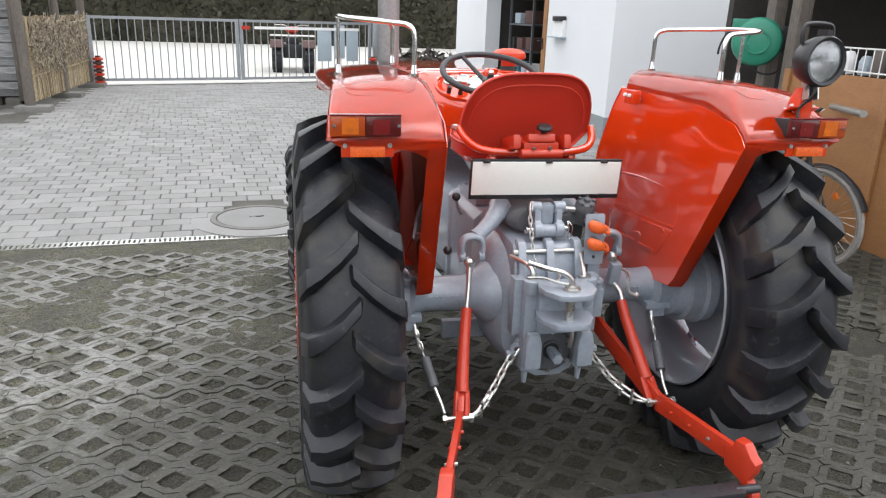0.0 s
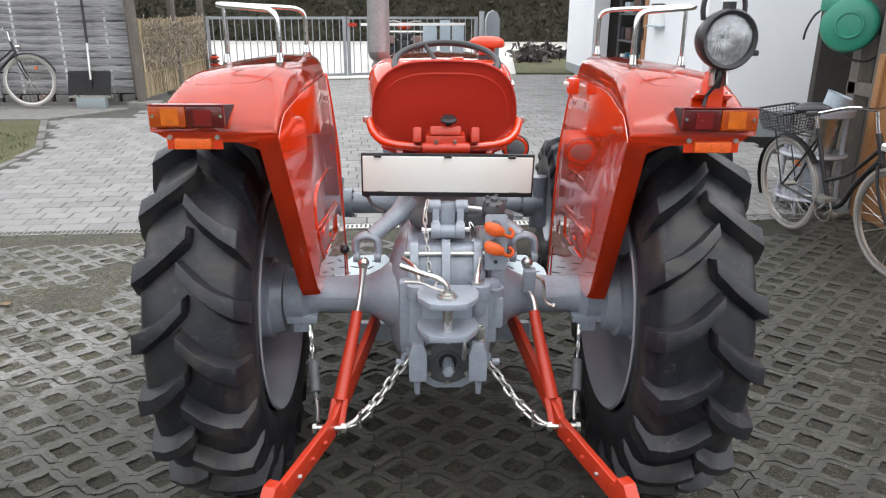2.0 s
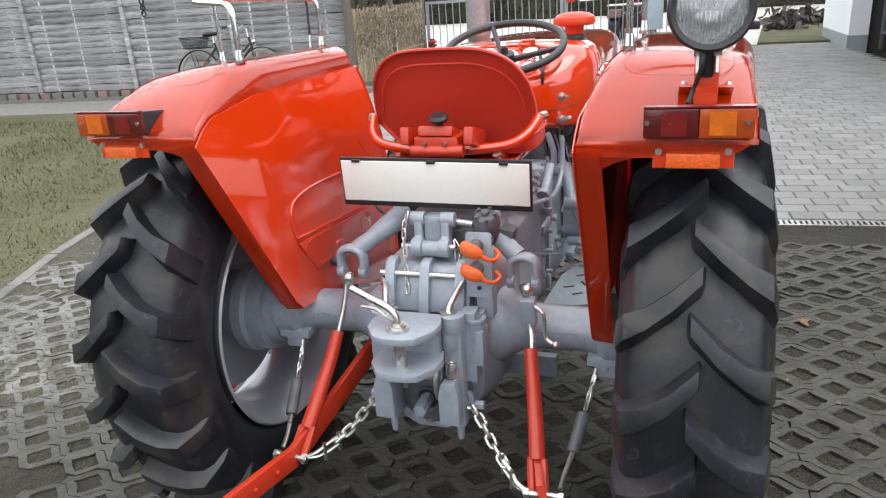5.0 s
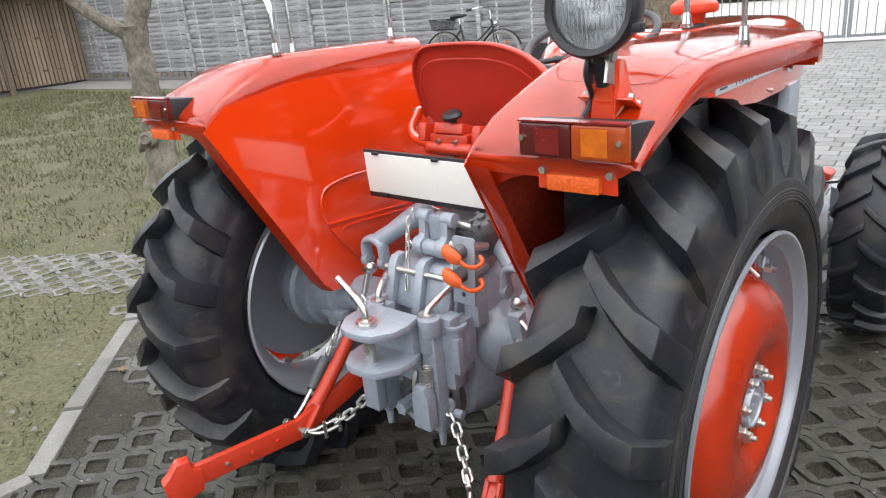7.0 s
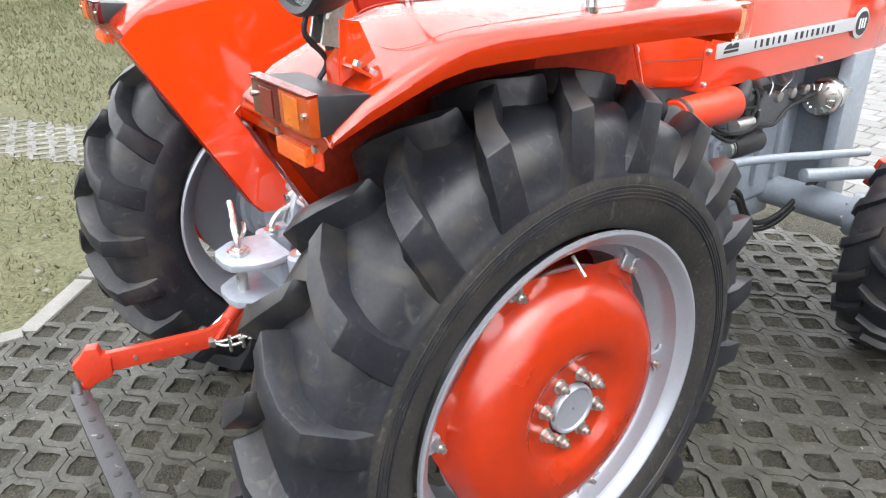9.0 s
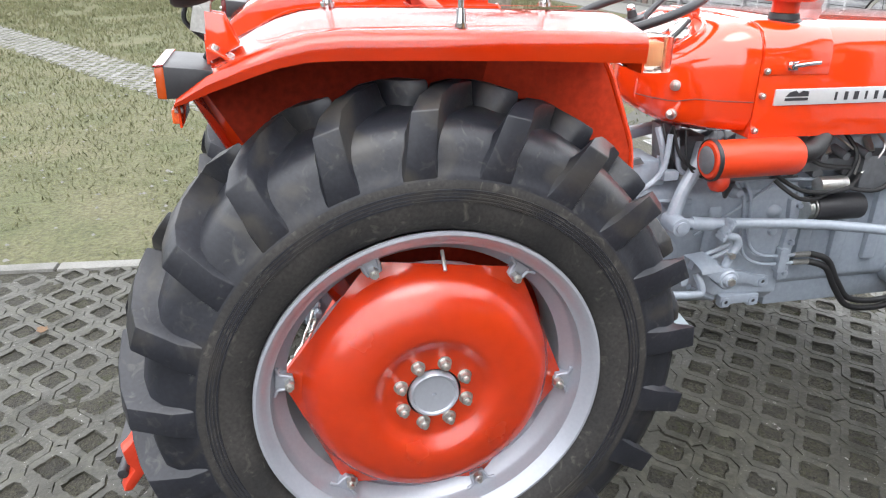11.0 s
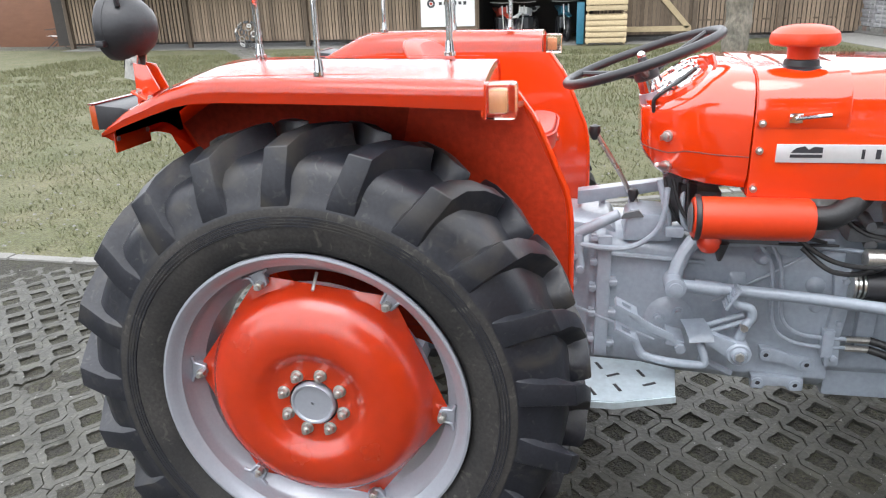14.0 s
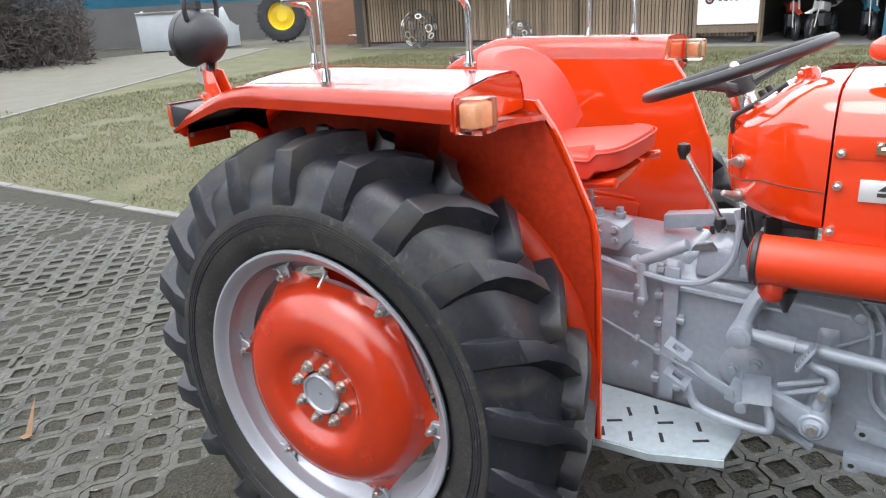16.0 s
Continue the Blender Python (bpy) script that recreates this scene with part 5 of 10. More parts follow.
# front axle, steering
bm = bm_new()
cyl(bm, (-0.62, 1.86, 0.40), (0.62, 1.86, 0.40), 0.062, seg=24)
for s in (-1, 1):
    cyl(bm, (s * 0.50, 1.86, 0.40), (s * 0.56, 1.86, 0.40), 0.085, seg=24)
    for k in range(8):
        a = k * math.pi / 4
        cyl(bm, (s * 0.49, 1.86 + 0.073 * math.cos(a), 0.40 + 0.073 * math.sin(a)), (s * 0.57, 1.86 + 0.073 * math.cos(a), 0.40 + 0.073 * math.sin(a)), 0.008, seg=6)
    cyl(bm, (s * 0.60, 1.86, 0.26), (s * 0.60, 1.86, 0.56), 0.05, seg=20)
ball(bm, (0.0, 1.86, 0.40), 0.15, 20)
part("front_axle", bm, GREY, tractor, "grey front axle casing")
bm = bm_new()
cyl(bm, (0.36, 1.70, 0.55), (0.46, 2.02, 0.52), 0.026, seg=16)
part("steering_cylinder", bm, GREY, tractor, "", 0.003)
bm = bm_new()
cyl(bm, (0.46, 2.02, 0.52), (0.52, 2.16, 0.50), 0.01)
part("piston_rod", bm, CHROME, tractor)
bm = bm_new()
tube(bm, [(0.262, 0.90, 0.682), (0.30, 1.4, 0.655), (0.42, 2.05, 0.585)], 0.0165, 12)
cyl(bm, (0.26, 0.93, 0.680), (0.268, 1.0, 0.676), 0.021)
part("drag_link", bm, GREY, tractor, "long grey steering rod")
bm = bm_new()
cyl(bm, (0.215, 0.877, 0.682), (0.295, 0.877, 0.682), 0.029, seg=24)
cyl(bm, (0.295, 0.877, 0.682), (0.300, 0.877, 0.682), 0.019, seg=20)
tube(bm, [(0.235, 0.877, 0.69), (0.225, 0.90, 0.76), (0.20, 0.95, 0.83), (0.17, 0.99, 0.90)], [0.024, 0.021, 0.023, 0.03], 10)
part("drop_arm", bm, GREY, tractor, "grey steering drop arm", 0.002)

# ---- fenders ----
for side in (1, -1):
    fender = group_part("rear_fender", "glossy red steel rear fender with flat top")
    rowsv = []

    def fall(x, z):
        """The top slopes down towards its outer edge."""
        return 0.020 * min(max((x - 0.53) / 0.235, 0), 1) * min(max((z - 1.25) / 0.08, 0), 1)

    TOP = [(-0.459, 1.170, 0.0), (-0.461, 1.195, 0.0), (-0.457, 1.211, 0.012), (-0.440, 1.226, 0.022), (-0.40, 1.255, 0.035), (-0.33, 1.294, 0.05), (-0.275, 1.321, 0.06), (-0.225, 1.336, 0.066), (-0.16, 1.342, 0.07), (0.0, 1.342, 0.071), (0.2, 1.340, 0.072), (0.415, 1.337, 0.078)]
    for y, z, d in TOP:
        f = min(max((y + 0.47) / 0.88, 0), 1)
        inner = 0.452 + 0.036 * f
        d = max(d, 0.0005)
        g = 0.22 + 0.78 * min(max((z - 1.25) / 0.08, 0), 1)
        low_ = fall(0.765, z)
        row = [(0.800, y, z - d), (0.802, y, z - d * 0.55 - 0.5 * low_), (0.801, y, z - min(d, 0.02) - low_), (0.795, y, z - min(d * 0.4, 0.009) - low_), (0.784, y, z - min(d * 0.15, 0.002) - low_), (0.765, y, z - low_)]
        for k in (1, 2, 3, 4):
            x = 0.765 + (inner + 0.068 * g - 0.765) * k / 4
            row.append((x, y, z + 0.007 * math.sin(math.pi * k / 4) - fall(x, z)))
        row += [(inner + g * dx, y, z - g * dz) for dx, dz in ((0.045, 0.004), (0.025, 0.016), (0.011, 0.036), (0.003, 0.066), (0.0, 0.100))]
        if z < 1.2:
            row = [(0.452 + 0.348 * (x - inner) / (0.802 - inner), yy, z + (0.034 * max((x - 0.72) / 0.08, 0) ** 2 if z < 1.18 else 0)) for x, yy, zz in row]
        pull = 0.026 * (1 - min(max((y + 0.25) / 0.45, 0), 1))
        rowsv.append([Vector((x - pull * min(max((x - 0.60) / 0.2, 0), 1), yy, zz)) for x, yy, zz in row])
    bm = bm_new()
    sheet(bm, rowsv, 0.004)
    flip(bm, side, 0.042)
    part("top_panel", bm, RED, fender)
    # inner wall
    top_edge = [(-0.47, 1.18)] + [(y, z - 0.072 * (0.22 + 0.78 * min(max((z - 1.25) / 0.08, 0), 1))) for y, z, d in TOP[3:]]
    front_edge = [(0.443, 1.262), (0.47, 1.225), (0.500, 1.178), (0.553, 1.057), (0.578, 0.99), (0.590, 0.86), (0.593, 0.41)]
    low = [(0.545, 0.41), (0.52, 0.56), (0.47, 0.60), (0.30, 0.60), (0.095, 0.595), (-0.155, 0.628), (-0.185, 0.66)]

    def wall_x(y, z):
        f = min(max((y + 0.47) / 0.88, 0), 1)
        return 0.452 + 0.036 * f * min(max((z - 0.6) / 0.7, 0), 1) - 0.006 * (1 - f)

    bm = bm_new()
    pts = top_edge + front_edge + low
    a = [bm.verts.new((wall_x(y, z), y, z)) for y, z in pts]
    b = [bm.verts.new((wall_x(y, z) + 0.003, y, z)) for y, z in pts]
    for k in range(len(pts)):
        q = (k + 1) % len(pts)
        bm.faces.new((a[k], a[q], b[q], b[k]))
    bmesh.ops.triangulate(bm, faces=[bm.faces.new(a[::-1]), bm.faces.new(b)])
    flip(bm, side, 0.042)
    part("inner_wall", bm, RED, fender)
    bm = bm_new()
    rows_ = [[Vector((wall_x(y, z) + 0.0, y, z)), Vector((wall_x(y, z) + 0.012, y - 0.004, z - 0.003)), Vector((wall_x(y, z) + 0.055, y - 0.004, z - 0.006))] for y, z in ((-0.468, 1.185), (-0.40, 1.06), (-0.29, 0.86), (-0.187, 0.665), (-0.156, 0.628))]
    sheet(bm, rows_, 0.004)
    flip(bm, side, 0.042)
    part("rear_flange", bm, RED, fender)
    bm = bm_new()
    corner = []
    for k in range(15):
        u = (k / 14) ** 2
        zb = 1.172 - 0.125 * (1 - math.sqrt(1 - (1 - u) ** 2))
        corner.append([Vector((0.448 + 0.150 * u, -0.4620 + 0.54 * max(1.182 - z, 0), z)) for z in (1.192, 0.5 * (1.19 + zb), zb)])
    sheet(bm, corner, 0.004)
    flip(bm, side, 0.042)
    part("corner_gusset", bm, RED, fender, "rounded corner between fender top and wall")
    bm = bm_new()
    # two sheets over the inner wall paint its shade, deeper at the rear
    for name_, mat_, lab_, coat in (("wheel_side_deep_shade", WALL_SHADE_DEEP, "rear of the wheel side, shade painted as darker red", [(-0.44, 1.17), (-0.36, 1.22), (-0.20, 1.27), (0.20, 1.27), (0.12, 0.90), (0.06, 0.61), (-0.13, 0.65)]),
                                    ("wheel_side_soft_shade", WALL_SHADE_SOFT, "front of the wheel side, red dulled for painted shade", [(0.20, 1.27), (0.38, 1.26), (0.465, 1.22), (0.545, 1.055), (0.57, 0.99), (0.582, 0.86), (0.585, 0.42), (0.548, 0.43), (0.525, 0.57), (0.47, 0.61), (0.06, 0.61), (0.12, 0.90)])):
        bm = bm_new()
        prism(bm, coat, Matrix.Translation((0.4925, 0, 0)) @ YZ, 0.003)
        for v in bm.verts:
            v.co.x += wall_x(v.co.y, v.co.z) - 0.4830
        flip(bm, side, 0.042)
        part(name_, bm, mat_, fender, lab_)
    bm = bm_new()
    tube(bm, [(wall_x(y, z) + 0.004, y, z) for y, z in front_edge], 0.0075, 8, n=3)
    flip(bm, side, 0.042)
    part("front_bead", bm, RED, fender)
    bm = bm_new()
    rows_ = []
    for k in range(13):
        a = radians(38 + 62 * k / 12)
        rows_.append([Vector((0.470 + dx, 0.02 + r * math.sin(a), 0.560 + r * math.cos(a))) for dx, r in ((0.0, 0.575), (0.022, 0.572), (0.042, 0.560), (0.055, 0.535), (0.055, 0.505))])
    sheet(bm, rows_, 0.004)
    flip(bm, side, 0.042)
    part("splash_guard", bm, RED_SATIN, fender)
    bm = bm_new()
    crest = [(0.52, 0.38), (0.52, 0.1), (0.52, -0.2), (0.527, -0.28), (0.555, -0.31), (0.62, -0.315), (0.695, -0.31), (0.728, -0.28), (0.738, -0.2), (0.738, 0.1), (0.738, 0.38)]
    tube(bm, [(x, y, float(np.interp(y, [q[0] for q in TOP], [q[1] for q in TOP])) + 0.0062 * math.sin(math.pi * (0.765 - x) / 0.27) - fall(x, float(np.interp(y, [q[0] for q in TOP], [q[1] for q in TOP]))) - 0.0001) for x, y in crest], 0.0006, 6, n=6)
    flip(bm, side, 0.042)
    part("pressed_outline", bm, RED_SOFT, fender, "faint pressed outline on the fender top")
    # pressed panel in the inner wall
    def bead(pts, r, name="bead"):
        bm = bm_new()
        tube(bm, [(wall_x(y, z) - 0.0005 - lift_, y, z) for y, z in pts], r, 8, n=4)
        flip(bm, side, 0.042)
        part(name, bm, RED, pressed)

    pressed = group_part("pressed_panel", "pressed panel with raised beads", fender)
    bm = bm_new()
    prism(bm, [(-0.138, 0.826), (-0.120, 0.800), (-0.045, 0.706), (-0.025, 0.698), (0.325, 0.662), (0.345, 0.670), (0.365, 0.780), (0.355, 0.788)], Matrix.Translation((wall_x(0.1, 0.8) - 0.008, 0, 0)) @ YZ, 0.010)
    flip(bm, side, 0.042)
    part("raised_field", bm, RED, pressed, "", 0.004)
    lift_ = 0.0
    bead([(-0.138, 0.838), (0.09, 0.819), (0.34, 0.798)], 0.0045)
    bead([(-0.142, 0.842), (-0.150, 0.90), (-0.140, 0.935), (-0.105, 0.955), (0.0, 0.962), (0.20, 0.952), (0.34, 0.935)], 0.0038, "step_bead")
    lift_ = 0.007
    for run in ([(-0.084, 0.806), (-0.070, 0.816), (0.10, 0.803), (0.24, 0.790)], [(-0.034, 0.722), (0.08, 0.715)], [(0.13, 0.713), (0.263, 0.704), (0.272, 0.72), (0.280, 0.775)], [(0.080, 0.743), (0.088, 0.752), (0.125, 0.747)]):
        bead(run, 0.0032)
    bm = bm_new()
    prism(bm, [(0.490, 1.245), (0.797, 1.245), (0.797, 1.298), (0.785, 1.310), (0.765, 1.314), (0.62, 1.331), (0.54, 1.328), (0.506, 1.312), (0.490, 1.262)], Matrix.Translation((0, 0.412, 0)) @ XZ, 0.004)
    flip(bm, side, 0.042)
    part("end_plate", bm, RED, fender)
    # near-black sheet: the shade under the flat top put into colour
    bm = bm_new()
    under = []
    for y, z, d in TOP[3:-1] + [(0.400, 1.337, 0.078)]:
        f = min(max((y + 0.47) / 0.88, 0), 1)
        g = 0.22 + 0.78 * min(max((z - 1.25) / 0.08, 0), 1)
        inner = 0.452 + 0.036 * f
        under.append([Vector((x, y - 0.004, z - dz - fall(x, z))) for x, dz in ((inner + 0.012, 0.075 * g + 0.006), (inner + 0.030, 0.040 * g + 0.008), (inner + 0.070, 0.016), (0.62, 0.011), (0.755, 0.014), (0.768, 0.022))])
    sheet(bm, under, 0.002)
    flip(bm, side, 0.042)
    part("underseal", bm, FENDER_SHADE, fender, "near-black sheet standing for shade under the fender")
    # a second near-black sheet paints the shade behind the rear lip
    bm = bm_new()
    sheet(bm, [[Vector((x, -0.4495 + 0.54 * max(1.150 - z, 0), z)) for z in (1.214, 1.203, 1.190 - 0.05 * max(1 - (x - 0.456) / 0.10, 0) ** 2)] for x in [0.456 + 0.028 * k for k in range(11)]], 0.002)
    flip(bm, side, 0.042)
    part("lip_shade_sheet", bm, FENDER_SHADE, fender, "near-black sheet standing for shade behind the rear lip")
    # bracket under the amber lamp
    bm = bm_new()
    rows_ = [[Vector((0.50, 0.47, 1.235)), Vector((0.60, 0.455, 1.243)), Vector((0.735, 0.43, 1.243))], [Vector((0.488, 0.405, 1.24)), Vector((0.60, 0.40, 1.245)), Vector((0.735, 0.40, 1.243))]]
    sheet(bm, rows_, 0.005)
    rows_ = [[Vector((0.50, 0.47, 1.235)), Vector((0.60, 0.455, 1.243)), Vector((0.735, 0.43, 1.243))], [Vector((0.50, 0.472, 1.222)), Vector((0.60, 0.457, 1.23)), Vector((0.735, 0.432, 1.23))]]
    sheet(bm, rows_, 0.004)
    flip(bm, side, 0.042)
    part("lamp_bracket", bm, RED, fender)

    # tail lamp
    lamp = group_part("tail_lamp", "tail lamp with amber and dark red lens in black housing")
    X0, X1 = 0.577, 0.765
    bm = bm_new()
    outline = [(-0.472, 1.210), (-0.472, 1.266), (-0.41, 1.260), (-0.39, 1.257), (-0.388, 1.252), (-0.42, 1.226), (-0.45, 1.211)]
    prism(bm, outline, Matrix.Translation((X0 + 0.001, 0, 0)) @ YZ, X1 - X0 - 0.002)
    flip(bm, side, 0.042)
    part("housing", bm, BLACK, lamp, "black lamp housing", 0.005)
    for name, xa, xb, mat, deep in (("red_lens", X0, 0.672, DARK_RED, 0), ("amber_lens", 0.672, X1, AMBER_DARK, 0.0005)):
        bm = bm_new()
        prism(bm, [(-0.486 - deep, 1.211), (-0.486 - deep, 1.264), (-0.470, 1.2665), (-0.470, 1.2085)], Matrix.Translation((xa + 0.0003, 0, 0)) @ YZ, xb - xa - 0.0006)
        flip(bm, side, 0.042)
        part(name, bm, mat, lamp, "", 0.004)
    bm = bm_new()
    box(bm, (0.712, -0.4867, 1.238), (0.044, 0.002, 0.042))
    flip(bm, side, 0.042)
    part("bulb_window", bm, AMBER, lamp, "bright ribbed amber window")
    bm = bm_new()
    box(bm, (0.630, -0.4865, 1.236), (0.044, 0.002, 0.040))
    flip(bm, side, 0.042)
    part("red_window", bm, RED_LENS, lamp, "ribbed red window")
    bm = bm_new()
    prism(bm, [(-0.487, 1.2655), (-0.487, 1.2685), (-0.470, 1.2692), (-0.470, 1.2662)], Matrix.Translation((X0, 0, 0)) @ YZ, X1 - X0)
    flip(bm, side, 0.042)
    part("top_trim", bm, RED_LENS, lamp, "dark red top edge")
    for x in (0.584, 0.753):
        bm = bm_new()
        cyl(bm, (x, -0.482, 1.240), (x, -0.4905, 1.240), 0.0045, seg=10)
        flip(bm, side, 0.042)
        part("screw", bm, CHROME, lamp)
    refl = group_part("reflector_strip", "orange reflector strip under the tail lamp")
    bm = bm_new()
    box(bm, (0.665, -0.457, 1.174), (0.142, 0.005, 0.046))
    flip(bm, side, 0.042)
    part("bracket", bm, RED, refl, "", 0.004)
    bm = bm_new()
    box(bm, (0.665, -0.466, 1.167), (0.093, 0.016, 0.027))
    flip(bm, side, 0.042)
    part("prism_face", bm, REFLECTOR, refl, "orange prism reflector", 0.003)
    for x in (0.605, 0.725):
        bm = bm_new()
        cyl(bm, (x, -0.452, 1.183), (x, -0.466, 1.183), 0.0065, seg=6)
        flip(bm, side, 0.042)
        part("bolt", bm, STEEL, refl)

    # amber front lamp on the fender's end
    fl = group_part("front_marker_lamp", "pale amber marker lamp at the fender's end")
    bm = bm_new()
    box(bm, (0.758, 0.446, 1.273), (0.066, 0.062, 0.072))
    flip(bm, side, 0.042)
    part("lens", bm, CLEAR_AMBER, fl, "clear tinted lamp lens", 0.010)
    bm = bm_new()
    box(bm, (0.758, 0.440, 1.273), (0.044, 0.036, 0.046))
    flip(bm, side, 0.042)
    part("amber_core", bm, PALE_AMBER, fl, "amber inner lens", 0.006)
    bm = bm_new()
    box(bm, (0.758, 0.4145, 1.273), (0.064, 0.006, 0.070))
    flip(bm, side, 0.042)
    part("base", bm, RED, fl, "", 0.004)

    # chrome hand rail
    rail = group_part("hand_rail", "chrome hand rail on the fender top")
    bm = bm_new()
    tube(bm, [(0.530, 0.30, 1.345), (0.530, 0.30, 1.43), (0.533, 0.297, 1.475), (0.555, 0.285, 1.492), (0.60, 0.26, 1.497), (0.70, 0.20, 1.502), (0.735, 0.15, 1.505), (0.742, 0.06, 1.506), (0.735, -0.03, 1.505), (0.70, -0.085, 1.502), (0.60, -0.135, 1.495), (0.55, -0.16, 1.49), (0.53, -0.168, 1.472), (0.526, -0.169, 1.43), (0.526, -0.169, 1.345)], 0.0078, 10, n=4)
    flip(bm, side, 0.042)
    part("tube", bm, CHROME, rail)
    bm = bm_new()
    cyl(bm, (0.742, 0.058, 1.325), (0.742, 0.058, 1.50), 0.006, seg=10)
    flip(bm, side, 0.042)
    part("support_rod", bm, CHROME, rail)
    for x, y in ((0.530, 0.30), (0.526, -0.169), (0.742, 0.058)):
        bm = bm_new()
        z = 1.341 - fall(x, 1.34)
        cyl(bm, (x, y, z), (x, y, z + 0.009), 0.0145, seg=16)
        cyl(bm, (x, y, z + 0.007), (x, y, z + 0.034), 0.0115, 0.009, seg=12)
        flip(bm, side, 0.042)
        part("foot", bm, CHROME, rail)

# small box on the inner wall, beside the seat
bm = bm_new()
box(bm, (0.445, 0.27, 1.245), (0.034, 0.07, 0.052))
part("switch_box", bm, RED, tractor, "small red switch box", 0.004)
for y in (0.25, 0.285):
    bm = bm_new()
    cyl(bm, (0.430, y, 1.252), (0.418, y, 1.252), 0.007, 0.006, seg=12)
    part("switch_knob", bm, WHITE_PLATE, tractor, "small white switch knob", 0.001)

# ---- work lamp ----
lamp = group_part("work_lamp", "round black work lamp with ribbed glass on a red bracket")
LM = Matrix.Translation((0.682, -0.425, 1.428)) @ pose(0, 0, 0, 0, 0, 4) @ pose(0, 0, 0, 88, 0, 0) @ Matrix.Scale(0.9, 4)
bm = bm_new()
lathe(bm, [(0.076, 0.028), (0.0805, 0.024), (0.0805, 0.0), (0.078, -0.02), (0.068, -0.05), (0.050, -0.072), (0.028, -0.084), (0.0, -0.088)], LM, 48)
lathe(bm, [(0.066, 0.026), (0.076, 0.030), (0.0815, 0.022), (0.0815, 0.004), (0.066, 0.010)], LM, 48, ring=True)
part("shell", bm, BLACK, lamp)
bm = bm_new()
lathe(bm, [(0.066, 0.009), (0.062, -0.015), (0.048, -0.040), (0.022, -0.058), (0.0, -0.062)], LM, 40)
part("mirror", bm, LAMP_BOWL, lamp, "bright reflector bowl")
bm = bm_new()
N = 17
grid = []
for i in range(2 * N + 1):
    x = -0.0665 + 0.133 * i / (2 * N)
    h = math.sqrt(max(0.0668 ** 2 - x * x, 0))
    rib = 0.0026 * (i % 2)
    grid.append([LM @ Vector((x, h * (2 * j / 8 - 1), 0.0165 + rib + 0.010 * (1 - (x * x + (h * (2 * j / 8 - 1)) ** 2) / 0.0045))) for j in range(9)])
sheet(bm, grid, 0.002)
part("ribbed_glass", bm, GLASS, lamp, "clear ribbed lamp glass", smooth=False).visible_shadow = False
bm = bm_new()
hp = [LM @ Vector(p) for p in ((-0.056, 0.052, -0.03), (-0.06, 0.085, -0.03), (-0.052, 0.112, -0.03), (-0.02, 0.118, -0.03), (0.02, 0.118, -0.03), (0.052, 0.112, -0.03), (0.06, 0.085, -0.03), (0.056, 0.052, -0.03))]
tube(bm, hp, 0.0065, 8, n=3)
box(bm, LM @ Vector((0, 0.088, 0.0)), (0.016, 0.045, 0.02))
part("carrying_handle", bm, BLACK, lamp)
bm = bm_new()
box(bm, LM @ Vector((0.078, -0.035, 0.012)), (0.02, 0.02, 0.014))
part("clip", bm, BLACK, lamp, "", 0.003)
bm = bm_new()
for dx in (-0.017, 0.017):
    box(bm, (0.682 + dx, -0.405, 1.345), (0.005, 0.028, 0.062), (-14, 0, 0))
cyl(bm, (0.658, -0.408, 1.352), (0.706, -0.408, 1.352), 0.007, seg=8)
part("swivel", bm, STEEL, lamp)
bm = bm_new()
cyl(bm, (0.682, -0.41, 1.362), (0.682, -0.398, 1.31), 0.012)
tube(bm, [(0.675, -0.43, 1.36), (0.672, -0.435, 1.33), (0.662, -0.40, 1.29), (0.652, -0.41, 1.262)], 0.0045, 6)
part("cable", bm, BLACK, lamp)
bracket = group_part("lamp_bracket", "folded red bracket bolted to the fender")
bm = bm_new()
SL = pose(0.682, -0.368, 1.277, -30, 2, 0)      # in the slope of the fender
for x in (-0.019, 0.019):
    prism(bm, [(-0.034, -0.012), (0.026, 0.018), (0.002, 0.072), (-0.030, 0.078)], pose(0.682 + x - 0.0025, -0.368, 1.273) @ YZ, 0.005)
prism(bm, [(-0.020, -0.012), (0.020, -0.012), (0.014, 0.076), (-0.014, 0.076)], pose(0.682, -0.398, 1.270) @ XZ, 0.005)
for x in (-0.034, 0.034):
    m = SL @ Matrix.Translation((x, -0.005, -0.002))
    bmesh.ops.create_cube(bm, size=1, matrix=m @ Matrix.Diagonal((0.028, 0.056, 0.005, 1)))
part("fold", bm, RED, bracket, "", 0.001)
for x in (-0.038, 0.038):
    for y in (-0.018, 0.012):
        bm = bm_new()
        cyl(bm, SL @ Vector((x, y - 0.003, 0)), SL @ Vector((x, y - 0.003, 0.009)), 0.0065, seg=6)
        part("bolt", bm, STEEL, bracket)

# ---- number plate ----
plate = group_part("number_plate", "blank white number plate in a black holder")
PM = pose(0.006, -0.040, 1.000, 4, 0.6, 0)
bm = bm_new()
bmesh.ops.create_cube(bm, size=1, matrix=PM @ Matrix.Translation((0, 0.006, -0.004)) @ Matrix.Diagonal((0.545, 0.010, 0.140, 1)))
for x in (-0.22, 0.0, 0.20):
    bmesh.ops.create_cube(bm, size=1, matrix=PM @ Matrix.Translation((x, -0.004, 0.0585)) @ Matrix.Diagonal((0.024, 0.010, 0.008, 1)))
for x in (-0.21, 0.21):
    bmesh.ops.create_cube(bm, size=1, matrix=PM @ Matrix.Translation((x, -0.004, -0.0615)) @ Matrix.Diagonal((0.030, 0.010, 0.011, 1)))
part("holder", bm, BLACK, plate, "", 0.002)
bm = bm_new()
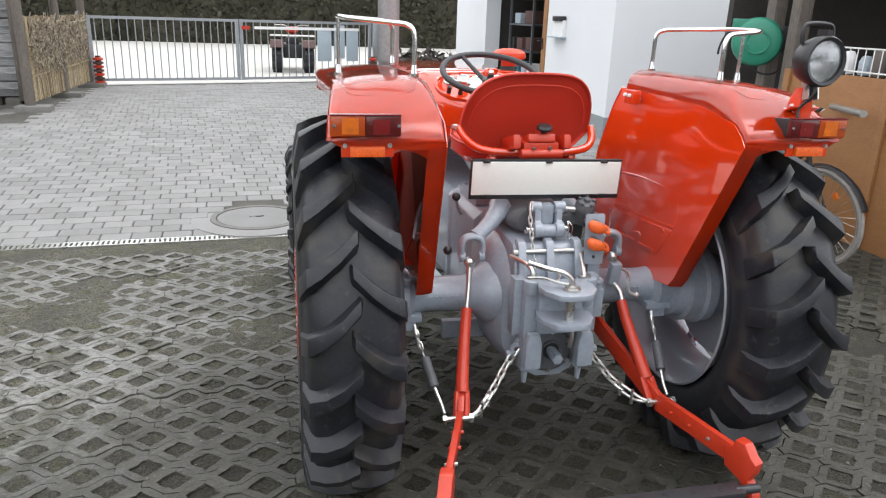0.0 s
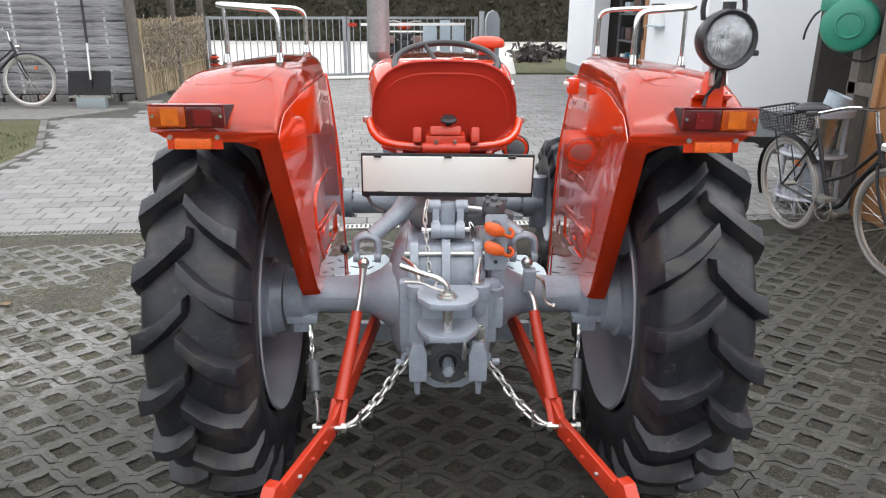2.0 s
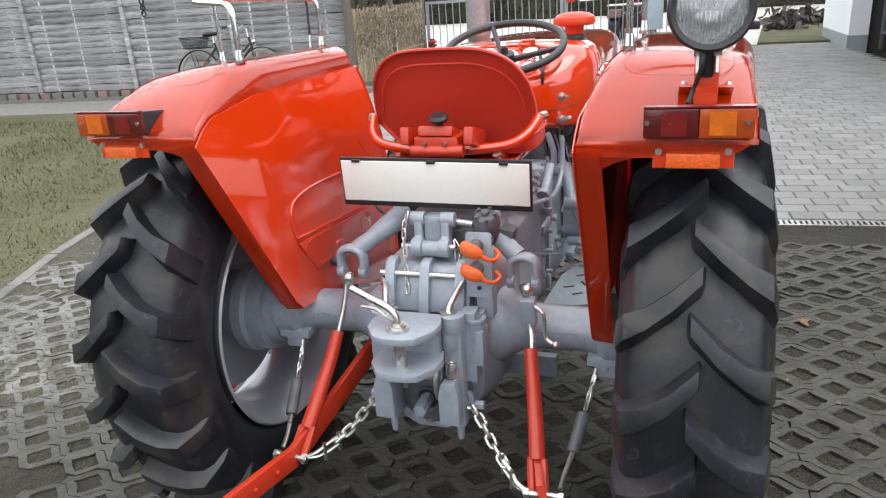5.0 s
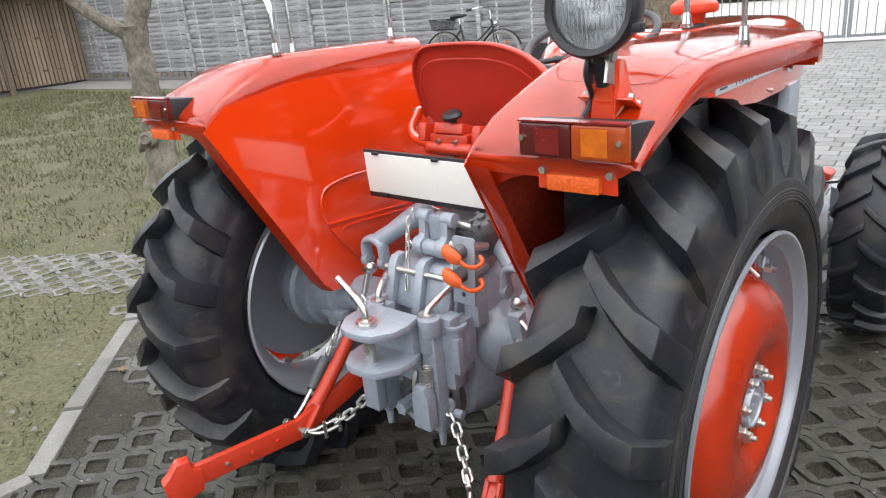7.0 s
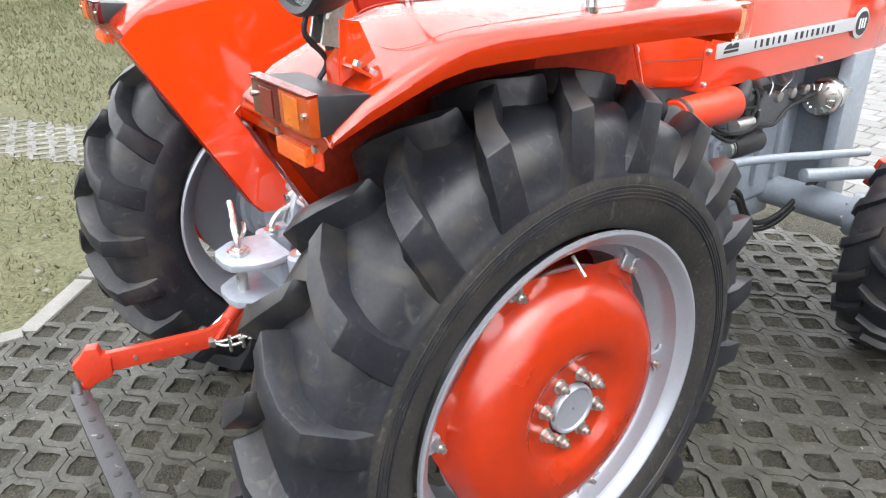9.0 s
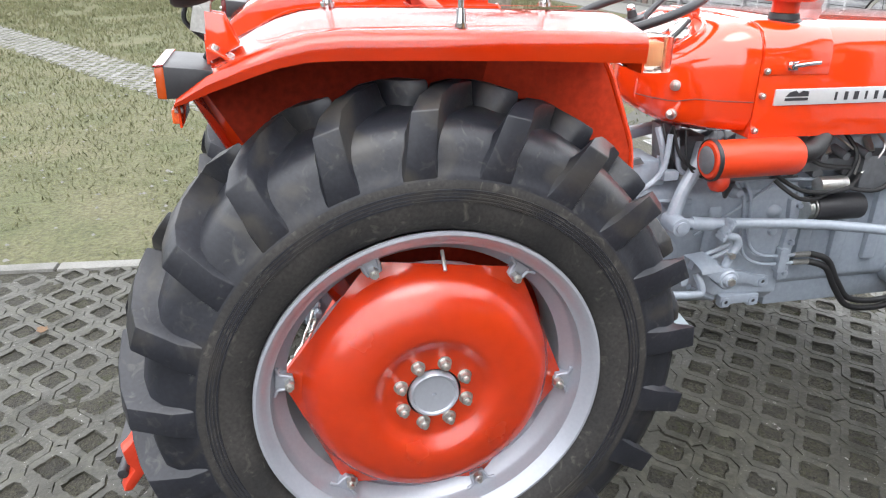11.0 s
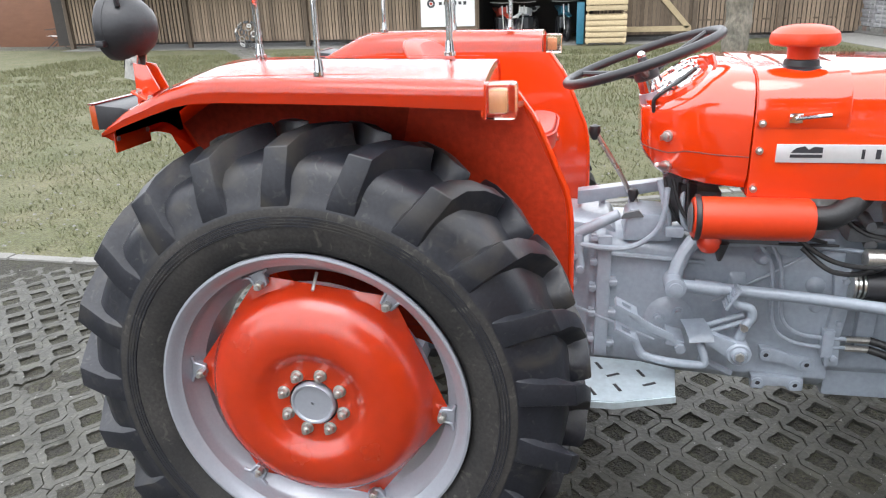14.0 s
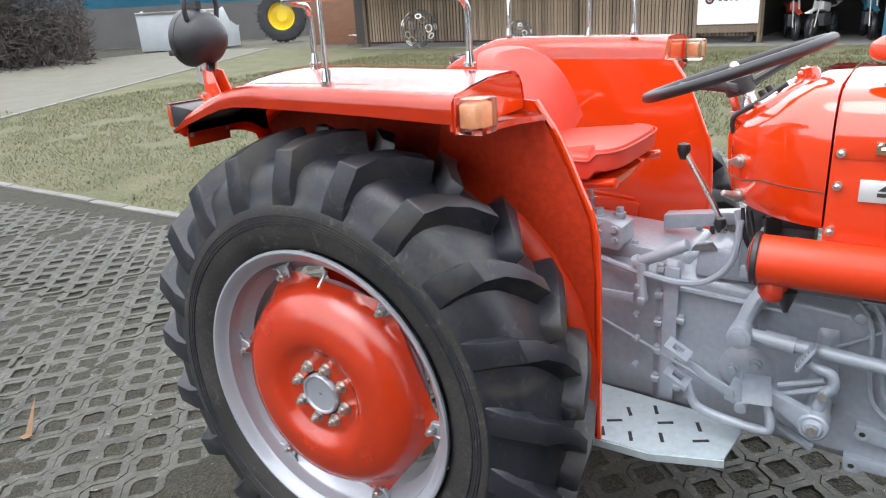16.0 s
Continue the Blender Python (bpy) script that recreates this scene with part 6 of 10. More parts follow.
bmesh.ops.create_cube(bm, size=1, matrix=PM @ Matrix.Translation((0, -0.001, 0.0)) @ Matrix.Diagonal((0.534, 0.005, 0.116, 1)))
part("plate_face", bm, WHITE_PLATE, plate, "", 0.002)
bm = bm_new()
cyl(bm, (-0.1, -0.03, 1.0), (-0.1, 0.10, 0.98), 0.012)
cyl(bm, (0.1, -0.03, 1.0), (0.1, 0.10, 0.98), 0.012)
box(bm, (0, 0.09, 0.975), (0.30, 0.03, 0.05))
part("plate_bracket", bm, GREY_DARK, plate)

# ---- seat ----
seat = group_part("driver_seat", "red vinyl driver seat with rounded backrest")
bm = bm_new()
rows_ = []
def back_outline(k, n=28):
    t = math.pi * k / n
    return 0.247 * math.copysign(abs(math.cos(t)) ** 0.62, math.cos(t)), 1.115 + 0.228 * math.sin(t) ** 0.75
for off, shrink in ((0.0, 0.94), (-0.010, 1.0), (0.012, 1.0), (0.036, 0.97), (0.046, 0.90)):
    ring = []
    for k in range(29):
        x, z = back_outline(k)
        bend = 0.10 * x * x / 0.06
        ring.append(Vector((x * shrink, 0.185 + off + bend * 0.45 - 0.38 * (z - 1.09), 1.08 + (z - 1.08) * (shrink if off > 0.03 else 1))))
    x0, x1 = ring[-1], ring[0]
    for k in range(1, 6):
        p = x0.lerp(x1, k / 6)
        bend = 0.10 * p.x * p.x / 0.06
        ring.append(Vector((p.x, 0.185 + off + bend * 0.45, 1.045)))
    rows_.append(ring)
loft(bm, rows_)
part("backrest", bm, VINYL, seat)
bm = bm_new()
tube(bm, [(back_outline(k)[0] * 0.985, 0.172 + 0.045 * (back_outline(k)[0] / 0.15) ** 2 * 0.45 - 0.38 * (back_outline(k)[1] - 1.09), back_outline(k)[1] * 0.998) for k in range(0, 29, 2)], 0.0045, 6, n=3)
part("piping", bm, VINYL, seat, "red piping along the edge")
bm = bm_new()
tube(bm, [(back_outline(k)[0] * 0.88, 0.172 + 0.045 * (back_outline(k)[0] * 0.88 / 0.15) ** 2 * 0.45 - 0.38 * 0.83 * (back_outline(k)[1] - 1.09), 1.09 + (back_outline(k)[1] - 1.09) * 0.83) for k in range(1, 28, 2)], 0.003, 6, n=3)
part("seam", bm, VINYL, seat)
bm = bm_new()
rings = []
for sc, z in ((0.90, 1.012), (1.0, 1.022), (1.0, 1.058), (0.96, 1.076), (0.80, 1.083)):
    rings.append([Vector((0.225 * sc * math.copysign(abs(math.cos(a)) ** 0.45, math.cos(a)), 0.375 + 0.155 * sc * math.copysign(abs(math.sin(a)) ** 0.5, math.sin(a)), z + 0.02 * (math.sin(a) > 0.4))) for a in (2 * math.pi * k / 40 for k in range(40))])
loft(bm, rings)
part("cushion", bm, VINYL, seat)
bm = bm_new()
tube(bm, [(0.228 * math.copysign(abs(math.cos(a)) ** 0.45, math.cos(a)), 0.375 + 0.158 * math.copysign(abs(math.sin(a)) ** 0.5, math.sin(a)), 1.068 + 0.02 * (math.sin(a) > 0.4)) for a in (2 * math.pi * k / 40 for k in range(40))], 0.0035, 6, closed=True, n=1)
part("cushion_piping", bm, VINYL, seat)
bm = bm_new()
for x in (-0.15, 0.15):
    tube(bm, [(x, 0.10, 1.05), (x, 0.30, 0.985), (x * 1.3, 0.53, 1.010)], 0.014, 8, n=3)
box(bm, (0, 0.36, 0.998), (0.36, 0.30, 0.02))
part("seat_pan", bm, RED, seat, "", 0.004)
frame_ = group_part("seat_mount", "red cast seat mount with sprung bar and black knob")
bm = bm_new()
tube(bm, [(-0.255, 0.20, 1.135), (-0.235, 0.14, 1.10), (-0.19, 0.10, 1.075), (-0.09, 0.08, 1.066), (0.0, 0.078, 1.066), (0.09, 0.08, 1.066), (0.19, 0.10, 1.075), (0.235, 0.14, 1.10), (0.255, 0.20, 1.135)], 0.0145, 10, n=3)
part("cross_bar", bm, RED, frame_)
bm = bm_new()
for x in (-0.09, 0.095):
    box(bm, (x, 0.09, 1.098), (0.028, 0.15, 0.05), (-14, 0, 0))
box(bm, (0.0, 0.075, 1.085), (0.13, 0.11, 0.055))
cyl(bm, (-0.075, 0.025, 1.072), (0.08, 0.025, 1.072), 0.018, seg=16)
box(bm, (0.0, 0.05, 1.12), (0.10, 0.06, 0.03), (-18, 0, 0))
part("casting", bm, RED_SOFT, frame_, "", 0.008)
for x in (-0.03, 0.03):
    bm = bm_new()
    cyl(bm, (x, 0.02, 1.095), (x, 0.008, 1.093), 0.006, seg=6)
    part("bolt", bm, STEEL, frame_)
bm = bm_new()
lathe(bm, [(0.0, 0.018), (0.022, 0.016), (0.028, 0.008), (0.026, 0.0), (0.010, -0.004), (0.010, -0.03)], pose(0.01, 0.035, 1.155, 14, 0, 0), 10)
part("adjuster_knob", bm, BLACK, frame_, "black star knob")
for x in (-0.258, 0.258):
    bm = bm_new()
    cyl(bm, (x, 0.19, 1.135), (x * 1.04, 0.215, 1.135), 0.013, seg=8)
    part("pivot_bolt", bm, STEEL, frame_)

# ---- hood, dash and controls ----
hood = group_part("hood", "long red hood with rounded shoulders")


def hood_ring(y, w, z0, z1, r):
    pts = [(-w, z0), (-w, z1 - r), (-w + 0.10 * r, z1 - 0.62 * r), (-w + 0.32 * r, z1 - 0.28 * r), (-w + 0.7 * r, z1 - 0.07 * r), (-w + 1.3 * r, z1), (0, z1 + 0.006)]
    pts += [(-x, z) for x, z in pts[-2::-1]]
    return [Vector((x, y, z)) for x, z in pts]


bm = bm_new()
loft(bm, [hood_ring(1.028, 0.318, 0.957, 1.272, 0.085), hood_ring(1.3, 0.320, 0.955, 1.272, 0.082), hood_ring(1.8, 0.318, 0.950, 1.262, 0.085), hood_ring(2.1, 0.312, 0.950, 1.25, 0.09), hood_ring(2.32, 0.29, 0.96, 1.225, 0.10), hood_ring(2.36, 0.25, 0.98, 1.19, 0.1)])
part("main_panel", bm, RED, hood, "", 0.004)
bm = bm_new()
loft(bm, [[v + Vector((0, 0, 0)) for v in hood_ring(1.030, 0.3215, 1.135, 1.2765, 0.085)], hood_ring(1.245, 0.3235, 1.135, 1.2765, 0.083)])
part("tank_flap", bm, RED, hood, "fuel tank flap in the hood", 0.006)
bm = bm_new()
box(bm, (0.326, 1.12, 1.163), (0.008, 0.03, 0.024))
cyl(bm, (0.325, 1.115, 1.163), (0.342, 1.115, 1.163), 0.010, seg=12)
tube(bm, [(0.340, 1.115, 1.163), (0.343, 1.15, 1.168), (0.342, 1.195, 1.172)], 0.005, 8)
part("flap_latch", bm, CHROME, hood, "chrome flap latch")
for y, z in ((1.045, 1.149), (1.045, 1.08), (1.041, 0.981), (1.72, 0.975)):
    bm = bm_new()
    cyl(bm, (0.318, y, z), (0.328, y, z), 0.009, seg=16)
    ball(bm, (0.326, y, z), 0.007, 10)
    part("screw", bm, STEEL, hood)
# the trim strip: brand lettering stays plain bars
for side in (1, -1):
    strip = group_part("badge_strip", "silver trim strip with dark lettering bars on the hood side")
    bm = bm_new()
    box(bm, (0.3215, 1.50, 1.074), (0.006, 0.83, 0.046))
    flip(bm, side)
    part("strip", bm, STICKER, strip, "", 0.002)
    bm = bm_new()
    box(bm, (0.325, 1.155, 1.068), (0.002, 0.075, 0.008))
    prism(bm, [(1.118, 1.076), (1.192, 1.076), (1.192, 1.090), (1.172, 1.092), (1.160, 1.084), (1.150, 1.093), (1.130, 1.088)], Matrix.Translation((0.3245, 0, 0)) @ YZ, 0.0015)
    flip(bm, side)
    part("small_emblem", bm, INK, strip)
    for k in range(15):
        if k == 6:
            continue
        bm = bm_new()
        box(bm, (0.325, 1.285 + 0.034 * k, 1.074), (0.0025, 0.007 + 0.004 * (k % 3), 0.024))
        flip(bm, side)
        part("lettering_bar", bm, INK, strip)
    bm = bm_new()
    lathe(bm, [(0.0, 0.004), (0.048, 0.004), (0.055, 0.001), (0.055, 0)], Matrix.Translation((side * 0.3225, 1.965, 1.072)) @ pose(0, 0, 0, 0, 90 * side, 0), 32)
    part("round_badge", bm, STICKER, strip, "round silver badge")
    bm = bm_new()
    lathe(bm, [(0.0, 0.0015), (0.043, 0.0015), (0.043, 0)], Matrix.Translation((side * 0.3265, 1.965, 1.072)) @ pose(0, 0, 0, 0, 90 * side, 0), 32)
    part("badge_face", bm, INK, strip)
    for dy in (-0.018, 0.0, 0.018):
        bm = bm_new()
        box(bm, (0.3285, 1.965 + dy, 1.072), (0.002, 0.009, 0.036))
        flip(bm, side)
        part("number_bar", bm, WHITE, strip)

# dash cowl behind the hood
cowl = group_part("dash_cowl", "red dash cowl with round gauges")
bm = bm_new()


def cowl_ring(y, w, z0, z1, r):
    pts = [(-w * 0.72, z0), (-w * 0.93, z0 + 0.02), (-w, z0 + 0.06), (-w, z1 - r), (-w + 0.12 * r, z1 - 0.55 * r), (-w + 0.4 * r, z1 - 0.2 * r), (-w + r, z1), (0, z1 + 0.004)]
    pts += [(-x, z) for x, z in pts[-2::-1]]
    return [Vector((x, y + 0.30 * (1.20 - z) * (0.18 if y < 0.8 else 0.0), z)) for x, z in pts]


PANEL = [(0.768, 0.045, 1.035), (0.775, 0.095, 1.020), (0.788, 0.135, 1.005), (0.81, 0.178, 0.99), (0.84, 0.218, 0.975), (0.88, 0.252, 0.966), (0.93, 0.283, 0.960), (0.975, 0.303, 0.958), (1.024, 0.318, 0.957)]
loft(bm, [cowl_ring(y, w, z0, min(1.274, 1.150 + 0.68 * max(y - 0.775, 0)), min(0.03 + 0.25 * (y - 0.768), 0.085)) for y, w, z0 in PANEL])
part("shell", bm, RED, cowl, "", 0.002)
for s in (-1, 1):
    bm = bm_new()
    tube(bm, [(s * (w + 0.0005), y, 1.05 + 0.012 * (w > 0.25)) for y, w, z0 in PANEL[1:]], 0.0014, 6, n=2)
    part("seam", bm, MAROON, cowl, "narrow seam between cowl halves")
GP = pose(0.0, 0.868, 1.214, 34, 0, 0)


def panel_oval(sc, h, k):
    a = 2 * math.pi * k / 48
    x, y = math.copysign(abs(math.cos(a)) ** 0.75, math.cos(a)), math.copysign(abs(math.sin(a)) ** 0.8, math.sin(a))
    return GP @ Vector((sc * x * (0.205 + 0.022 * y), sc * y * 0.102, h))


bm = bm_new()
loft(bm, [[panel_oval(sc, h, k) for k in range(48)] for sc, h in ((1.03, -0.03), (1.0, 0.006), (0.97, 0.011), (0.93, 0.010), (0.91, 0.003), (0.89, 0.002))])
part("gauge_panel", bm, RED, cowl, "sloping red gauge panel with raised rim")
for x, y, r in ((-0.135, 0.030, 0.028), (-0.07, 0.045, 0.028), (0.0, 0.010, 0.050), (0.092, 0.040, 0.030), (0.142, 0.005, 0.028), (0.095, -0.035, 0.024)):
    bm = bm_new()
    lathe(bm, [(r * 1.15, 0.0), (r * 1.14, 0.012), (r * 1.05, 0.016), (r * 0.95, 0.014), (r * 0.92, 0.009)], GP @ Matrix.Translation((x, y, 0.001)), 28)
    part("gauge_rim", bm, CHROME, cowl, "chrome gauge rim")
    bm = bm_new()
    lathe(bm, [(0.0, 0.010), (r * 0.95, 0.010), (r * 0.95, 0.004)], GP @ Matrix.Translation((x, y, 0.001)), 24)
    part("gauge_face", bm, DIAL, cowl, "pale gauge face")
for x, y in ((-0.15, -0.035), (-0.10, -0.045)):
    bm = bm_new()
    lathe(bm, [(0.0, 0.035), (0.009, 0.033), (0.011, 0.002)], GP @ Matrix.Translation((x, y, 0)), 12)
    part("knob", bm, BLACK, cowl)
bm = bm_new()
lathe(bm, [(0.0, 0.03), (0.022, 0.028), (0.026, 0.018), (0.026, -0.01)], pose(0.06, 0.945, 1.262, 20, 0, 0), 20)
box(bm, (0.075, 0.935, 1.285), (0.05, 0.016, 0.020), (20, 0, 20))
part("filler_cap", bm, RED, cowl, "", 0.003)
bm = bm_new()
tube(bm, [(0.150, 0.80, 1.148), (0.152, 0.797, 1.175), (0.150, 0.806, 1.192), (0.135, 0.86, 1.228), (0.12, 0.905, 1.262)], [0.0055, 0.0055, 0.006, 0.0065, 0.0065], 8, n=3)
part("hand_throttle", bm, BLACK, cowl, "bent black hand throttle lever")
for name, z in (("ignition_switch", 1.095), ("light_switch", 1.012)):
    o = Vector((0.78, -0.62, 0))
    c = Vector((0.212, 0.836, z))
    bm = bm_new()
    cyl(bm, c - o * 0.012, c + o * 0.008, 0.0155, seg=20)
    cyl(bm, c + o * 0.008, c + o * 0.018, 0.011, seg=16)
    part(name, bm, STEEL, cowl, "", 0.001)
    bm = bm_new()
    if z > 1.05:
        prism(bm, [(-0.016, -0.008), (0.016, -0.008), (0.019, 0.006), (-0.004, 0.010)], Matrix.Translation(c + o * 0.02) @ pose(0, 0, 0, 90, 0, -35), 0.003)
    else:
        cyl(bm, c + o * 0.012, c + o * 0.048 + Vector((0, 0, 0.012)), 0.012, 0.007, seg=12)
    part("switch_grip", bm, STEEL, cowl, "", 0.001)

steer = group_part("steering_wheel", "black three-spoke steering wheel")
SW = pose(0.02, 0.768, 1.283, 18.5, 0, 0)
bm = bm_new()
tube(bm, [SW @ Vector((0.212 * math.cos(a), 0.222 * math.sin(a), 0)) for a in (2 * math.pi * k / 40 for k in range(40))], 0.0135, 10, closed=True, n=1)
part("rim", bm, BLACK, steer)
for k in range(3):
    a = radians(90 + 120 * k + 25)
    bm = bm_new()
    tube(bm, [SW @ Vector((0.03 * math.cos(a), 0.03 * math.sin(a), -0.045)), SW @ Vector((0.10 * math.cos(a), 0.10 * math.sin(a), -0.028)), SW @ Vector((0.21 * math.cos(a), 0.22 * math.sin(a), 0))], [0.013, 0.010, 0.009], 8)
    part("spoke", bm, BLACK, steer)
bm = bm_new()
lathe(bm, [(0.0, 0.002), (0.012, 0.0), (0.016, -0.02), (0.034, -0.024), (0.036, -0.06), (0.030, -0.065)], SW, 24)
part("hub", bm, BLACK, steer)
bm = bm_new()
ball(bm, SW @ Vector((0, 0, 0.006)), 0.013, 12)
part("hub_nut", bm, CHROME, steer, "chrome hub nut")
bm = bm_new()
cyl(bm, SW @ Vector((0, 0, -0.06)), SW @ Vector((0, 0, -0.10)), 0.031, seg=24)
part("column_sleeve", bm, CHROME, steer, "chrome column sleeve")
bm = bm_new()
cyl(bm, SW @ Vector((0, 0, -0.10)), SW @ Vector((0, 0.0, -0.20)), 0.036, 0.045, seg=24)
part("column", bm, SILVER, steer)

bm = bm_new()
lathe(bm, [(0.0, 0.135), (0.03, 0.134), (0.06, 0.128), (0.078, 0.115), (0.082, 0.100), (0.080, 0.090), (0.074, 0.085), (0.040, 0.084), (0.037, 0.075), (0.036, 0.012), (0.0, 0.0)], Matrix.Translation((0.215, 1.145, 1.242)), 36)
part("air_intake_cap", bm, RED_SATIN, tractor, "red mushroom air intake cap")
bm = bm_new()
lathe(bm, [(0.037, 0.052), (0.041, 0.050), (0.043, 0.036), (0.052, 0.030), (0.054, 0.020), (0.037, 0.018)], Matrix.Translation((0.215, 1.145, 1.242)), 32, ring=True)
part("intake_collar", bm, BLACK, tractor, "black rubber collar round the intake stem")
bm = bm_new()
lathe(bm, [(0.0, 0.018), (0.037, 0.018), (0.041, 0.01), (0.043, 0.0), (0.043, -0.005)], Matrix.Translation((0.215, 1.145, 1.24)), 30)
part("intake_seal", bm, BLACK, tractor)

exhaust = group_part("exhaust_stack", "tall grey vertical exhaust stack")
bm = bm_new()
cyl(bm, (-0.31, 1.63, 1.28), (-0.31, 1.63, 2.35), 0.057, seg=32)
lathe(bm, [(0.03, 0), (0.05, 0.02), (0.057, 0.05)], Matrix.Translation((-0.31, 1.63, 1.23)), 32)
part("silencer", bm, EXHAUST, exhaust)
bm = bm_new()
tube(bm, [(-0.15, 1.68, 0.88), (-0.26, 1.66, 0.885), (-0.305, 1.635, 0.93), (-0.31, 1.63, 1.02), (-0.31, 1.63, 1.25)], 0.031, 14)
part("pipe", bm, EXHAUST, exhaust)
bm = bm_new()
lathe(bm, [(0.034, 0.0), (0.038, 0.0), (0.038, 0.03), (0.034, 0.03)], Matrix.Translation((-0.31, 1.63, 1.19)), 20, ring=True)
part("clamp", bm, STEEL, exhaust)

cleaner = group_part("air_cleaner", "red horizontal air cleaner canister")
bm = bm_new()
lathe(bm, [(0.0, 0.0), (0.05, 0.0), (0.056, 0.006), (0.0575, 0.012), (0.0575, 0.018), (0.0555, 0.02), (0.0555, 0.28), (0.048, 0.29), (0.0, 0.292)], Matrix.Translation((0.335, 0.897, 0.905)) @ pose(0, 0, 0, -90, 0, 0), 40)
part("canister", bm, RED_SATIN, cleaner)
bm = bm_new()
lathe(bm, [(0.0, 0.0), (0.03, 0.001), (0.04, 0.006), (0.0, 0.008)], Matrix.Translation((0.335, 0.888, 0.905)) @ pose(0, 0, 0, -90, 0, 0), 30)
part("end_cap", bm, GREY_DARK, cleaner)
bm = bm_new()
lathe(bm, [(0.058, 0.0), (0.061, 0.003), (0.061, 0.012), (0.058, 0.015)], Matrix.Translation((0.335, 0.90, 0.905)) @ pose(0, 0, 0, -90, 0, 0), 40, ring=True)
part("band", bm, BLACK, cleaner)
bm = bm_new()
lathe(bm, [(0.0, -0.03), (0.02, -0.03), (0.03, -0.015), (0.032, 0.0), (0.028, 0.015)], Matrix.Translation((0.335, 0.945, 0.843)), 20)
part("dust_cup", bm, RED_SOFT, cleaner)
bm = bm_new()
tube(bm, [(0.335, 1.18, 0.91), (0.33, 1.24, 0.915), (0.29, 1.30, 0.945), (0.2, 1.36, 0.96)], 0.031, 14)
part("intake_hose", bm, HOSE, cleaner, "black rubber intake hose")

# ---- gearbox, engine and rear casting ----
drive = group_part("drivetrain", "grey painted gearbox, engine and rear axle castings")


def block_ring(y, w, z0, z1, r=0.03):
    pts = [(-w + r, z0), (-w, z0 + r), (-w, z1 - r), (-w + r, z1), (w - r, z1), (w, z1 - r), (w, z0 + r), (w - r, z0)]
    return [Vector((x, y, z)) for x, z in pts]


bm = bm_new()
loft(bm, [block_ring(0.30, 0.155, 0.36, 0.79), block_ring(0.64, 0.16, 0.36, 0.785), block_ring(0.655, 0.175, 0.355, 0.80), block_ring(0.69, 0.175, 0.355, 0.80), block_ring(0.70, 0.165, 0.36, 0.79), block_ring(0.90, 0.17, 0.345, 0.78), block_ring(1.15, 0.18, 0.33, 0.77, 0.04), block_ring(1.27, 0.20, 0.33, 0.80, 0.05), block_ring(1.30, 0.205, 0.33, 0.82, 0.05), block_ring(1.33, 0.205, 0.33, 0.82, 0.05)])
part("gearbox_case", bm, GREY, drive, "", 0.008)
bm = bm_new()
loft(bm, [block_ring(1.33, 0.165, 0.37, 0.93), block_ring(1.95, 0.165, 0.37, 0.93)])
box(bm, (0, 1.62, 0.34), (0.28, 0.55, 0.1))
part("engine_block", bm, GREY, drive, "", 0.01)
for k in range(4):
    bm = bm_new()
    box(bm, (0.17, 1.42 + 0.14 * k, 0.60), (0.03, 0.05, 0.28))
    part("block_rib", bm, GREY, drive, "", 0.01)
bm = bm_new()
box(bm, (0.0, 1.62, 0.935), (0.24, 0.56, 0.06))
for k in range(5):
    cyl(bm, (0.13, 1.40 + 0.11 * k, 0.80), (0.22, 1.38 + 0.11 * k, 0.80), 0.018, seg=10)
part("cylinder_head", bm, GREY_DARK, drive, "", 0.012)
# bolted flange between gearbox and rear casting
bm = bm_new()
box(bm, (0.182, 0.684, 0.600), (0.018, 0.040, 0.39))
part("flange", bm, GREY, drive, "", 0.004)
for y, zs in ((0.652, (0.462, 0.548, 0.63, 0.713, 0.785)), (0.712, (0.449, 0.551, 0.65))):
    for z in zs:
        bm = bm_new()
        cyl(bm, (0.186, y - 0.010, z), (0.186, y + 0.012, z), 0.0095, seg=6)
        box(bm, (0.178, y, z), (0.022, 0.016, 0.026))
        part("case_bolt", bm, GREY, drive, "", 0.002)
bm = bm_new()
tube(bm, [(0.172, 0.70, 0.735), (0.178, 0.80, 0.732), (0.182, 0.966, 0.722)], 0.008, 8)
part("case_rib", bm, GREY, drive)
for pts_ in ([(1.140, 0.470), (1.19, 0.466), (1.235, 0.450), (1.296, 0.444), (1.300, 0.405), (1.258, 0.400), (1.215, 0.420), (1.145, 0.428)], [(1.124, 0.378), (1.272, 0.376), (1.274, 0.334), (1.235, 0.332), (1.225, 0.345), (1.17, 0.345), (1.16, 0.332), (1.128, 0.334)]):
    bm = bm_new()
    prism(bm, pts_, Matrix.Translation((0.175, 0, 0)) @ YZ, 0.030)
    part("lug", bm, GREY, drive, "cast mounting lug", 0.006)
for y, z in ((1.158, 0.449), (1.272, 0.424), (1.145, 0.356), (1.249, 0.354)):
    bm = bm_new()
    lathe(bm, [(0.0075, -0.004), (0.0165, 0.0), (0.0165, 0.007), (0.0075, 0.007)], Matrix.Translation((0.204, y, z)) @ pose(0, 0, 0, 0, 90, 0), 18, ring=True)
    part("lug_ring", bm, GREY, drive)
    bm = bm_new()
    cyl(bm, (0.200, y, z), (0.207, y, z), 0.0078, seg=12)
    part("lug_hole", bm, BLACK, drive)
bm = bm_new()
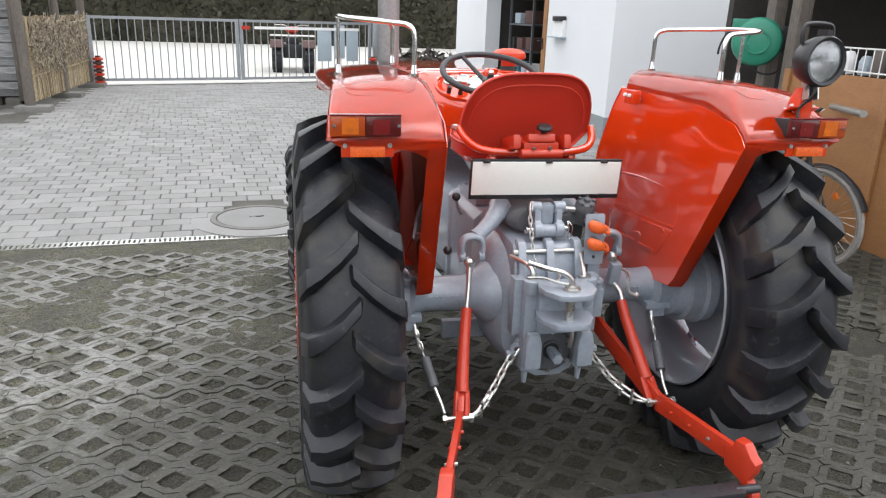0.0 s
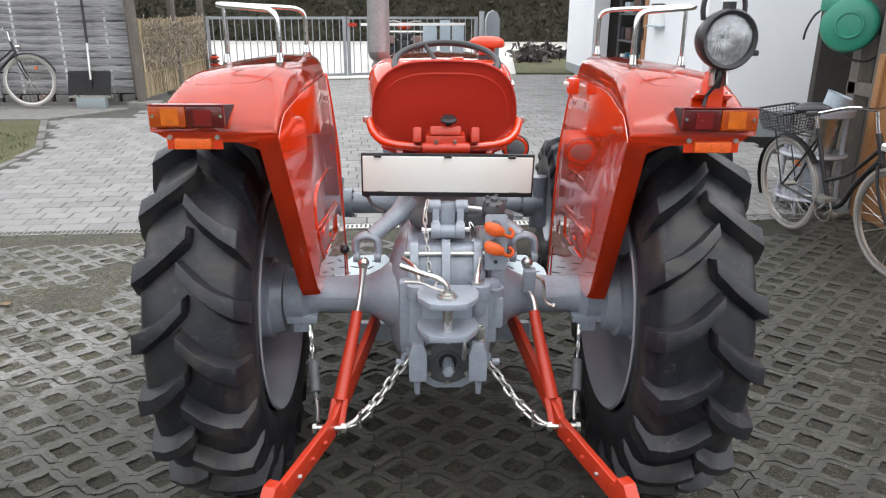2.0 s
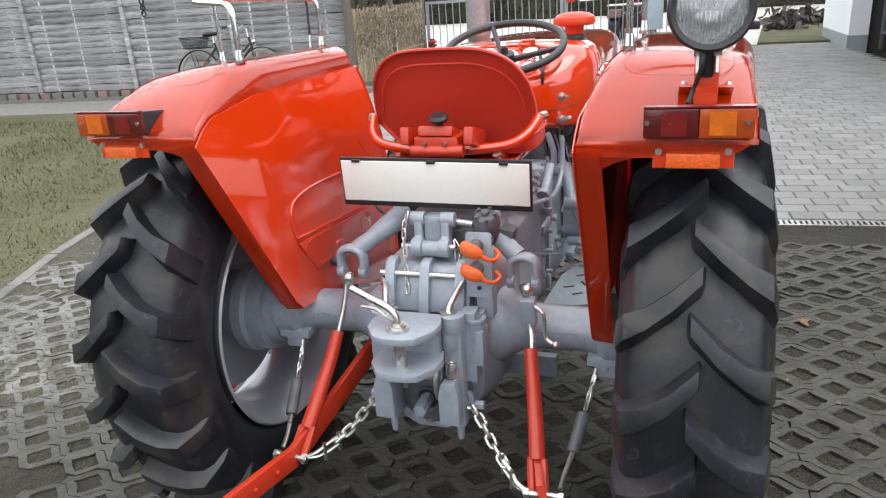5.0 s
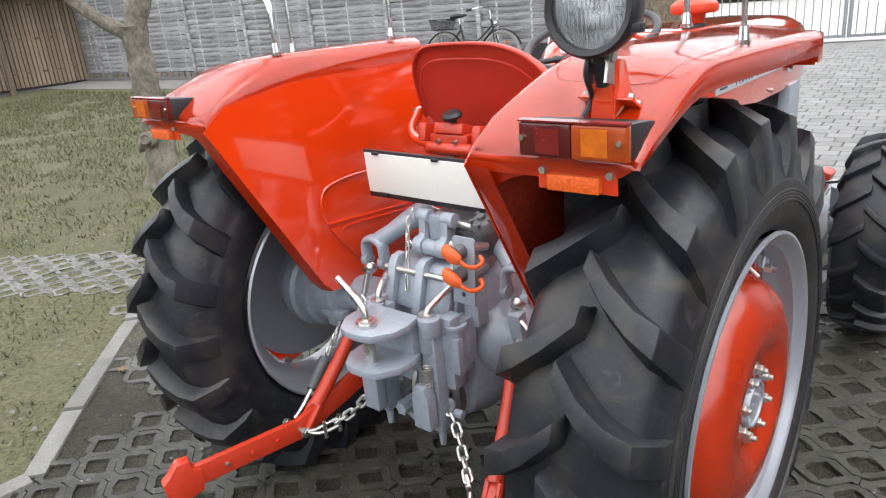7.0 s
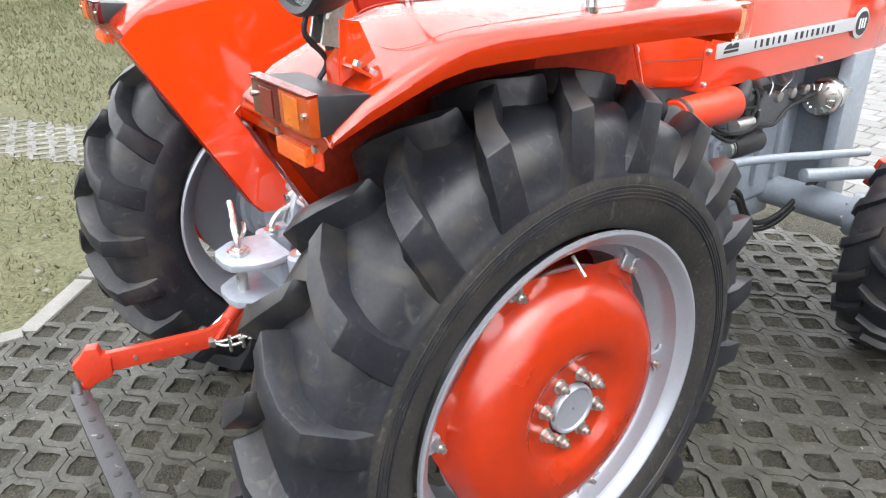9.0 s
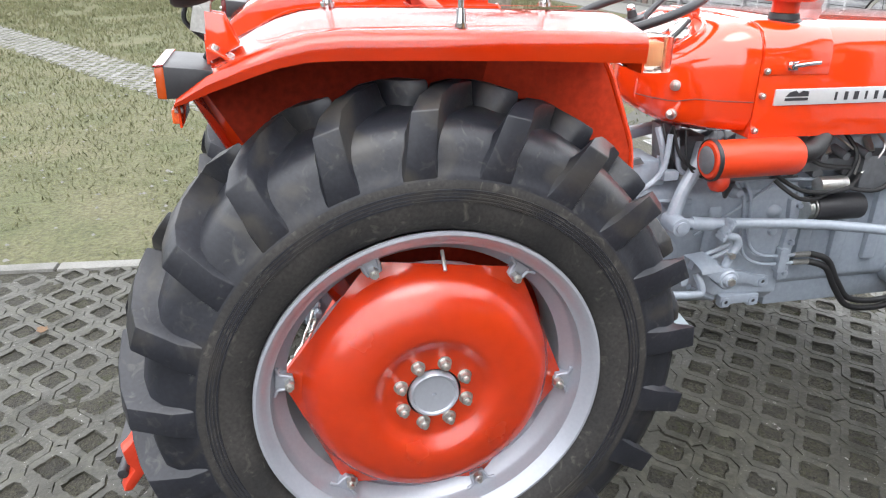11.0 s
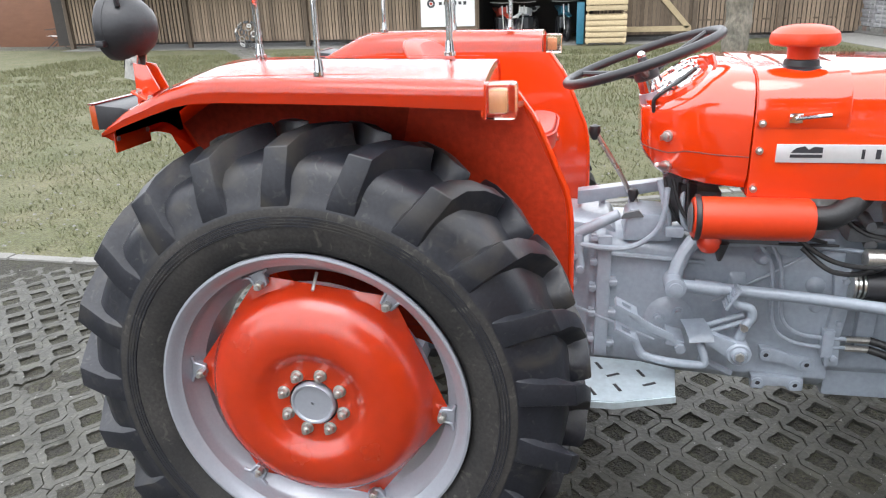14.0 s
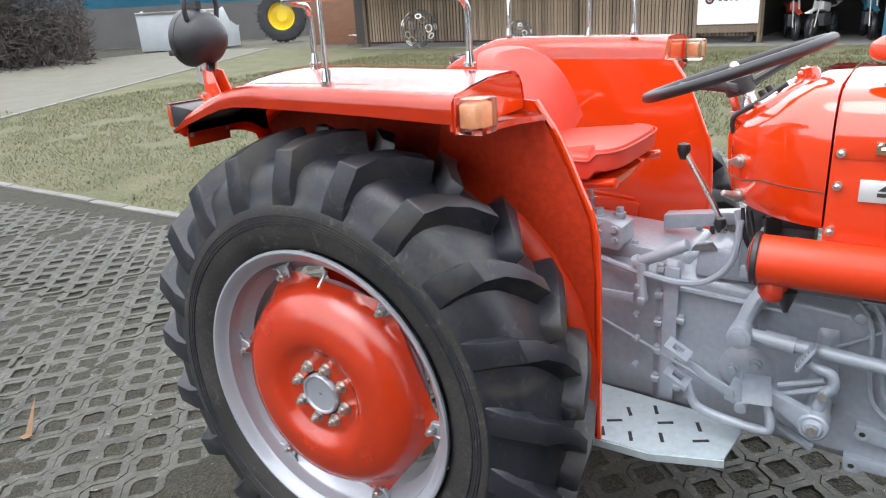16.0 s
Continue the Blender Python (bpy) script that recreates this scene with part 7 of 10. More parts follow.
lathe(bm, [(0.0, 0.012), (0.040, 0.010), (0.062, 0.004), (0.085, -0.012), (0.11, -0.03)], Matrix.Translation((0.172, 0.885, 0.535)) @ pose(0, 0, 0, 0, 90, 0), 28)
part("side_boss", bm, GREY, drive)
for y, z in ((0.852, 0.54), (0.905, 0.562), (0.90, 0.49)):
    bm = bm_new()
    lathe(bm, [(0.0, 0.022), (0.010, 0.022), (0.0105, 0.010), (0.0155, 0.009), (0.017, 0.0)], Matrix.Translation((0.178, y, z)) @ pose(0, 0, 0, 0, 90, 0), 12)
    part("boss_bolt", bm, GREY, drive)
for y, z, r in ((1.268, 0.672, 0.030), (1.274, 0.605, 0.020), (1.12, 0.745, 0.020)):
    bm = bm_new()
    lathe(bm, [(0.0, 0.020), (r * 0.6, 0.016), (r * 0.9, 0.006), (r * 1.2, -0.015)], Matrix.Translation((0.192, y, z)) @ pose(0, 0, 0, 0, 90, 0), 20)
    part("side_boss", bm, GREY, drive)
bm = bm_new()
prism(bm, [(1.300, 0.72), (1.345, 0.735), (1.352, 0.60), (1.345, 0.53), (1.350, 0.435), (1.312, 0.43), (1.305, 0.55), (1.312, 0.62)], Matrix.Translation((0.19, 0, 0)) @ YZ, 0.034)
part("bell_flange", bm, GREY, drive, "", 0.007)
for z in (0.46, 0.57, 0.645, 0.70):
    bm = bm_new()
    cyl(bm, (0.222, 1.332, z), (0.236, 1.332, z), 0.0105, seg=6)
    part("case_bolt", bm, GREY, drive, "", 0.002)
for y, z in ((0.60, 0.735), (0.60, 0.655), (0.60, 0.58), (0.60, 0.50)):
    bm = bm_new()
    cyl(bm, (0.190, y, z), (0.216, y, z), 0.009, seg=6)
    part("flange_bolt", bm, GREY, drive, "", 0.0015)
bm = bm_new()
prism(bm, [(1.14, 0.80), (1.20, 0.78), (1.30, 0.80), (1.30, 0.77), (1.2, 0.745), (1.12, 0.76)], Matrix.Translation((0.155, 0, 0)) @ YZ, 0.03)
part("side_rib", bm, GREY, drive, "", 0.008)
bm = bm_new()
loft(bm, [[Vector((0.182, y, z)) for y, z in ((1.035, 0.70), (1.085, 0.70), (1.10, 0.50), (1.02, 0.48))], [Vector((0.197, y, z)) for y, z in ((1.052, 0.66), (1.068, 0.66), (1.072, 0.52), (1.045, 0.52))]])
part("side_swelling", bm, GREY, drive, "", 0.006)
bm = bm_new()
prism(bm, [(0.40, 0.775), (0.70, 0.775), (0.72, 0.79), (0.70, 0.812), (0.42, 0.832), (0.39, 0.80)], Matrix.Translation((-0.125, 0, 0)) @ YZ, 0.255)
part("top_cover", bm, GREY, drive, "", 0.01)
for k, (x, y) in enumerate(((0.115, 0.44), (0.115, 0.56), (0.115, 0.68), (-0.10, 0.44), (-0.10, 0.68))):
    bm = bm_new()
    z = 0.83 - 0.07 * (y - 0.42)
    cyl(bm, (x, y, z - 0.01), (x, y, z + 0.012), 0.010, seg=6)
    cyl(bm, (x, y, z - 0.01), (x, y, z + 0.003), 0.014, seg=14)
    part("cover_bolt", bm, GREY, drive, "", 0.001)
bm = bm_new()
prism(bm, [(0.735, 0.775), (0.875, 0.775), (0.868, 0.842), (0.845, 0.858), (0.765, 0.862), (0.742, 0.845)], Matrix.Translation((0.02, 0, 0)) @ YZ, 0.15)
part("shift_housing", bm, GREY, drive, "square grey gear shift housing", 0.012)
for x, y in ((0.035, 0.76), (0.155, 0.76), (0.155, 0.85)):
    bm = bm_new()
    cyl(bm, (x, y, 0.845), (x, y, 0.868), 0.0085, seg=6)
    part("housing_bolt", bm, GREY, drive, "", 0.001)
bm = bm_new()
prism(bm, [(0.725, 0.845), (0.79, 0.853), (0.775, 0.872), (0.735, 0.862)], Matrix.Translation((0.165, 0, 0)) @ YZ, 0.012)
part("inspection_lip", bm, GREY_DARK, drive)

# rear casting with axle tubes
bm = bm_new()
rings = []
for y, w, z0, z1 in ((-0.135, 0.10, 0.36, 0.66), (-0.12, 0.15, 0.345, 0.70), (-0.05, 0.185, 0.335, 0.76), (0.05, 0.195, 0.335, 0.79), (0.2, 0.185, 0.345, 0.79), (0.32, 0.155, 0.36, 0.79)):
    cz = (z0 + z1) / 2
    rings.append([Vector((w * math.copysign(abs(math.cos(a)) ** 0.55, math.cos(a)), y, cz + (z1 - z0) / 2 * math.copysign(abs(math.sin(a)) ** 0.6, math.sin(a)))) for a in (2 * math.pi * k / 32 for k in range(32))])
loft(bm, rings)
part("rear_case", bm, GREY, drive)
for s in (-1, 1):
    bm = bm_new()
    lathe(bm, [(0.115, 0.14), (0.11, 0.19), (0.085, 0.22), (0.066, 0.26), (0.062, 0.40), (0.066, 0.45), (0.09, 0.47), (0.09, 0.53)], Matrix.Translation((0, 0.0, 0.577)) @ pose(0, 0, 0, 0, 90 * s, 0), 32)
    part("axle_tube", bm, GREY, drive, "cast axle tube")
    for k in range(6):
        bm = bm_new()
        box(bm, (s * (0.30 + 0.018 * k), -0.0635, 0.585), (0.009, 0.004, 0.013))
        part("cast_mark", bm, GREY, drive)
    bm = bm_new()
    box(bm, (s * 0.475, -0.01, 0.515), (0.10, 0.13, 0.025))
    box(bm, (s * 0.475, -0.055, 0.50), (0.06, 0.03, 0.06))
    cyl(bm, (s * 0.475, -0.06, 0.66), (s * 0.475, -0.06, 0.49), 0.014, seg=10)
    cyl(bm, (s * 0.475, 0.06, 0.66), (s * 0.475, 0.06, 0.47), 0.010, seg=10)
    part("axle_clamp", bm, GREY, drive, "", 0.006)

# lift cover, sloping rear face with ribs
bm = bm_new()
prism(bm, [(-0.13, 0.655), (-0.155, 0.665), (-0.126, 0.765), (-0.10, 0.790), (0.30, 0.800), (0.33, 0.77), (0.33, 0.70), (-0.05, 0.66)], Matrix.Translation((-0.125, 0, 0)) @ YZ, 0.25)
part("lift_cover", bm, GREY, drive, "", 0.012)
bm = bm_new()
loft(bm, [[Vector((w * math.cos(a), y, 0.845 + 0.055 * math.sin(a))) for a in (2 * math.pi * k / 20 for k in range(20))] for y, w in ((-0.02, 0.085), (0.0, 0.12), (0.16, 0.13), (0.20, 0.09))])
part("spring_housing", bm, GREY_DARK, drive, "dark spring housing behind the rocker", 0.006)
for x in (-0.10, 0.0, 0.10):
    bm = bm_new()
    prism(bm, [(-0.158, 0.655), (-0.178, 0.665), (-0.142, 0.785), (-0.128, 0.802), (-0.098, 0.806), (-0.09, 0.79), (-0.12, 0.76)], Matrix.Translation((x - 0.014, 0, 0)) @ YZ, 0.028)
    part("cover_rib", bm, GREY, drive, "", 0.004)
bm = bm_new()
cyl(bm, (-0.13, -0.135, 0.768), (0.135, -0.135, 0.768), 0.0085, seg=12)
part("cross_rod", bm, STEEL, drive, "bright cross rod")
valve_ = group_part("hydraulic_valve", "grey hydraulic valve block beside the seat")
bm = bm_new()
prism(bm, [(0.405, 0.828), (0.535, 0.818), (0.548, 0.835), (0.545, 0.885), (0.50, 0.902), (0.44, 0.905), (0.405, 0.89)], Matrix.Translation((0.085, 0, 0)) @ YZ, 0.095)
part("block", bm, GREY, valve_, "", 0.005)
for y, z, r in ((0.432, 0.848, 0.0095), (0.432, 0.882, 0.0095), (0.478, 0.842, 0.008), (0.478, 0.866, 0.008), (0.478, 0.890, 0.007), (0.524, 0.846, 0.0095), (0.524, 0.876, 0.011)):
    bm = bm_new()
    lathe(bm, [(0.0, 0.010), (r * 0.5, 0.010), (r * 0.55, 0.006), (r * 0.9, 0.007), (r, 0.004), (r * 1.15, 0.0)], Matrix.Translation((0.180, y, z)) @ pose(0, 0, 0, 0, 90, 0), 14)
    part("plug", bm, GREY, valve_)
for x, y, h in ((0.110, 0.428, 0.032), (0.150, 0.470, 0.022), (0.115, 0.515, 0.018)):
    bm = bm_new()
    cyl(bm, (x, y, 0.893), (x, y, 0.905 + h), 0.0125, 0.011, seg=6)
    cyl(bm, (x, y, 0.893), (x, y, 0.908), 0.017, seg=16)
    part("cap_nut", bm, GREY, valve_, "", 0.0015)
bm = bm_new()
tube(bm, [(0.110, 0.428, 0.93), (0.110, 0.425, 0.965), (0.115, 0.40, 0.985), (0.118, 0.36, 0.975), (0.12, 0.33, 0.95)], 0.0075, 10)
part("feed_pipe", bm, ZINC, valve_, "bright bent feed pipe")
bm = bm_new()
cyl(bm, (0.19, 0.60, 0.80), (0.19, 0.72, 0.865), 0.016, seg=14)
cyl(bm, (0.185, 0.585, 0.79), (0.185, 0.60, 0.80), 0.022, seg=14)
tube(bm, [(0.19, 0.605, 0.80), (0.20, 0.61, 0.74), (0.205, 0.615, 0.70)], [0.02, 0.013, 0.016], 8)
cyl(bm, (0.19, 0.615, 0.70), (0.23, 0.615, 0.70), 0.012)
box(bm, (0.205, 0.53, 0.70), (0.012, 0.12, 0.026))
part("lever_link", bm, GREY, valve_, "", 0.003)
bm = bm_new()
prism(bm, [(0.60, 0.83), (0.98, 0.905), (0.98, 0.93), (0.60, 0.875)], Matrix.Translation((-0.06, 0, 0)) @ YZ, 0.05)
part("tunnel_bar", bm, GREY, drive, "", 0.004)

# pipes along the side
for pts, r in (([(0.16, 0.42, 0.80), (0.20, 0.60, 0.775), (0.205, 0.72, 0.765), (0.21, 0.79, 0.79), (0.215, 0.835, 0.85), (0.21, 0.845, 0.95)], 0.0085),
               ([(0.19, 1.13, 0.80), (0.20, 1.17, 0.72), (0.205, 1.18, 0.60), (0.21, 1.20, 0.55), (0.22, 1.25, 0.525), (0.22, 1.36, 0.52)], 0.006),
               ([(0.19, 1.105, 0.79), (0.20, 1.145, 0.72), (0.205, 1.155, 0.60), (0.21, 1.175, 0.53), (0.22, 1.24, 0.497), (0.22, 1.36, 0.492)], 0.006),
               ([(0.17, 0.35, 0.66), (0.19, 0.70, 0.53), (0.20, 0.84, 0.475)], 0.005),
               ([(0.18, 1.0, 0.60), (0.20, 1.2, 0.74), (0.20, 1.27, 0.81)], 0.0045),
               ([(0.16, 0.83, 0.96), (0.18, 0.85, 0.88), (0.17, 0.86, 0.80)], 0.012),
               ([(0.15, 0.90, 0.96), (0.19, 0.89, 0.88), (0.19, 0.92, 0.82), (0.19, 1.05, 0.80), (0.18, 1.3, 0.80)], 0.008)):
    bm = bm_new()
    tube(bm, pts, r, 8)
    part("oil_pipe", bm, GREY, drive, "grey painted oil pipe")
bm = bm_new()
box(bm, (0.222, 1.31, 0.508), (0.03, 0.03, 0.085))
part("pipe_clamp", bm, GREY, drive, "", 0.004)
for k in (0, 1):
    bm = bm_new()
    z = 0.52 - 0.028 * k
    cyl(bm, (0.22, 1.36, z), (0.222, 1.42, z), 0.0095, seg=8)
    part("hose_fitting", bm, STEEL, drive)
    bm = bm_new()
    tube(bm, [(0.222, 1.42, z), (0.24, 1.48, z - 0.02), (0.25, 1.53, z - 0.10), (0.26, 1.60, z - 0.17), (0.28, 1.75, z - 0.16), (0.32, 1.9, z - 0.02)], 0.011, 10)
    part("hose", bm, HOSE, drive, "black hydraulic hose")
# starter, alternator and engine clutter
bm = bm_new()
cyl(bm, (0.235, 1.37, 0.692), (0.235, 1.55, 0.690), 0.043, seg=24)
part("starter", bm, BLACK, drive, "black starter motor", 0.005)
bm = bm_new()
for k in range(3):
    cyl(bm, (0.235, 1.34 + 0.012 * k, 0.692), (0.235, 1.348 + 0.012 * k, 0.692), 0.038 - 0.003 * (k % 2), seg=20)
part("starter_neck", bm, ZINC, drive)
bm = bm_new()
cyl(bm, (0.25, 1.36, 0.775), (0.25, 1.46, 0.775), 0.026, seg=18)
part("solenoid", bm, STEEL, drive, "", 0.003)
for k in range(3):
    bm = bm_new()
    cyl(bm, (0.225, 1.62 + 0.09 * k, 0.84), (0.26, 1.62 + 0.09 * k, 0.84), 0.02, seg=12)
    part("pump_outlet", bm, STEEL, drive, "", 0.003)
bm = bm_new()
AM = Matrix.Translation((0.27, 1.93, 0.80)) @ pose(0, 0, 0, 90, 0, 8)
lathe(bm, [(0.0, 0.085), (0.03, 0.085), (0.058, 0.075), (0.066, 0.06), (0.066, 0.02), (0.069, 0.018), (0.069, 0.0), (0.066, -0.002), (0.066, -0.04), (0.055, -0.06), (0.0, -0.065)], AM, 28)
for k in range(12):
    a = k * math.pi / 6
    cyl(bm, AM @ Vector((0.058 * math.cos(a), 0.058 * math.sin(a), 0.074)), AM @ Vector((0.035 * math.cos(a), 0.035 * math.sin(a), 0.09)), 0.004, seg=6)
box(bm, AM @ Vector((0.07, 0.03, 0.0)), (0.03, 0.03, 0.02))
part("alternator", bm, ZINC, drive, "cast aluminium alternator")
bm = bm_new()
for pts in ([(0.26, 1.18, 0.83), (0.28, 1.26, 0.78), (0.29, 1.34, 0.765), (0.28, 1.45, 0.77), (0.24, 1.52, 0.80)], [(0.25, 1.2, 0.80), (0.29, 1.27, 0.75), (0.27, 1.37, 0.745), (0.25, 1.46, 0.79), (0.25, 1.48, 0.87), (0.2, 1.46, 0.93)], [(0.28, 1.45, 0.77), (0.29, 1.55, 0.76), (0.28, 1.65, 0.80), (0.27, 1.88, 0.83)], [(0.2, 1.3, 0.88), (0.24, 1.36, 0.84), (0.26, 1.46, 0.83)]):
    tube(bm, pts, 0.007, 8)
part("cable_loom", bm, HOSE, drive, "black cable loom")
bm = bm_new()
for k in range(3):
    tube(bm, [(0.17, 1.42 + 0.16 * k, 0.93), (0.23, 1.45 + 0.14 * k, 0.90), (0.24, 1.5 + 0.08 * k, 0.86), (0.24, 1.5 + 0.02 * k, 0.80)], 0.0035, 6)
for k in range(3):
    cyl(bm, (0.20, 1.42 + 0.16 * k, 0.86), (0.165, 1.42 + 0.16 * k, 0.90), 0.012, seg=8)
part("fuel_lines", bm, STEEL, drive)
bm = bm_new()
box(bm, (0.20, 1.62, 0.80), (0.09, 0.20, 0.12))
part("injection_pump", bm, GREY_DARK, drive, "", 0.015)
bm = bm_new()
box(bm, (0.30, 2.06, 0.62), (0.05, 0.16, 0.68))
box(bm, (-0.30, 2.06, 0.62), (0.05, 0.16, 0.68))
box(bm, (0.0, 2.10, 0.62), (0.56, 0.06, 0.62))
part("front_frame", bm, GREY, drive, "grey front frame upright", 0.008)
bm = bm_new()
box(bm, (0.46, 2.12, 0.50), (0.05, 0.10, 0.12), (0, 20, 0))
part("steering_arm", bm, RED_SOFT, drive, "red steering arm", 0.01)

# brackets, cables and pipes below the cowl
for name_, c_, d_, t_, mat_ in (("cowl_bracket", (0.12, 0.875, 0.90), (0.05, 0.05, 0.14), (8, 0, 0), GREY_DARK), ("cowl_bracket", (0.10, 0.95, 0.865), (0.10, 0.10, 0.12), (0, 0, 0), GREY_DARK), ("relay_box", (0.155, 0.905, 0.925), (0.035, 0.045, 0.05), (0, 0, 10), BLACK), ("pipe_bracket", (0.185, 0.875, 0.815), (0.03, 0.05, 0.03), (0, 0, 0), GREY)):
    bm = bm_new()
    box(bm, c_, d_, t_)
    part(name_, bm, mat_, drive, "", 0.005)
for pts_, r_, mat_ in (([(0.17, 0.84, 0.97), (0.19, 0.855, 0.90), (0.175, 0.89, 0.84), (0.15, 0.93, 0.80)], 0.005, HOSE), ([(0.19, 0.86, 0.97), (0.205, 0.89, 0.88), (0.215, 0.95, 0.835), (0.23, 1.05, 0.825), (0.24, 1.18, 0.83), (0.25, 1.26, 0.815)], 0.0055, HOSE),
                       ([(0.20, 0.90, 0.96), (0.215, 0.91, 0.87), (0.22, 0.96, 0.815), (0.22, 1.10, 0.80), (0.225, 1.30, 0.80)], 0.004, HOSE), ([(0.205, 0.93, 0.835), (0.21, 1.05, 0.815), (0.215, 1.16, 0.815)], 0.009, GREY), ([(0.20, 1.02, 0.785), (0.205, 1.10, 0.79), (0.21, 1.24, 0.79), (0.215, 1.40, 0.78)], 0.006, GREY)):
    bm = bm_new()
    tube(bm, pts_, r_, 8)
    part("cable" if mat_ is HOSE else "side_pipe", bm, mat_, drive)
bm = bm_new()
lathe(bm, [(0.0, -0.055), (0.006, -0.05), (0.016, -0.02), (0.022, 0.0), (0.0, 0.004)], Matrix.Translation((0.335, 0.975, 0.838)), 12)
part("dust_valve", bm, BLACK, cleaner, "black rubber dust valve")
bm = bm_new()
box(bm, (0.315, 1.04, 0.842), (0.02, 0.16, 0.02))
part("cleaner_bracket", bm, GREY_DARK, cleaner, "", 0.003)
for y_ in (1.36, 1.44, 1.52):
    bm = bm_new()
    cyl(bm, (0.19, y_, 0.875), (0.255, y_, 0.865), 0.016, 0.013, seg=12)
    part("injector", bm, GREY_DARK, drive)
bm = bm_new()
box(bm, (0.17, 1.45, 0.83), (0.10, 0.26, 0.045))
part("manifold", bm, GREY_DARK, drive, "", 0.012)

# ---- footplates, pedals, levers ----
for s in (1, -1):
    step = group_part("footplate", "bright galvanised footplate with punched slots")
    bm = bm_new()
    prism(bm, [(0.19, 0.48), (0.455, 0.57), (0.455, 0.72), (0.40, 0.885), (0.255, 0.90), (0.215, 0.80)], Matrix.Translation((0, 0, 0.402)), 0.006)
    prism(bm, [(0.452, 0.57), (0.458, 0.57), (0.458, 0.72), (0.403, 0.888), (0.398, 0.885), (0.452, 0.718)], Matrix.Translation((0, 0, 0.385)), 0.02)
    flip(bm, s)
    part("plate", bm, PLATE_STEEL, step)
    for x, y, a in ((0.30, 0.62, 20), (0.36, 0.60, -70), (0.41, 0.66, 15), (0.31, 0.72, -70), (0.38, 0.73, 15), (0.29, 0.80, 15), (0.35, 0.82, -70), (0.26, 0.68, 15), (0.42, 0.59, 15)):
        bm = bm_new()
        box(bm, (x, y, 0.4085), (0.009, 0.04, 0.002), (0, 0, a - 80))
        flip(bm, s)
        part("slot", bm, BLACK, step)
pedals = group_part("pedals", "grey painted brake and clutch pedals")
bm = bm_new()
lathe(bm, [(0.0, 0.16), (0.018, 0.16), (0.022, 0.155), (0.024, 0.15), (0.030, 0.15), (0.034, 0.145), (0.034, 0.09), (0.029, 0.085), (0.029, 0.0)], Matrix.Translation((0.17, 1.058, 0.50)) @ pose(0, 0, 0, 0, 90, 0), 28)
part("shaft", bm, GREY, pedals)
bm = bm_new()
lathe(bm, [(0.0, 0.006), (0.012, 0.006), (0.014, 0.0)], Matrix.Translation((0.331, 1.058, 0.50)) @ pose(0, 0, 0, 0, 90, 0), 6)
part("shaft_nut", bm, STEEL, pedals)
bm = bm_new()
prism(bm, [(1.05, 0.535), (0.975, 0.562), (0.93, 0.575), (0.92, 0.545), (0.97, 0.528), (1.04, 0.478)], Matrix.Translation((0.286, 0, 0)) @ YZ, 0.028)
cyl(bm, (0.30, 0.945, 0.572), (0.34, 0.93, 0.576), 0.012, seg=10)
part("arm", bm, GREY, pedals, "", 0.007)
bm = bm_new()
rows_ = [[Vector((x, y + 0.2 * (x - 0.295), z + 0.10 * (y - 0.90))) for y in (0.893, 0.900, 0.925, 0.950, 0.957)] for x, z in ((0.290, 0.588), (0.300, 0.595), (0.340, 0.592), (0.378, 0.578), (0.388, 0.566))]
sheet(bm, rows_, -0.008)
part("pad", bm, GREY, pedals, "curved brake pedal pad")
bm = bm_new()
tube(bm, [(0.28, 1.058, 0.52), (0.285, 1.072, 0.575), (0.285, 1.088, 0.602), (0.285, 1.080, 0.630), (0.285, 1.045, 0.640), (0.29, 1.03, 0.655)], [0.015, 0.013, 0.0125, 0.0125, 0.0115, 0.009], 10)
part("lock_arm", bm, GREY, pedals, "hooked pedal arm")
for y0, z0, y1, z1 in ((0.972, 0.566, 1.068, 0.606), (0.982, 0.545, 1.074, 0.586)):
    bm = bm_new()
    tube(bm, [(0.27, y0, z0), (0.272, y1, z1)], 0.007, 8, n=2)
    part("lock_bar", bm, GREY, pedals)
bm = bm_new()
for dx in (0.0,):
    cyl(bm, (0.272, 1.068, 0.574), (0.302, 1.068, 0.574), 0.011, seg=6)
part("arm_bolt", bm, STEEL, pedals)
tp = Matrix.Translation((0.30, 1.027, 0.668)) @ pose(0, 0, 0, 62, 0, 0)
bm = bm_new()
box(bm, tp.translation, (0.046, 0.072, 0.008), (62, 0, 0))
part("throttle_pad", bm, GREY, pedals, "small ribbed throttle pad", 0.003)
for k in range(6):
    bm = bm_new()
    box(bm, tp @ Vector((0, -0.028 + 0.0112 * k, 0.006)), (0.042, 0.005, 0.005), (62, 0, 0))
    part("pad_rib", bm, GREY, pedals)
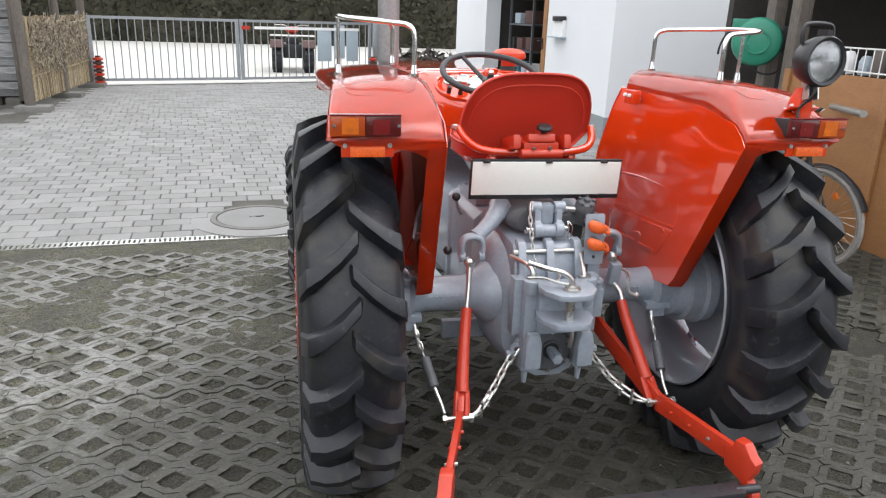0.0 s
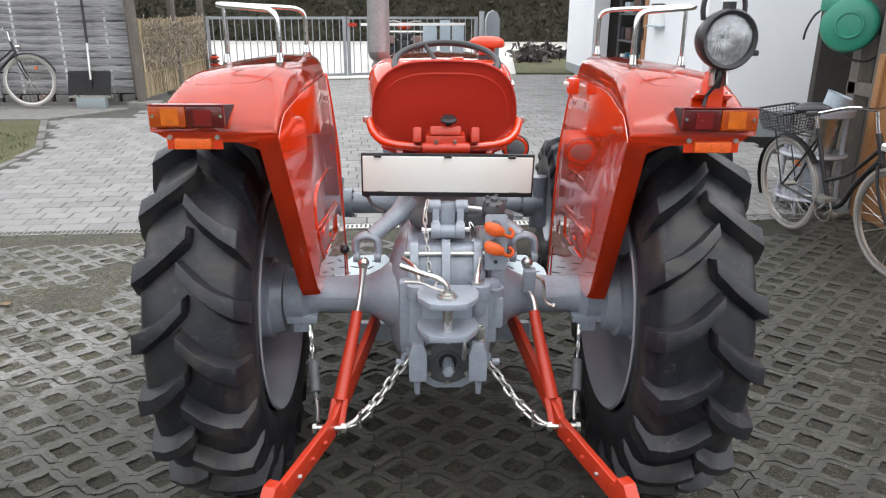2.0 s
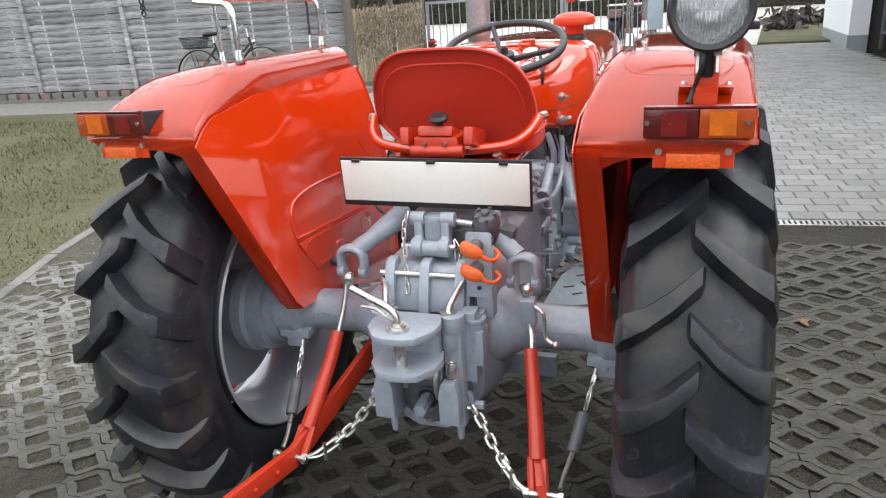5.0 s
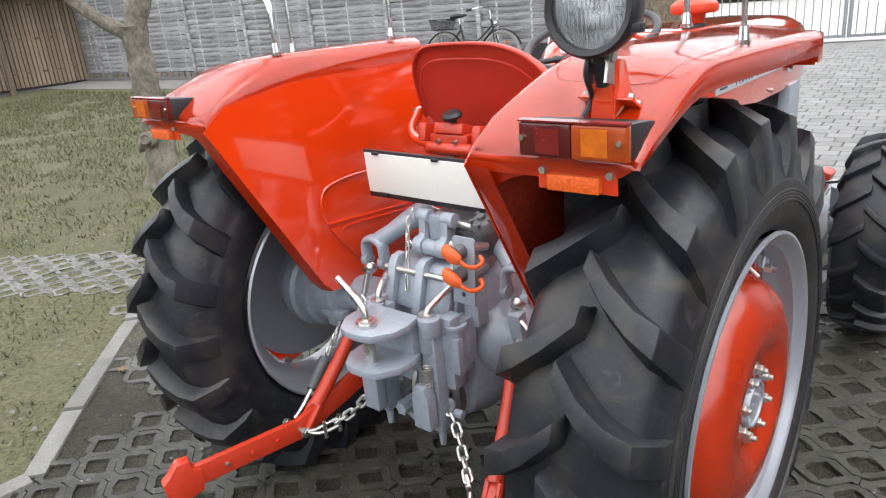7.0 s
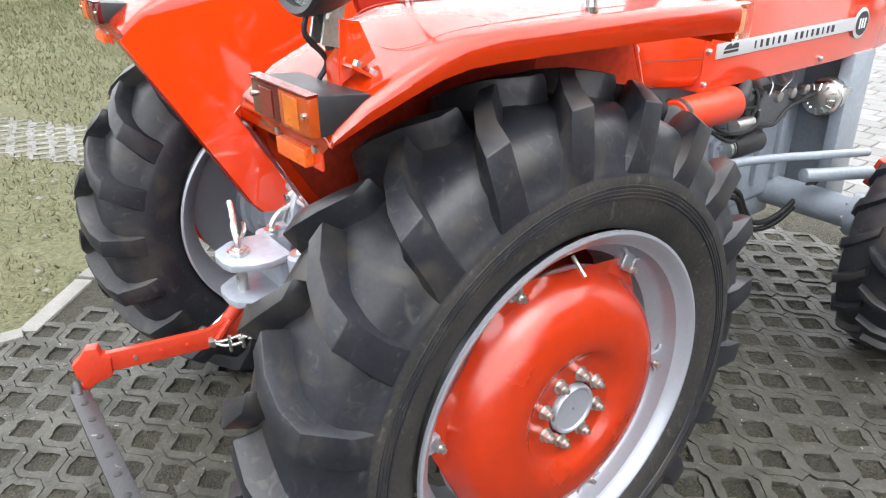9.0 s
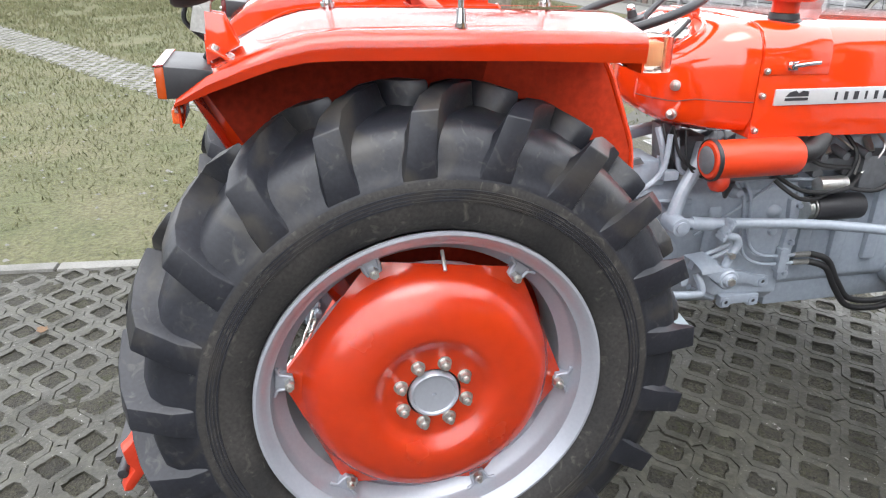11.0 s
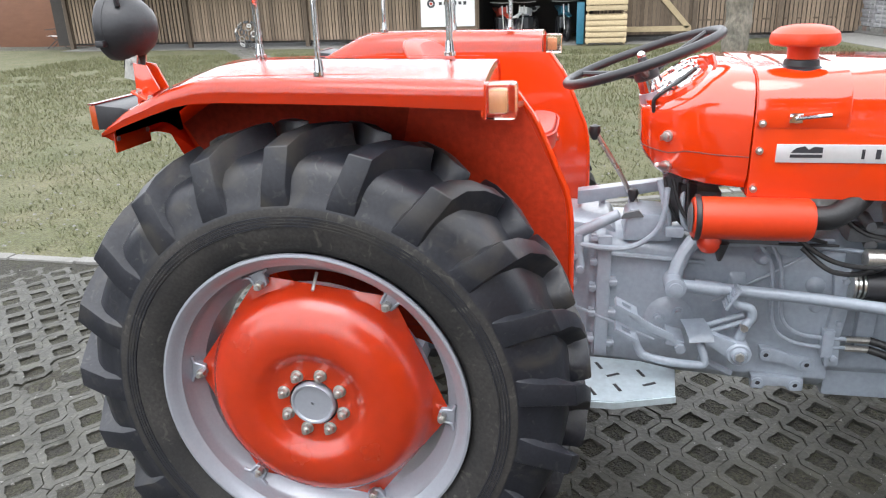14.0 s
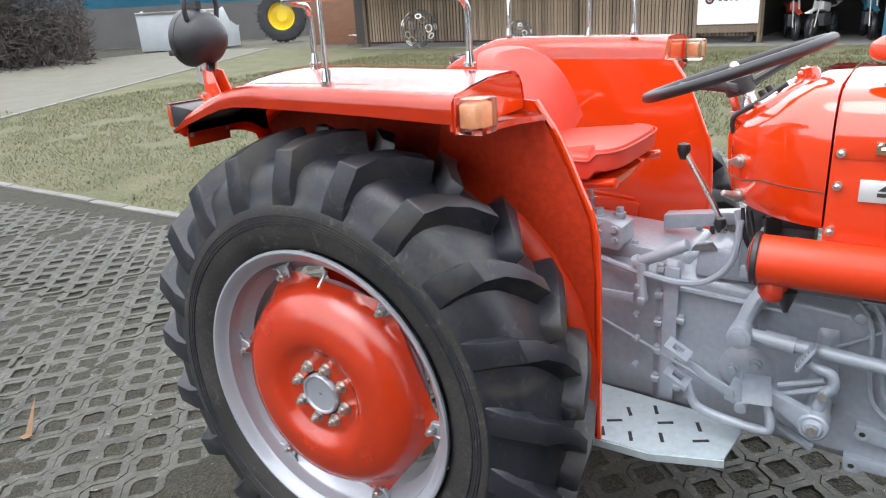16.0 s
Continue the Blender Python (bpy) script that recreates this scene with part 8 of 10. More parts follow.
for y, z, arm in ((0.742, 0.630, [(0.315, 0.768, 0.604), (0.312, 0.822, 0.566), (0.30, 0.873, 0.540), (0.27, 0.93, 0.525)]),
                  (0.744, 0.556, [(0.32, 0.770, 0.548), (0.32, 0.785, 0.505), (0.32, 0.803, 0.484), (0.32, 0.859, 0.470), (0.32, 0.935, 0.463), (0.318, 0.966, 0.466), (0.31, 0.966, 0.490), (0.29, 0.955, 0.52)])):
    bm = bm_new()
    pm = Matrix.Translation((0.325, y, z)) @ pose(0, 0, 0, -28, 0, 0)
    o_, i_ = [(-0.030, -0.033), (0.030, -0.033), (0.030, 0.033), (-0.030, 0.033)], [(-0.013, -0.014), (0.013, -0.014), (0.013, 0.014), (-0.013, 0.014)]
    for k in range(4):
        q = (k + 1) % 4
        prism(bm, [o_[k], o_[q], i_[q], i_[k]], pm, 0.009)
    bmesh.ops.remove_doubles(bm, verts=bm.verts, dist=1e-5)
    pad_ = part("lower_pedal", bm, GREY, pedals, "open square pedal pad")
    bm = bm_new()
    if z > 0.6:
        prism(bm, [(0.760, 0.618), (0.822, 0.578), (0.880, 0.552), (0.884, 0.526), (0.815, 0.556), (0.755, 0.600)], Matrix.Translation((0.308, 0, 0)) @ YZ, 0.010)
        part("pedal_arm", bm, GREY, pedals, "", 0.003)
    else:
        tube(bm, arm, [0.009, 0.0115, 0.0125, 0.0125, 0.0125, 0.0125, 0.012, 0.012], 10)
        part("pedal_arm", bm, GREY, pedals)
bm = bm_new()
box(bm, (0.27, 0.885, 0.525), (0.09, 0.05, 0.022), (-15, 0, 0))
cyl(bm, (0.225, 0.90, 0.51), (0.325, 0.90, 0.51), 0.015, seg=14)
part("pedal_bracket", bm, GREY, pedals, "", 0.004)
bm = bm_new()
tube(bm, [(0.25, 0.965, 0.452), (0.25, 1.0, 0.432), (0.25, 1.057, 0.405)], 0.011, 8, n=2)
part("return_link", bm, GREY, pedals)

for (x0, y0, z0), (x1, y1, z1), kn in (((0.0, 0.805, 0.78), (-0.013, 0.645, 1.065), 0.019), ((0.06, 0.80, 0.76), (0.045, 0.765, 0.885), 0.017)):
    lever = group_part("gear_lever", "steel gear lever with black knob and boot")
    bm = bm_new()
    tube(bm, [(x0, y0, z0), ((x0 + x1) / 2, (y0 + y1) / 2 + 0.008, (z0 + z1) / 2), (x1, y1, z1)], 0.0075, 8)
    part("rod", bm, ZINC, lever)
    bm = bm_new()
    lathe(bm, [(0.0, kn * 1.1), (kn * 0.8, kn * 0.8), (kn, 0.0), (kn * 0.6, -kn * 1.1), (kn * 0.4, -kn * 1.4)], Matrix.Translation((x1, y1, z1)), 16)
    part("knob", bm, BLACK, lever)
    bm = bm_new()
    lathe(bm, [(0.014, 0.05), (0.022, 0.042), (0.024, 0.03), (0.030, 0.022), (0.033, 0.0), (0.036, -0.01)], Matrix.Translation((x0, y0 + 0.006, z0 - 0.02)), 18)
    part("boot", bm, BLACK, lever, "black rubber boot")

# ---- three-point linkage ----
linkage = group_part("rear_linkage", "three-point linkage with red lower links and bright chains")
# top link rocker
for x in (-0.036, 0.050):
    bm = bm_new()
    prism(bm, [(-0.040, 0.918), (-0.058, 0.924), (-0.076, 0.914), (-0.082, 0.893), (-0.084, 0.862), (-0.100, 0.848), (-0.106, 0.826), (-0.094, 0.805), (-0.072, 0.802), (-0.058, 0.818), (-0.052, 0.85), (-0.040, 0.885)], Matrix.Translation((x * (0.88 if x < 0 else 0.92) - 0.011, 0, 0)) @ YZ, 0.022)
    cyl(bm, (x - 0.020, -0.060, 0.903), (x + 0.020, -0.060, 0.903), 0.0205, seg=20)
    cyl(bm, (x * 0.9 - 0.015, -0.088, 0.830), (x * 0.9 + 0.015, -0.088, 0.830), 0.026, seg=20)
    part("rocker", bm, GREY, linkage, "grey top link rocker cheek", 0.003)
bm = bm_new()
cyl(bm, (-0.030, -0.085, 0.826), (0.042, -0.085, 0.826), 0.022, seg=20)
box(bm, (0.006, -0.045, 0.87), (0.05, 0.05, 0.085))
part("rocker_web", bm, GREY, linkage, "", 0.008)
bm = bm_new()
cyl(bm, (-0.070, -0.090, 0.831), (0.080, -0.090, 0.835), 0.0088, seg=14)
cyl(bm, (-0.076, -0.090, 0.831), (-0.069, -0.090, 0.831), 0.013, seg=14)
part("rocker_pin", bm, CHROME, linkage, "bright rocker pin")
bm = bm_new()
tube(bm, [(0.074, -0.094, 0.855), (0.078, -0.10, 0.835), (0.076, -0.098, 0.805), (0.086, -0.10, 0.80), (0.090, -0.10, 0.84), (0.078, -0.094, 0.858)], 0.0024, 6, closed=True, n=3)
part("linch_pin_ring", bm, CHROME, linkage)
bm = bm_new()
lathe(bm, [(0.0, 0.050), (0.010, 0.050), (0.012, 0.040), (0.028, 0.036), (0.036, 0.022), (0.037, 0.0), (0.030, -0.015), (0.030, -0.05)], pose(0.154, -0.040, 0.885, 25, 0, 0), 20)
for k in range(5):
    a_ = 2 * math.pi * k / 5
    cyl(bm, pose(0.154, -0.040, 0.885, 25, 0, 0) @ Vector((0.026 * math.cos(a_), 0.026 * math.sin(a_), 0.03)), pose(0.154, -0.040, 0.885, 25, 0, 0) @ Vector((0.026 * math.cos(a_), 0.026 * math.sin(a_), 0.044)), 0.006, seg=6)
part("lift_valve", bm, GREY_DARK, linkage, "dark grey valve cap")
bm = bm_new()
cyl(bm, (0.065, -0.045, 0.893), (0.115, -0.045, 0.888), 0.010, seg=12)
part("valve_spindle", bm, STEEL, linkage)
bm = bm_new()
box(bm, (0.10, -0.005, 0.845), (0.11, 0.05, 0.035))
box(bm, (0.17, 0.0, 0.85), (0.10, 0.06, 0.05), (0, 12, 0))
part("valve_body", bm, GREY_DARK, linkage, "", 0.006)
link_bm = bm_new()
tube(link_bm, [(0.0052 * math.cos(a) * 1.0, 0, 0.0105 * math.sin(a) + math.copysign(0.006, math.sin(a))) for a in (2 * math.pi * (k + 0.5) / 10 for k in range(10))], 0.0026, 6, closed=True, n=2)
small_link = mesh_of("chain_link", link_bm, ZINC)
link_bm = bm_new()
tube(link_bm, [(0.0105 * math.cos(a), 0, 0.010 * math.sin(a) + math.copysign(0.009, math.sin(a))) for a in (2 * math.pi * (k + 0.5) / 12 for k in range(12))], 0.0047, 8, closed=True, n=2)
big_link = mesh_of("chain_link", link_bm, ZINC)


def chain(name, label, mesh, pts, step, parent):
    top = group_part(name, label, parent)
    line = spline(pts, 12)
    acc, k, last = 0.0, 0, line[0]
    for p, q in zip(line, line[1:]):
        d = (q - p).length
        while acc + d >= k * step and d > 0:
            c = p.lerp(q, min(max((k * step - acc) / d, 0), 1))
            ob = new("chain_link", mesh)
            ob.parent = top
            ob.matrix_local = Matrix.Translation(c) @ (q - p).to_track_quat("Z", "Y").to_matrix().to_4x4() @ pose(0, 0, 0, 0, 0, 90 * (k % 2) + 20)
            k += 1
        acc += d
    return top


chain("safety_chain", "small bright chain on the rocker", small_link, [(-0.060, -0.088, 0.915), (-0.066, -0.10, 0.88), (-0.060, -0.12, 0.80), (-0.052, -0.145, 0.715)], 0.0245, linkage)

# oil coupling plate with orange caps
cp = group_part("coupling_plate", "grey coupling plate with two orange dust caps")
CPM = Matrix.Translation((0.155, -0.142, 0.808)) @ pose(0, 0, 0, -5, 0, 0)
bm = bm_new()
prism(bm, [(-0.035, -0.088), (0.035, -0.088), (0.035, 0.082), (0.029, 0.088), (-0.029, 0.088), (-0.035, 0.082)], CPM @ pose(0, 0.003, 0, 90, 0, 0), 0.006)
part("plate", bm, GREY, cp, "", 0.001)
bm = bm_new()
box(bm, (0.165, -0.118, 0.70), (0.045, 0.045, 0.09))
part("foot", bm, GREY, cp, "", 0.004)
for z in (0.052, -0.008):
    c_ = CPM @ Vector((-0.005, -0.004, z))
    bm = bm_new()
    lathe(bm, [(0.0, 0.026), (0.016, 0.026), (0.019, 0.022), (0.0195, 0.0)], Matrix.Translation(c_) @ pose(0, 0, 0, 90, 0, 0), 18)
    part("coupling", bm, GREY_DARK, cp, "dark coupling socket")
    bm = bm_new()
    tube(bm, [c_ + Vector((-0.022, -0.022, 0.014)), c_ + Vector((-0.016, -0.036, 0.004)), c_ + Vector((0.004, -0.040, -0.004)), c_ + Vector((0.022, -0.036, -0.012))], [0.012, 0.020, 0.020, 0.012], 12)
    bmesh.ops.scale(bm, vec=(1, 0.62, 1), space=Matrix.Translation(-c_ - Vector((0, -0.03, 0))), verts=bm.verts)
    part("dust_cap", bm, ORANGE_CAP, cp, "flattened orange rubber dust cap")
    bm = bm_new()
    tube(bm, [c_ + Vector((0.018, -0.034, -0.010)), c_ + Vector((0.036, -0.030, -0.024)), c_ + Vector((0.052, -0.012, -0.030)), c_ + Vector((0.058, 0.008, -0.022)), c_ + Vector((0.046, 0.014, -0.010))], 0.0058, 8)
    part("cap_strap", bm, ORANGE_CAP, cp)
    bm = bm_new()
    cyl(bm, c_ + Vector((0, 0.008, 0)), c_ + Vector((0.012, 0.085, -0.01)), 0.013, seg=12)
    part("coupling_tail", bm, STEEL, cp)
bm = bm_new()
cyl(bm, CPM @ Vector((0.0, -0.002, -0.062)), CPM @ Vector((0.0, -0.0046, -0.062)), 0.006, seg=12)
part("hole", bm, BLACK, cp)

for s in (1, -1):
    # lift arms
    bm = bm_new()
    tube(bm, [(0.125, 0.06, 0.875), (0.155, 0.01, 0.858), (0.20, -0.025, 0.825), (0.238, -0.045, 0.798)], [0.042, 0.032, 0.026, 0.028], 12)
    flip(bm, s)
    part("lift_arm", bm, GREY, linkage, "grey lift arm")
    bm = bm_new()
    loop = [(-0.034, 0.0), (-0.036, 0.035), (-0.028, 0.060), (0.0, 0.070), (0.028, 0.060), (0.036, 0.035), (0.034, 0.0)]
    fl = [Vector((0.254 + x, -0.056, 0.735 + z)) for x, z in loop]
    tube(bm, fl, 0.0125, 10, n=4)
    bmesh.ops.scale(bm, vec=(1, 1.7, 1), space=Matrix.Translation((0, 0.056, 0)), verts=bm.verts)
    for x in (-0.034, 0.034):
        cyl(bm, (0.254 + x - 0.010, -0.058, 0.735), (0.254 + x + 0.010, -0.058, 0.735), 0.021, seg=18)
    flip(bm, s)
    part("lift_fork", bm, GREY, linkage, "forked end of the lift arm", 0.002)
    bm = bm_new()
    ball(bm, (0.265, -0.072, 0.716), 0.019, 14)
    cyl(bm, (0.265, -0.06, 0.716), (0.265, -0.098, 0.716), 0.009, seg=12)
    flip(bm, s)
    part("rod_eye", bm, ZINC, linkage)
    # lift rods
    if s < 0:
        bm = bm_new()
        tube(bm, [(0.265, -0.082, 0.705), (0.272, -0.105, 0.64), (0.285, -0.140, 0.565)], [0.013, 0.0085, 0.0085], 10)
        flip(bm, s)
        part("rod_screw", bm, ZINC, linkage, "bright threaded rod")
    else:
        bm = bm_new()
        box(bm, (0.272, -0.086, 0.66), (0.04, 0.035, 0.085), (12, 0, 0))
        part("levelling_box", bm, GREY, linkage, "grey levelling box", 0.008)
        bm = bm_new()
        tube(bm, [(0.272, -0.09, 0.62), (0.285, -0.12, 0.60), (0.290, -0.145, 0.56)], 0.010, 10)
        tube(bm, [(0.285, -0.10, 0.685), (0.315, -0.105, 0.66), (0.322, -0.115, 0.60), (0.345, -0.125, 0.585)], 0.0055, 8)
        ball(bm, (0.35, -0.126, 0.585), 0.010, 10)
        part("crank", bm, ZINC, linkage, "bright levelling crank")
    bm = bm_new()
    tube(bm, [(0.284, -0.138, 0.575), (0.298, -0.180, 0.50), (0.318, -0.25, 0.405), (0.330, -0.30, 0.345)], [0.017, 0.019, 0.0215, 0.022], 14)
    for dx in (-0.017, 0.017):
        tube(bm, [(0.330 + dx, -0.30, 0.35), (0.338 + dx, -0.335, 0.305), (0.344 + dx, -0.355, 0.275)], [0.010, 0.011, 0.012], 8)
    flip(bm, s)
    part("lift_rod", bm, RED_SOFT, linkage, "red lift rod sleeve")
    # lower link
    bm = bm_new()
    A, B, C = Vector((0.235, 0.05, 0.470)), Vector((0.348, -0.36, 0.288)), Vector((0.452, -0.645, 0.262))
    for p, q in ((A, B), (B, C)):
        d = (q - p).normalized()
        up = Vector((0, 0, 1)) - d * d.z
        up.normalize()
        sd = d.cross(up) * 0.0105
        for a_, h in ((0, 0),):
            ring0 = [p + sd + up * 0.032, p - sd + up * 0.032, p - sd - up * 0.032, p + sd - up * 0.032]
            ring1 = [q + sd + up * 0.032, q - sd + up * 0.032, q - sd - up * 0.032, q + sd - up * 0.032]
            loft(bm, [ring0, ring1])
    flip(bm, s)
    part("lower_link", bm, RED_SOFT, linkage, "red flat lower link", 0.004)
    bm = bm_new()
    lm = pose(s * 0.457, -0.66, 0.255, 0, 0, 20 * s)
    prism(bm, [(0.03, 0.03), (0.025, -0.035), (-0.03, -0.055), (-0.075, -0.105), (-0.095, -0.10), (-0.085, -0.075), (-0.06, -0.045), (-0.075, -0.02), (-0.08, 0.02), (-0.06, 0.035), (-0.035, 0.068), (0.0, 0.068), (0.005, 0.04)], lm @ Matrix.Translation((-0.02, 0, 0)) @ YZ, 0.04)
    part("link_hook", bm, RED_SOFT, linkage, "red hook end of the lower link", 0.006)
    for f_ in (0.25, 0.5, 0.75):
        c = B.lerp(C, f_)
        bm = bm_new()
        cyl(bm, (s * (c.x - 0.02), c.y, c.z), (s * (c.x + 0.02), c.y, c.z), 0.006, seg=8)
        part("link_bolt", bm, STEEL if f_ > 0.6 else RED_SOFT, linkage)
    bm = bm_new()
    cyl(bm, (s * 0.305, -0.365, 0.288), (s * 0.405, -0.36, 0.288), 0.009, seg=10)
    for x in (0.308, 0.395):
        cyl(bm, (s * x, -0.365, 0.288), (s * (x + 0.012), -0.365, 0.288), 0.016, seg=6)
    part("link_pin", bm, ZINC, linkage)
    # check chain to the middle
    chain("check_chain", "bright galvanised check chain", big_link, [(s * 0.125, -0.215, 0.437), (s * 0.165, -0.235, 0.395), (s * 0.205, -0.265, 0.345), (s * 0.245, -0.30, 0.312)], 0.030, linkage)
    bm = bm_new()
    for dz in (-0.012, 0.012):
        tube(bm, [(s * 0.235, -0.295, 0.318 + dz), (s * 0.265, -0.32, 0.300 + dz), (s * 0.285, -0.345, 0.293 + dz * 0.6), (s * 0.315, -0.362, 0.290)], 0.006, 8)
    for f_ in (0.237, 0.268):
        cyl(bm, (s * f_, -0.297 - (f_ - 0.237), 0.34 - (f_ - 0.237) * 0.6), (s * f_, -0.297 - (f_ - 0.237), 0.285 - (f_ - 0.237) * 0.6), 0.006, seg=8)
    part("chain_shackle", bm, ZINC, linkage, "bright chain shackle")
    bm = bm_new()
    lathe(bm, [(0.010, -0.006), (0.022, -0.006), (0.022, 0.006), (0.010, 0.006)], pose(s * 0.122, -0.212, 0.447, 90, 0, 0), 18, ring=True)
    box(bm, (s * 0.112, -0.205, 0.468), (0.03, 0.02, 0.03))
    part("chain_eye", bm, GREY, linkage, "", 0.002)
    # outer stabiliser
    bm = bm_new()
    tube(bm, [(s * 0.452, -0.06, 0.50), (s * 0.445, -0.09, 0.46), (s * 0.44, -0.12, 0.43)], 0.006, 8)
    part("stay_hook", bm, ZINC, linkage)
    chain("stay_chain", "small bright stay chain", small_link, [(s * 0.445, -0.09, 0.47), (s * 0.435, -0.14, 0.43), (s * 0.43, -0.16, 0.41)], 0.0245, linkage)
    bm = bm_new()
    cyl(bm, (s * 0.43, -0.165, 0.41), (s * 0.412, -0.25, 0.345), 0.017, seg=16)
    part("stay_sleeve", bm, GREY_DARK, linkage, "dark stabiliser sleeve", 0.003)
    bm = bm_new()
    tube(bm, [(s * 0.412, -0.25, 0.345), (s * 0.40, -0.30, 0.315), (s * 0.395, -0.34, 0.295)], 0.0065, 8)
    part("stay_rod", bm, ZINC, linkage)

# drawbar between the link ends
bm = bm_new()
box(bm, (0.0, -0.742, 0.197), (0.86, 0.055, 0.022))
cyl(bm, (-0.49, -0.742, 0.197), (-0.41, -0.742, 0.197), 0.014, seg=14)
cyl(bm, (0.49, -0.742, 0.197), (0.41, -0.742, 0.197), 0.014, seg=14)
part("drawbar", bm, WORN_BLACK, linkage, "black perforated drawbar", 0.003)
for k in range(9):
    bm = bm_new()
    lathe(bm, [(0.0, 0.0008), (0.0095, 0.0008), (0.0105, 0.0004), (0.0105, -0.002)], Matrix.Translation((-0.36 + 0.09 * k, -0.742, 0.2085)), 16)
    part("drawbar_hole", bm, HOSE, linkage)

# ---- towing hitch and power take-off ----
hitch = group_part("towing_hitch", "grey towing hitch with bright pins")
for s in (-1, 1):
    bm = bm_new()
    box(bm, (s * 0.098 + 0.006, -0.215, 0.535), (0.046, 0.070, 0.31))
    box(bm, (s * 0.13 + 0.006, -0.19, 0.60), (0.04, 0.05, 0.20))
    cyl(bm, (s * 0.098 + 0.006, -0.235, 0.66), (s * 0.098 + 0.006, -0.235, 0.705), 0.030, seg=20)
    cyl(bm, (s * 0.098 + 0.006, -0.225, 0.37), (s * 0.098 + 0.006, -0.225, 0.325), 0.012, 0.009, seg=10)
    part("upright", bm, GREY, hitch, "", 0.006)
bm = bm_new()
lathe(bm, [(0.018, 0.0), (0.027, 0.0), (0.027, 0.085), (0.030, 0.088), (0.030, 0.098), (0.018, 0.098)], Matrix.Translation((0.150, -0.190, 0.583)), 24, ring=True)
box(bm, (0.150, -0.190, 0.600), (0.052, 0.052, 0.10))
box(bm, (0.145, -0.155, 0.62), (0.045, 0.05, 0.13))
part("pin_tube", bm, GREY, hitch, "open pin socket", 0.002)
bm = bm_new()
cyl(bm, (0.150, -0.190, 0.60), (0.150, -0.190, 0.668), 0.0178, seg=18)
part("socket_bore", bm, BLACK, hitch)
bm = bm_new()
lathe(bm, [(0.0, 0.0), (0.022, 0.0), (0.024, 0.004), (0.024, 0.075), (0.021, 0.080), (0.0, 0.080)], Matrix.Translation((0.098, -0.238, 0.61)), 24)
part("pin_sleeve", bm, GREY, hitch)
bm = bm_new()
tube(bm, [Vector((0.103 + 0.012 * math.cos(a_), -0.262 + 0.012 * math.sin(a_), 0.52 + 0.055 * k / 60)) for k in range(61) for a_ in (2 * math.pi * k / 8,)], 0.0028, 6, n=2)
part("latch_spring", bm, STEEL, hitch, "bright coil spring")
for s in (-1, 1):
    bm = bm_new()
    prism(bm, [(-0.028, 0.0), (0.028, 0.0), (0.028, 0.09), (0.018, 0.125), (-0.018, 0.125), (-0.028, 0.09)], Matrix.Translation((s * 0.092 + 0.004, -0.258, 0.405)) @ XZ, 0.034)
    part("guide_shoe", bm, GREY, hitch, "", 0.005)
    bm = bm_new()
    cyl(bm, (s * 0.140 + 0.006, -0.212, 0.43), (s * 0.164 + 0.006, -0.212, 0.43), 0.013, seg=6)
    part("guide_bolt", bm, GREY, hitch, "", 0.001)
bm = bm_new()
prism(bm, [(-0.115, 0.53), (0.125, 0.53), (0.125, 0.40), (0.09, 0.345), (0.05, 0.322), (-0.035, 0.322), (-0.075, 0.345), (-0.115, 0.40)], Matrix.Translation((0, -0.165, 0)) @ XZ, 0.02)
part("mounting_plate", bm, GREY, hitch, "", 0.004)

MOUTH = [(-0.075, -0.25), (-0.088, -0.30), (-0.082, -0.345), (-0.05, -0.392), (-0.02, -0.402), (0.03, -0.402), (0.06, -0.392), (0.092, -0.345), (0.098, -0.30), (0.085, -0.25)]
for z in (0.688, 0.588):
    bm = bm_new()
    prism(bm, [(x - 0.004, y) for x, y in MOUTH], Matrix.Translation((0, 0, z)), 0.020)
    part("jaw_plate", bm, GREY, hitch, "rounded jaw plate", 0.005)
bm = bm_new()
box(bm, (0.0, -0.258, 0.645), (0.155, 0.035, 0.125))
part("jaw_back", bm, GREY, hitch, "", 0.008)
bm = bm_new()
box(bm, (0.0, -0.235, 0.59), (0.145, 0.03, 0.16))
part("upper_plate", bm, GREY, hitch, "", 0.012)
bm = bm_new()
cyl(bm, (0.0, -0.350, 0.57), (0.0, -0.350, 0.725), 0.0145, seg=18)
cyl(bm, (0.0, -0.350, 0.708), (0.0, -0.350, 0.717), 0.028, seg=24)
cyl(bm, (0.0, -0.350, 0.717), (0.0, -0.350, 0.723), 0.021, seg=24)
tube(bm, [(0.0, -0.350, 0.718), (-0.005, -0.348, 0.745), (-0.03, -0.342, 0.765), (-0.075, -0.326, 0.775), (-0.137, -0.307, 0.792)], 0.0088, 10)
part("hitch_pin", bm, ZINC, hitch, "bright bent hitch pin")
bm = bm_new()
tube(bm, [(-0.01, -0.345, 0.727), (-0.04, -0.325, 0.728), (-0.08, -0.30, 0.735), (-0.125, -0.285, 0.732)], 0.0045, 8)
tube(bm, [(-0.04, -0.325, 0.73), (-0.03, -0.315, 0.75), (-0.055, -0.305, 0.76)], 0.003, 6)
part("pin_spring", bm, ZINC, hitch)
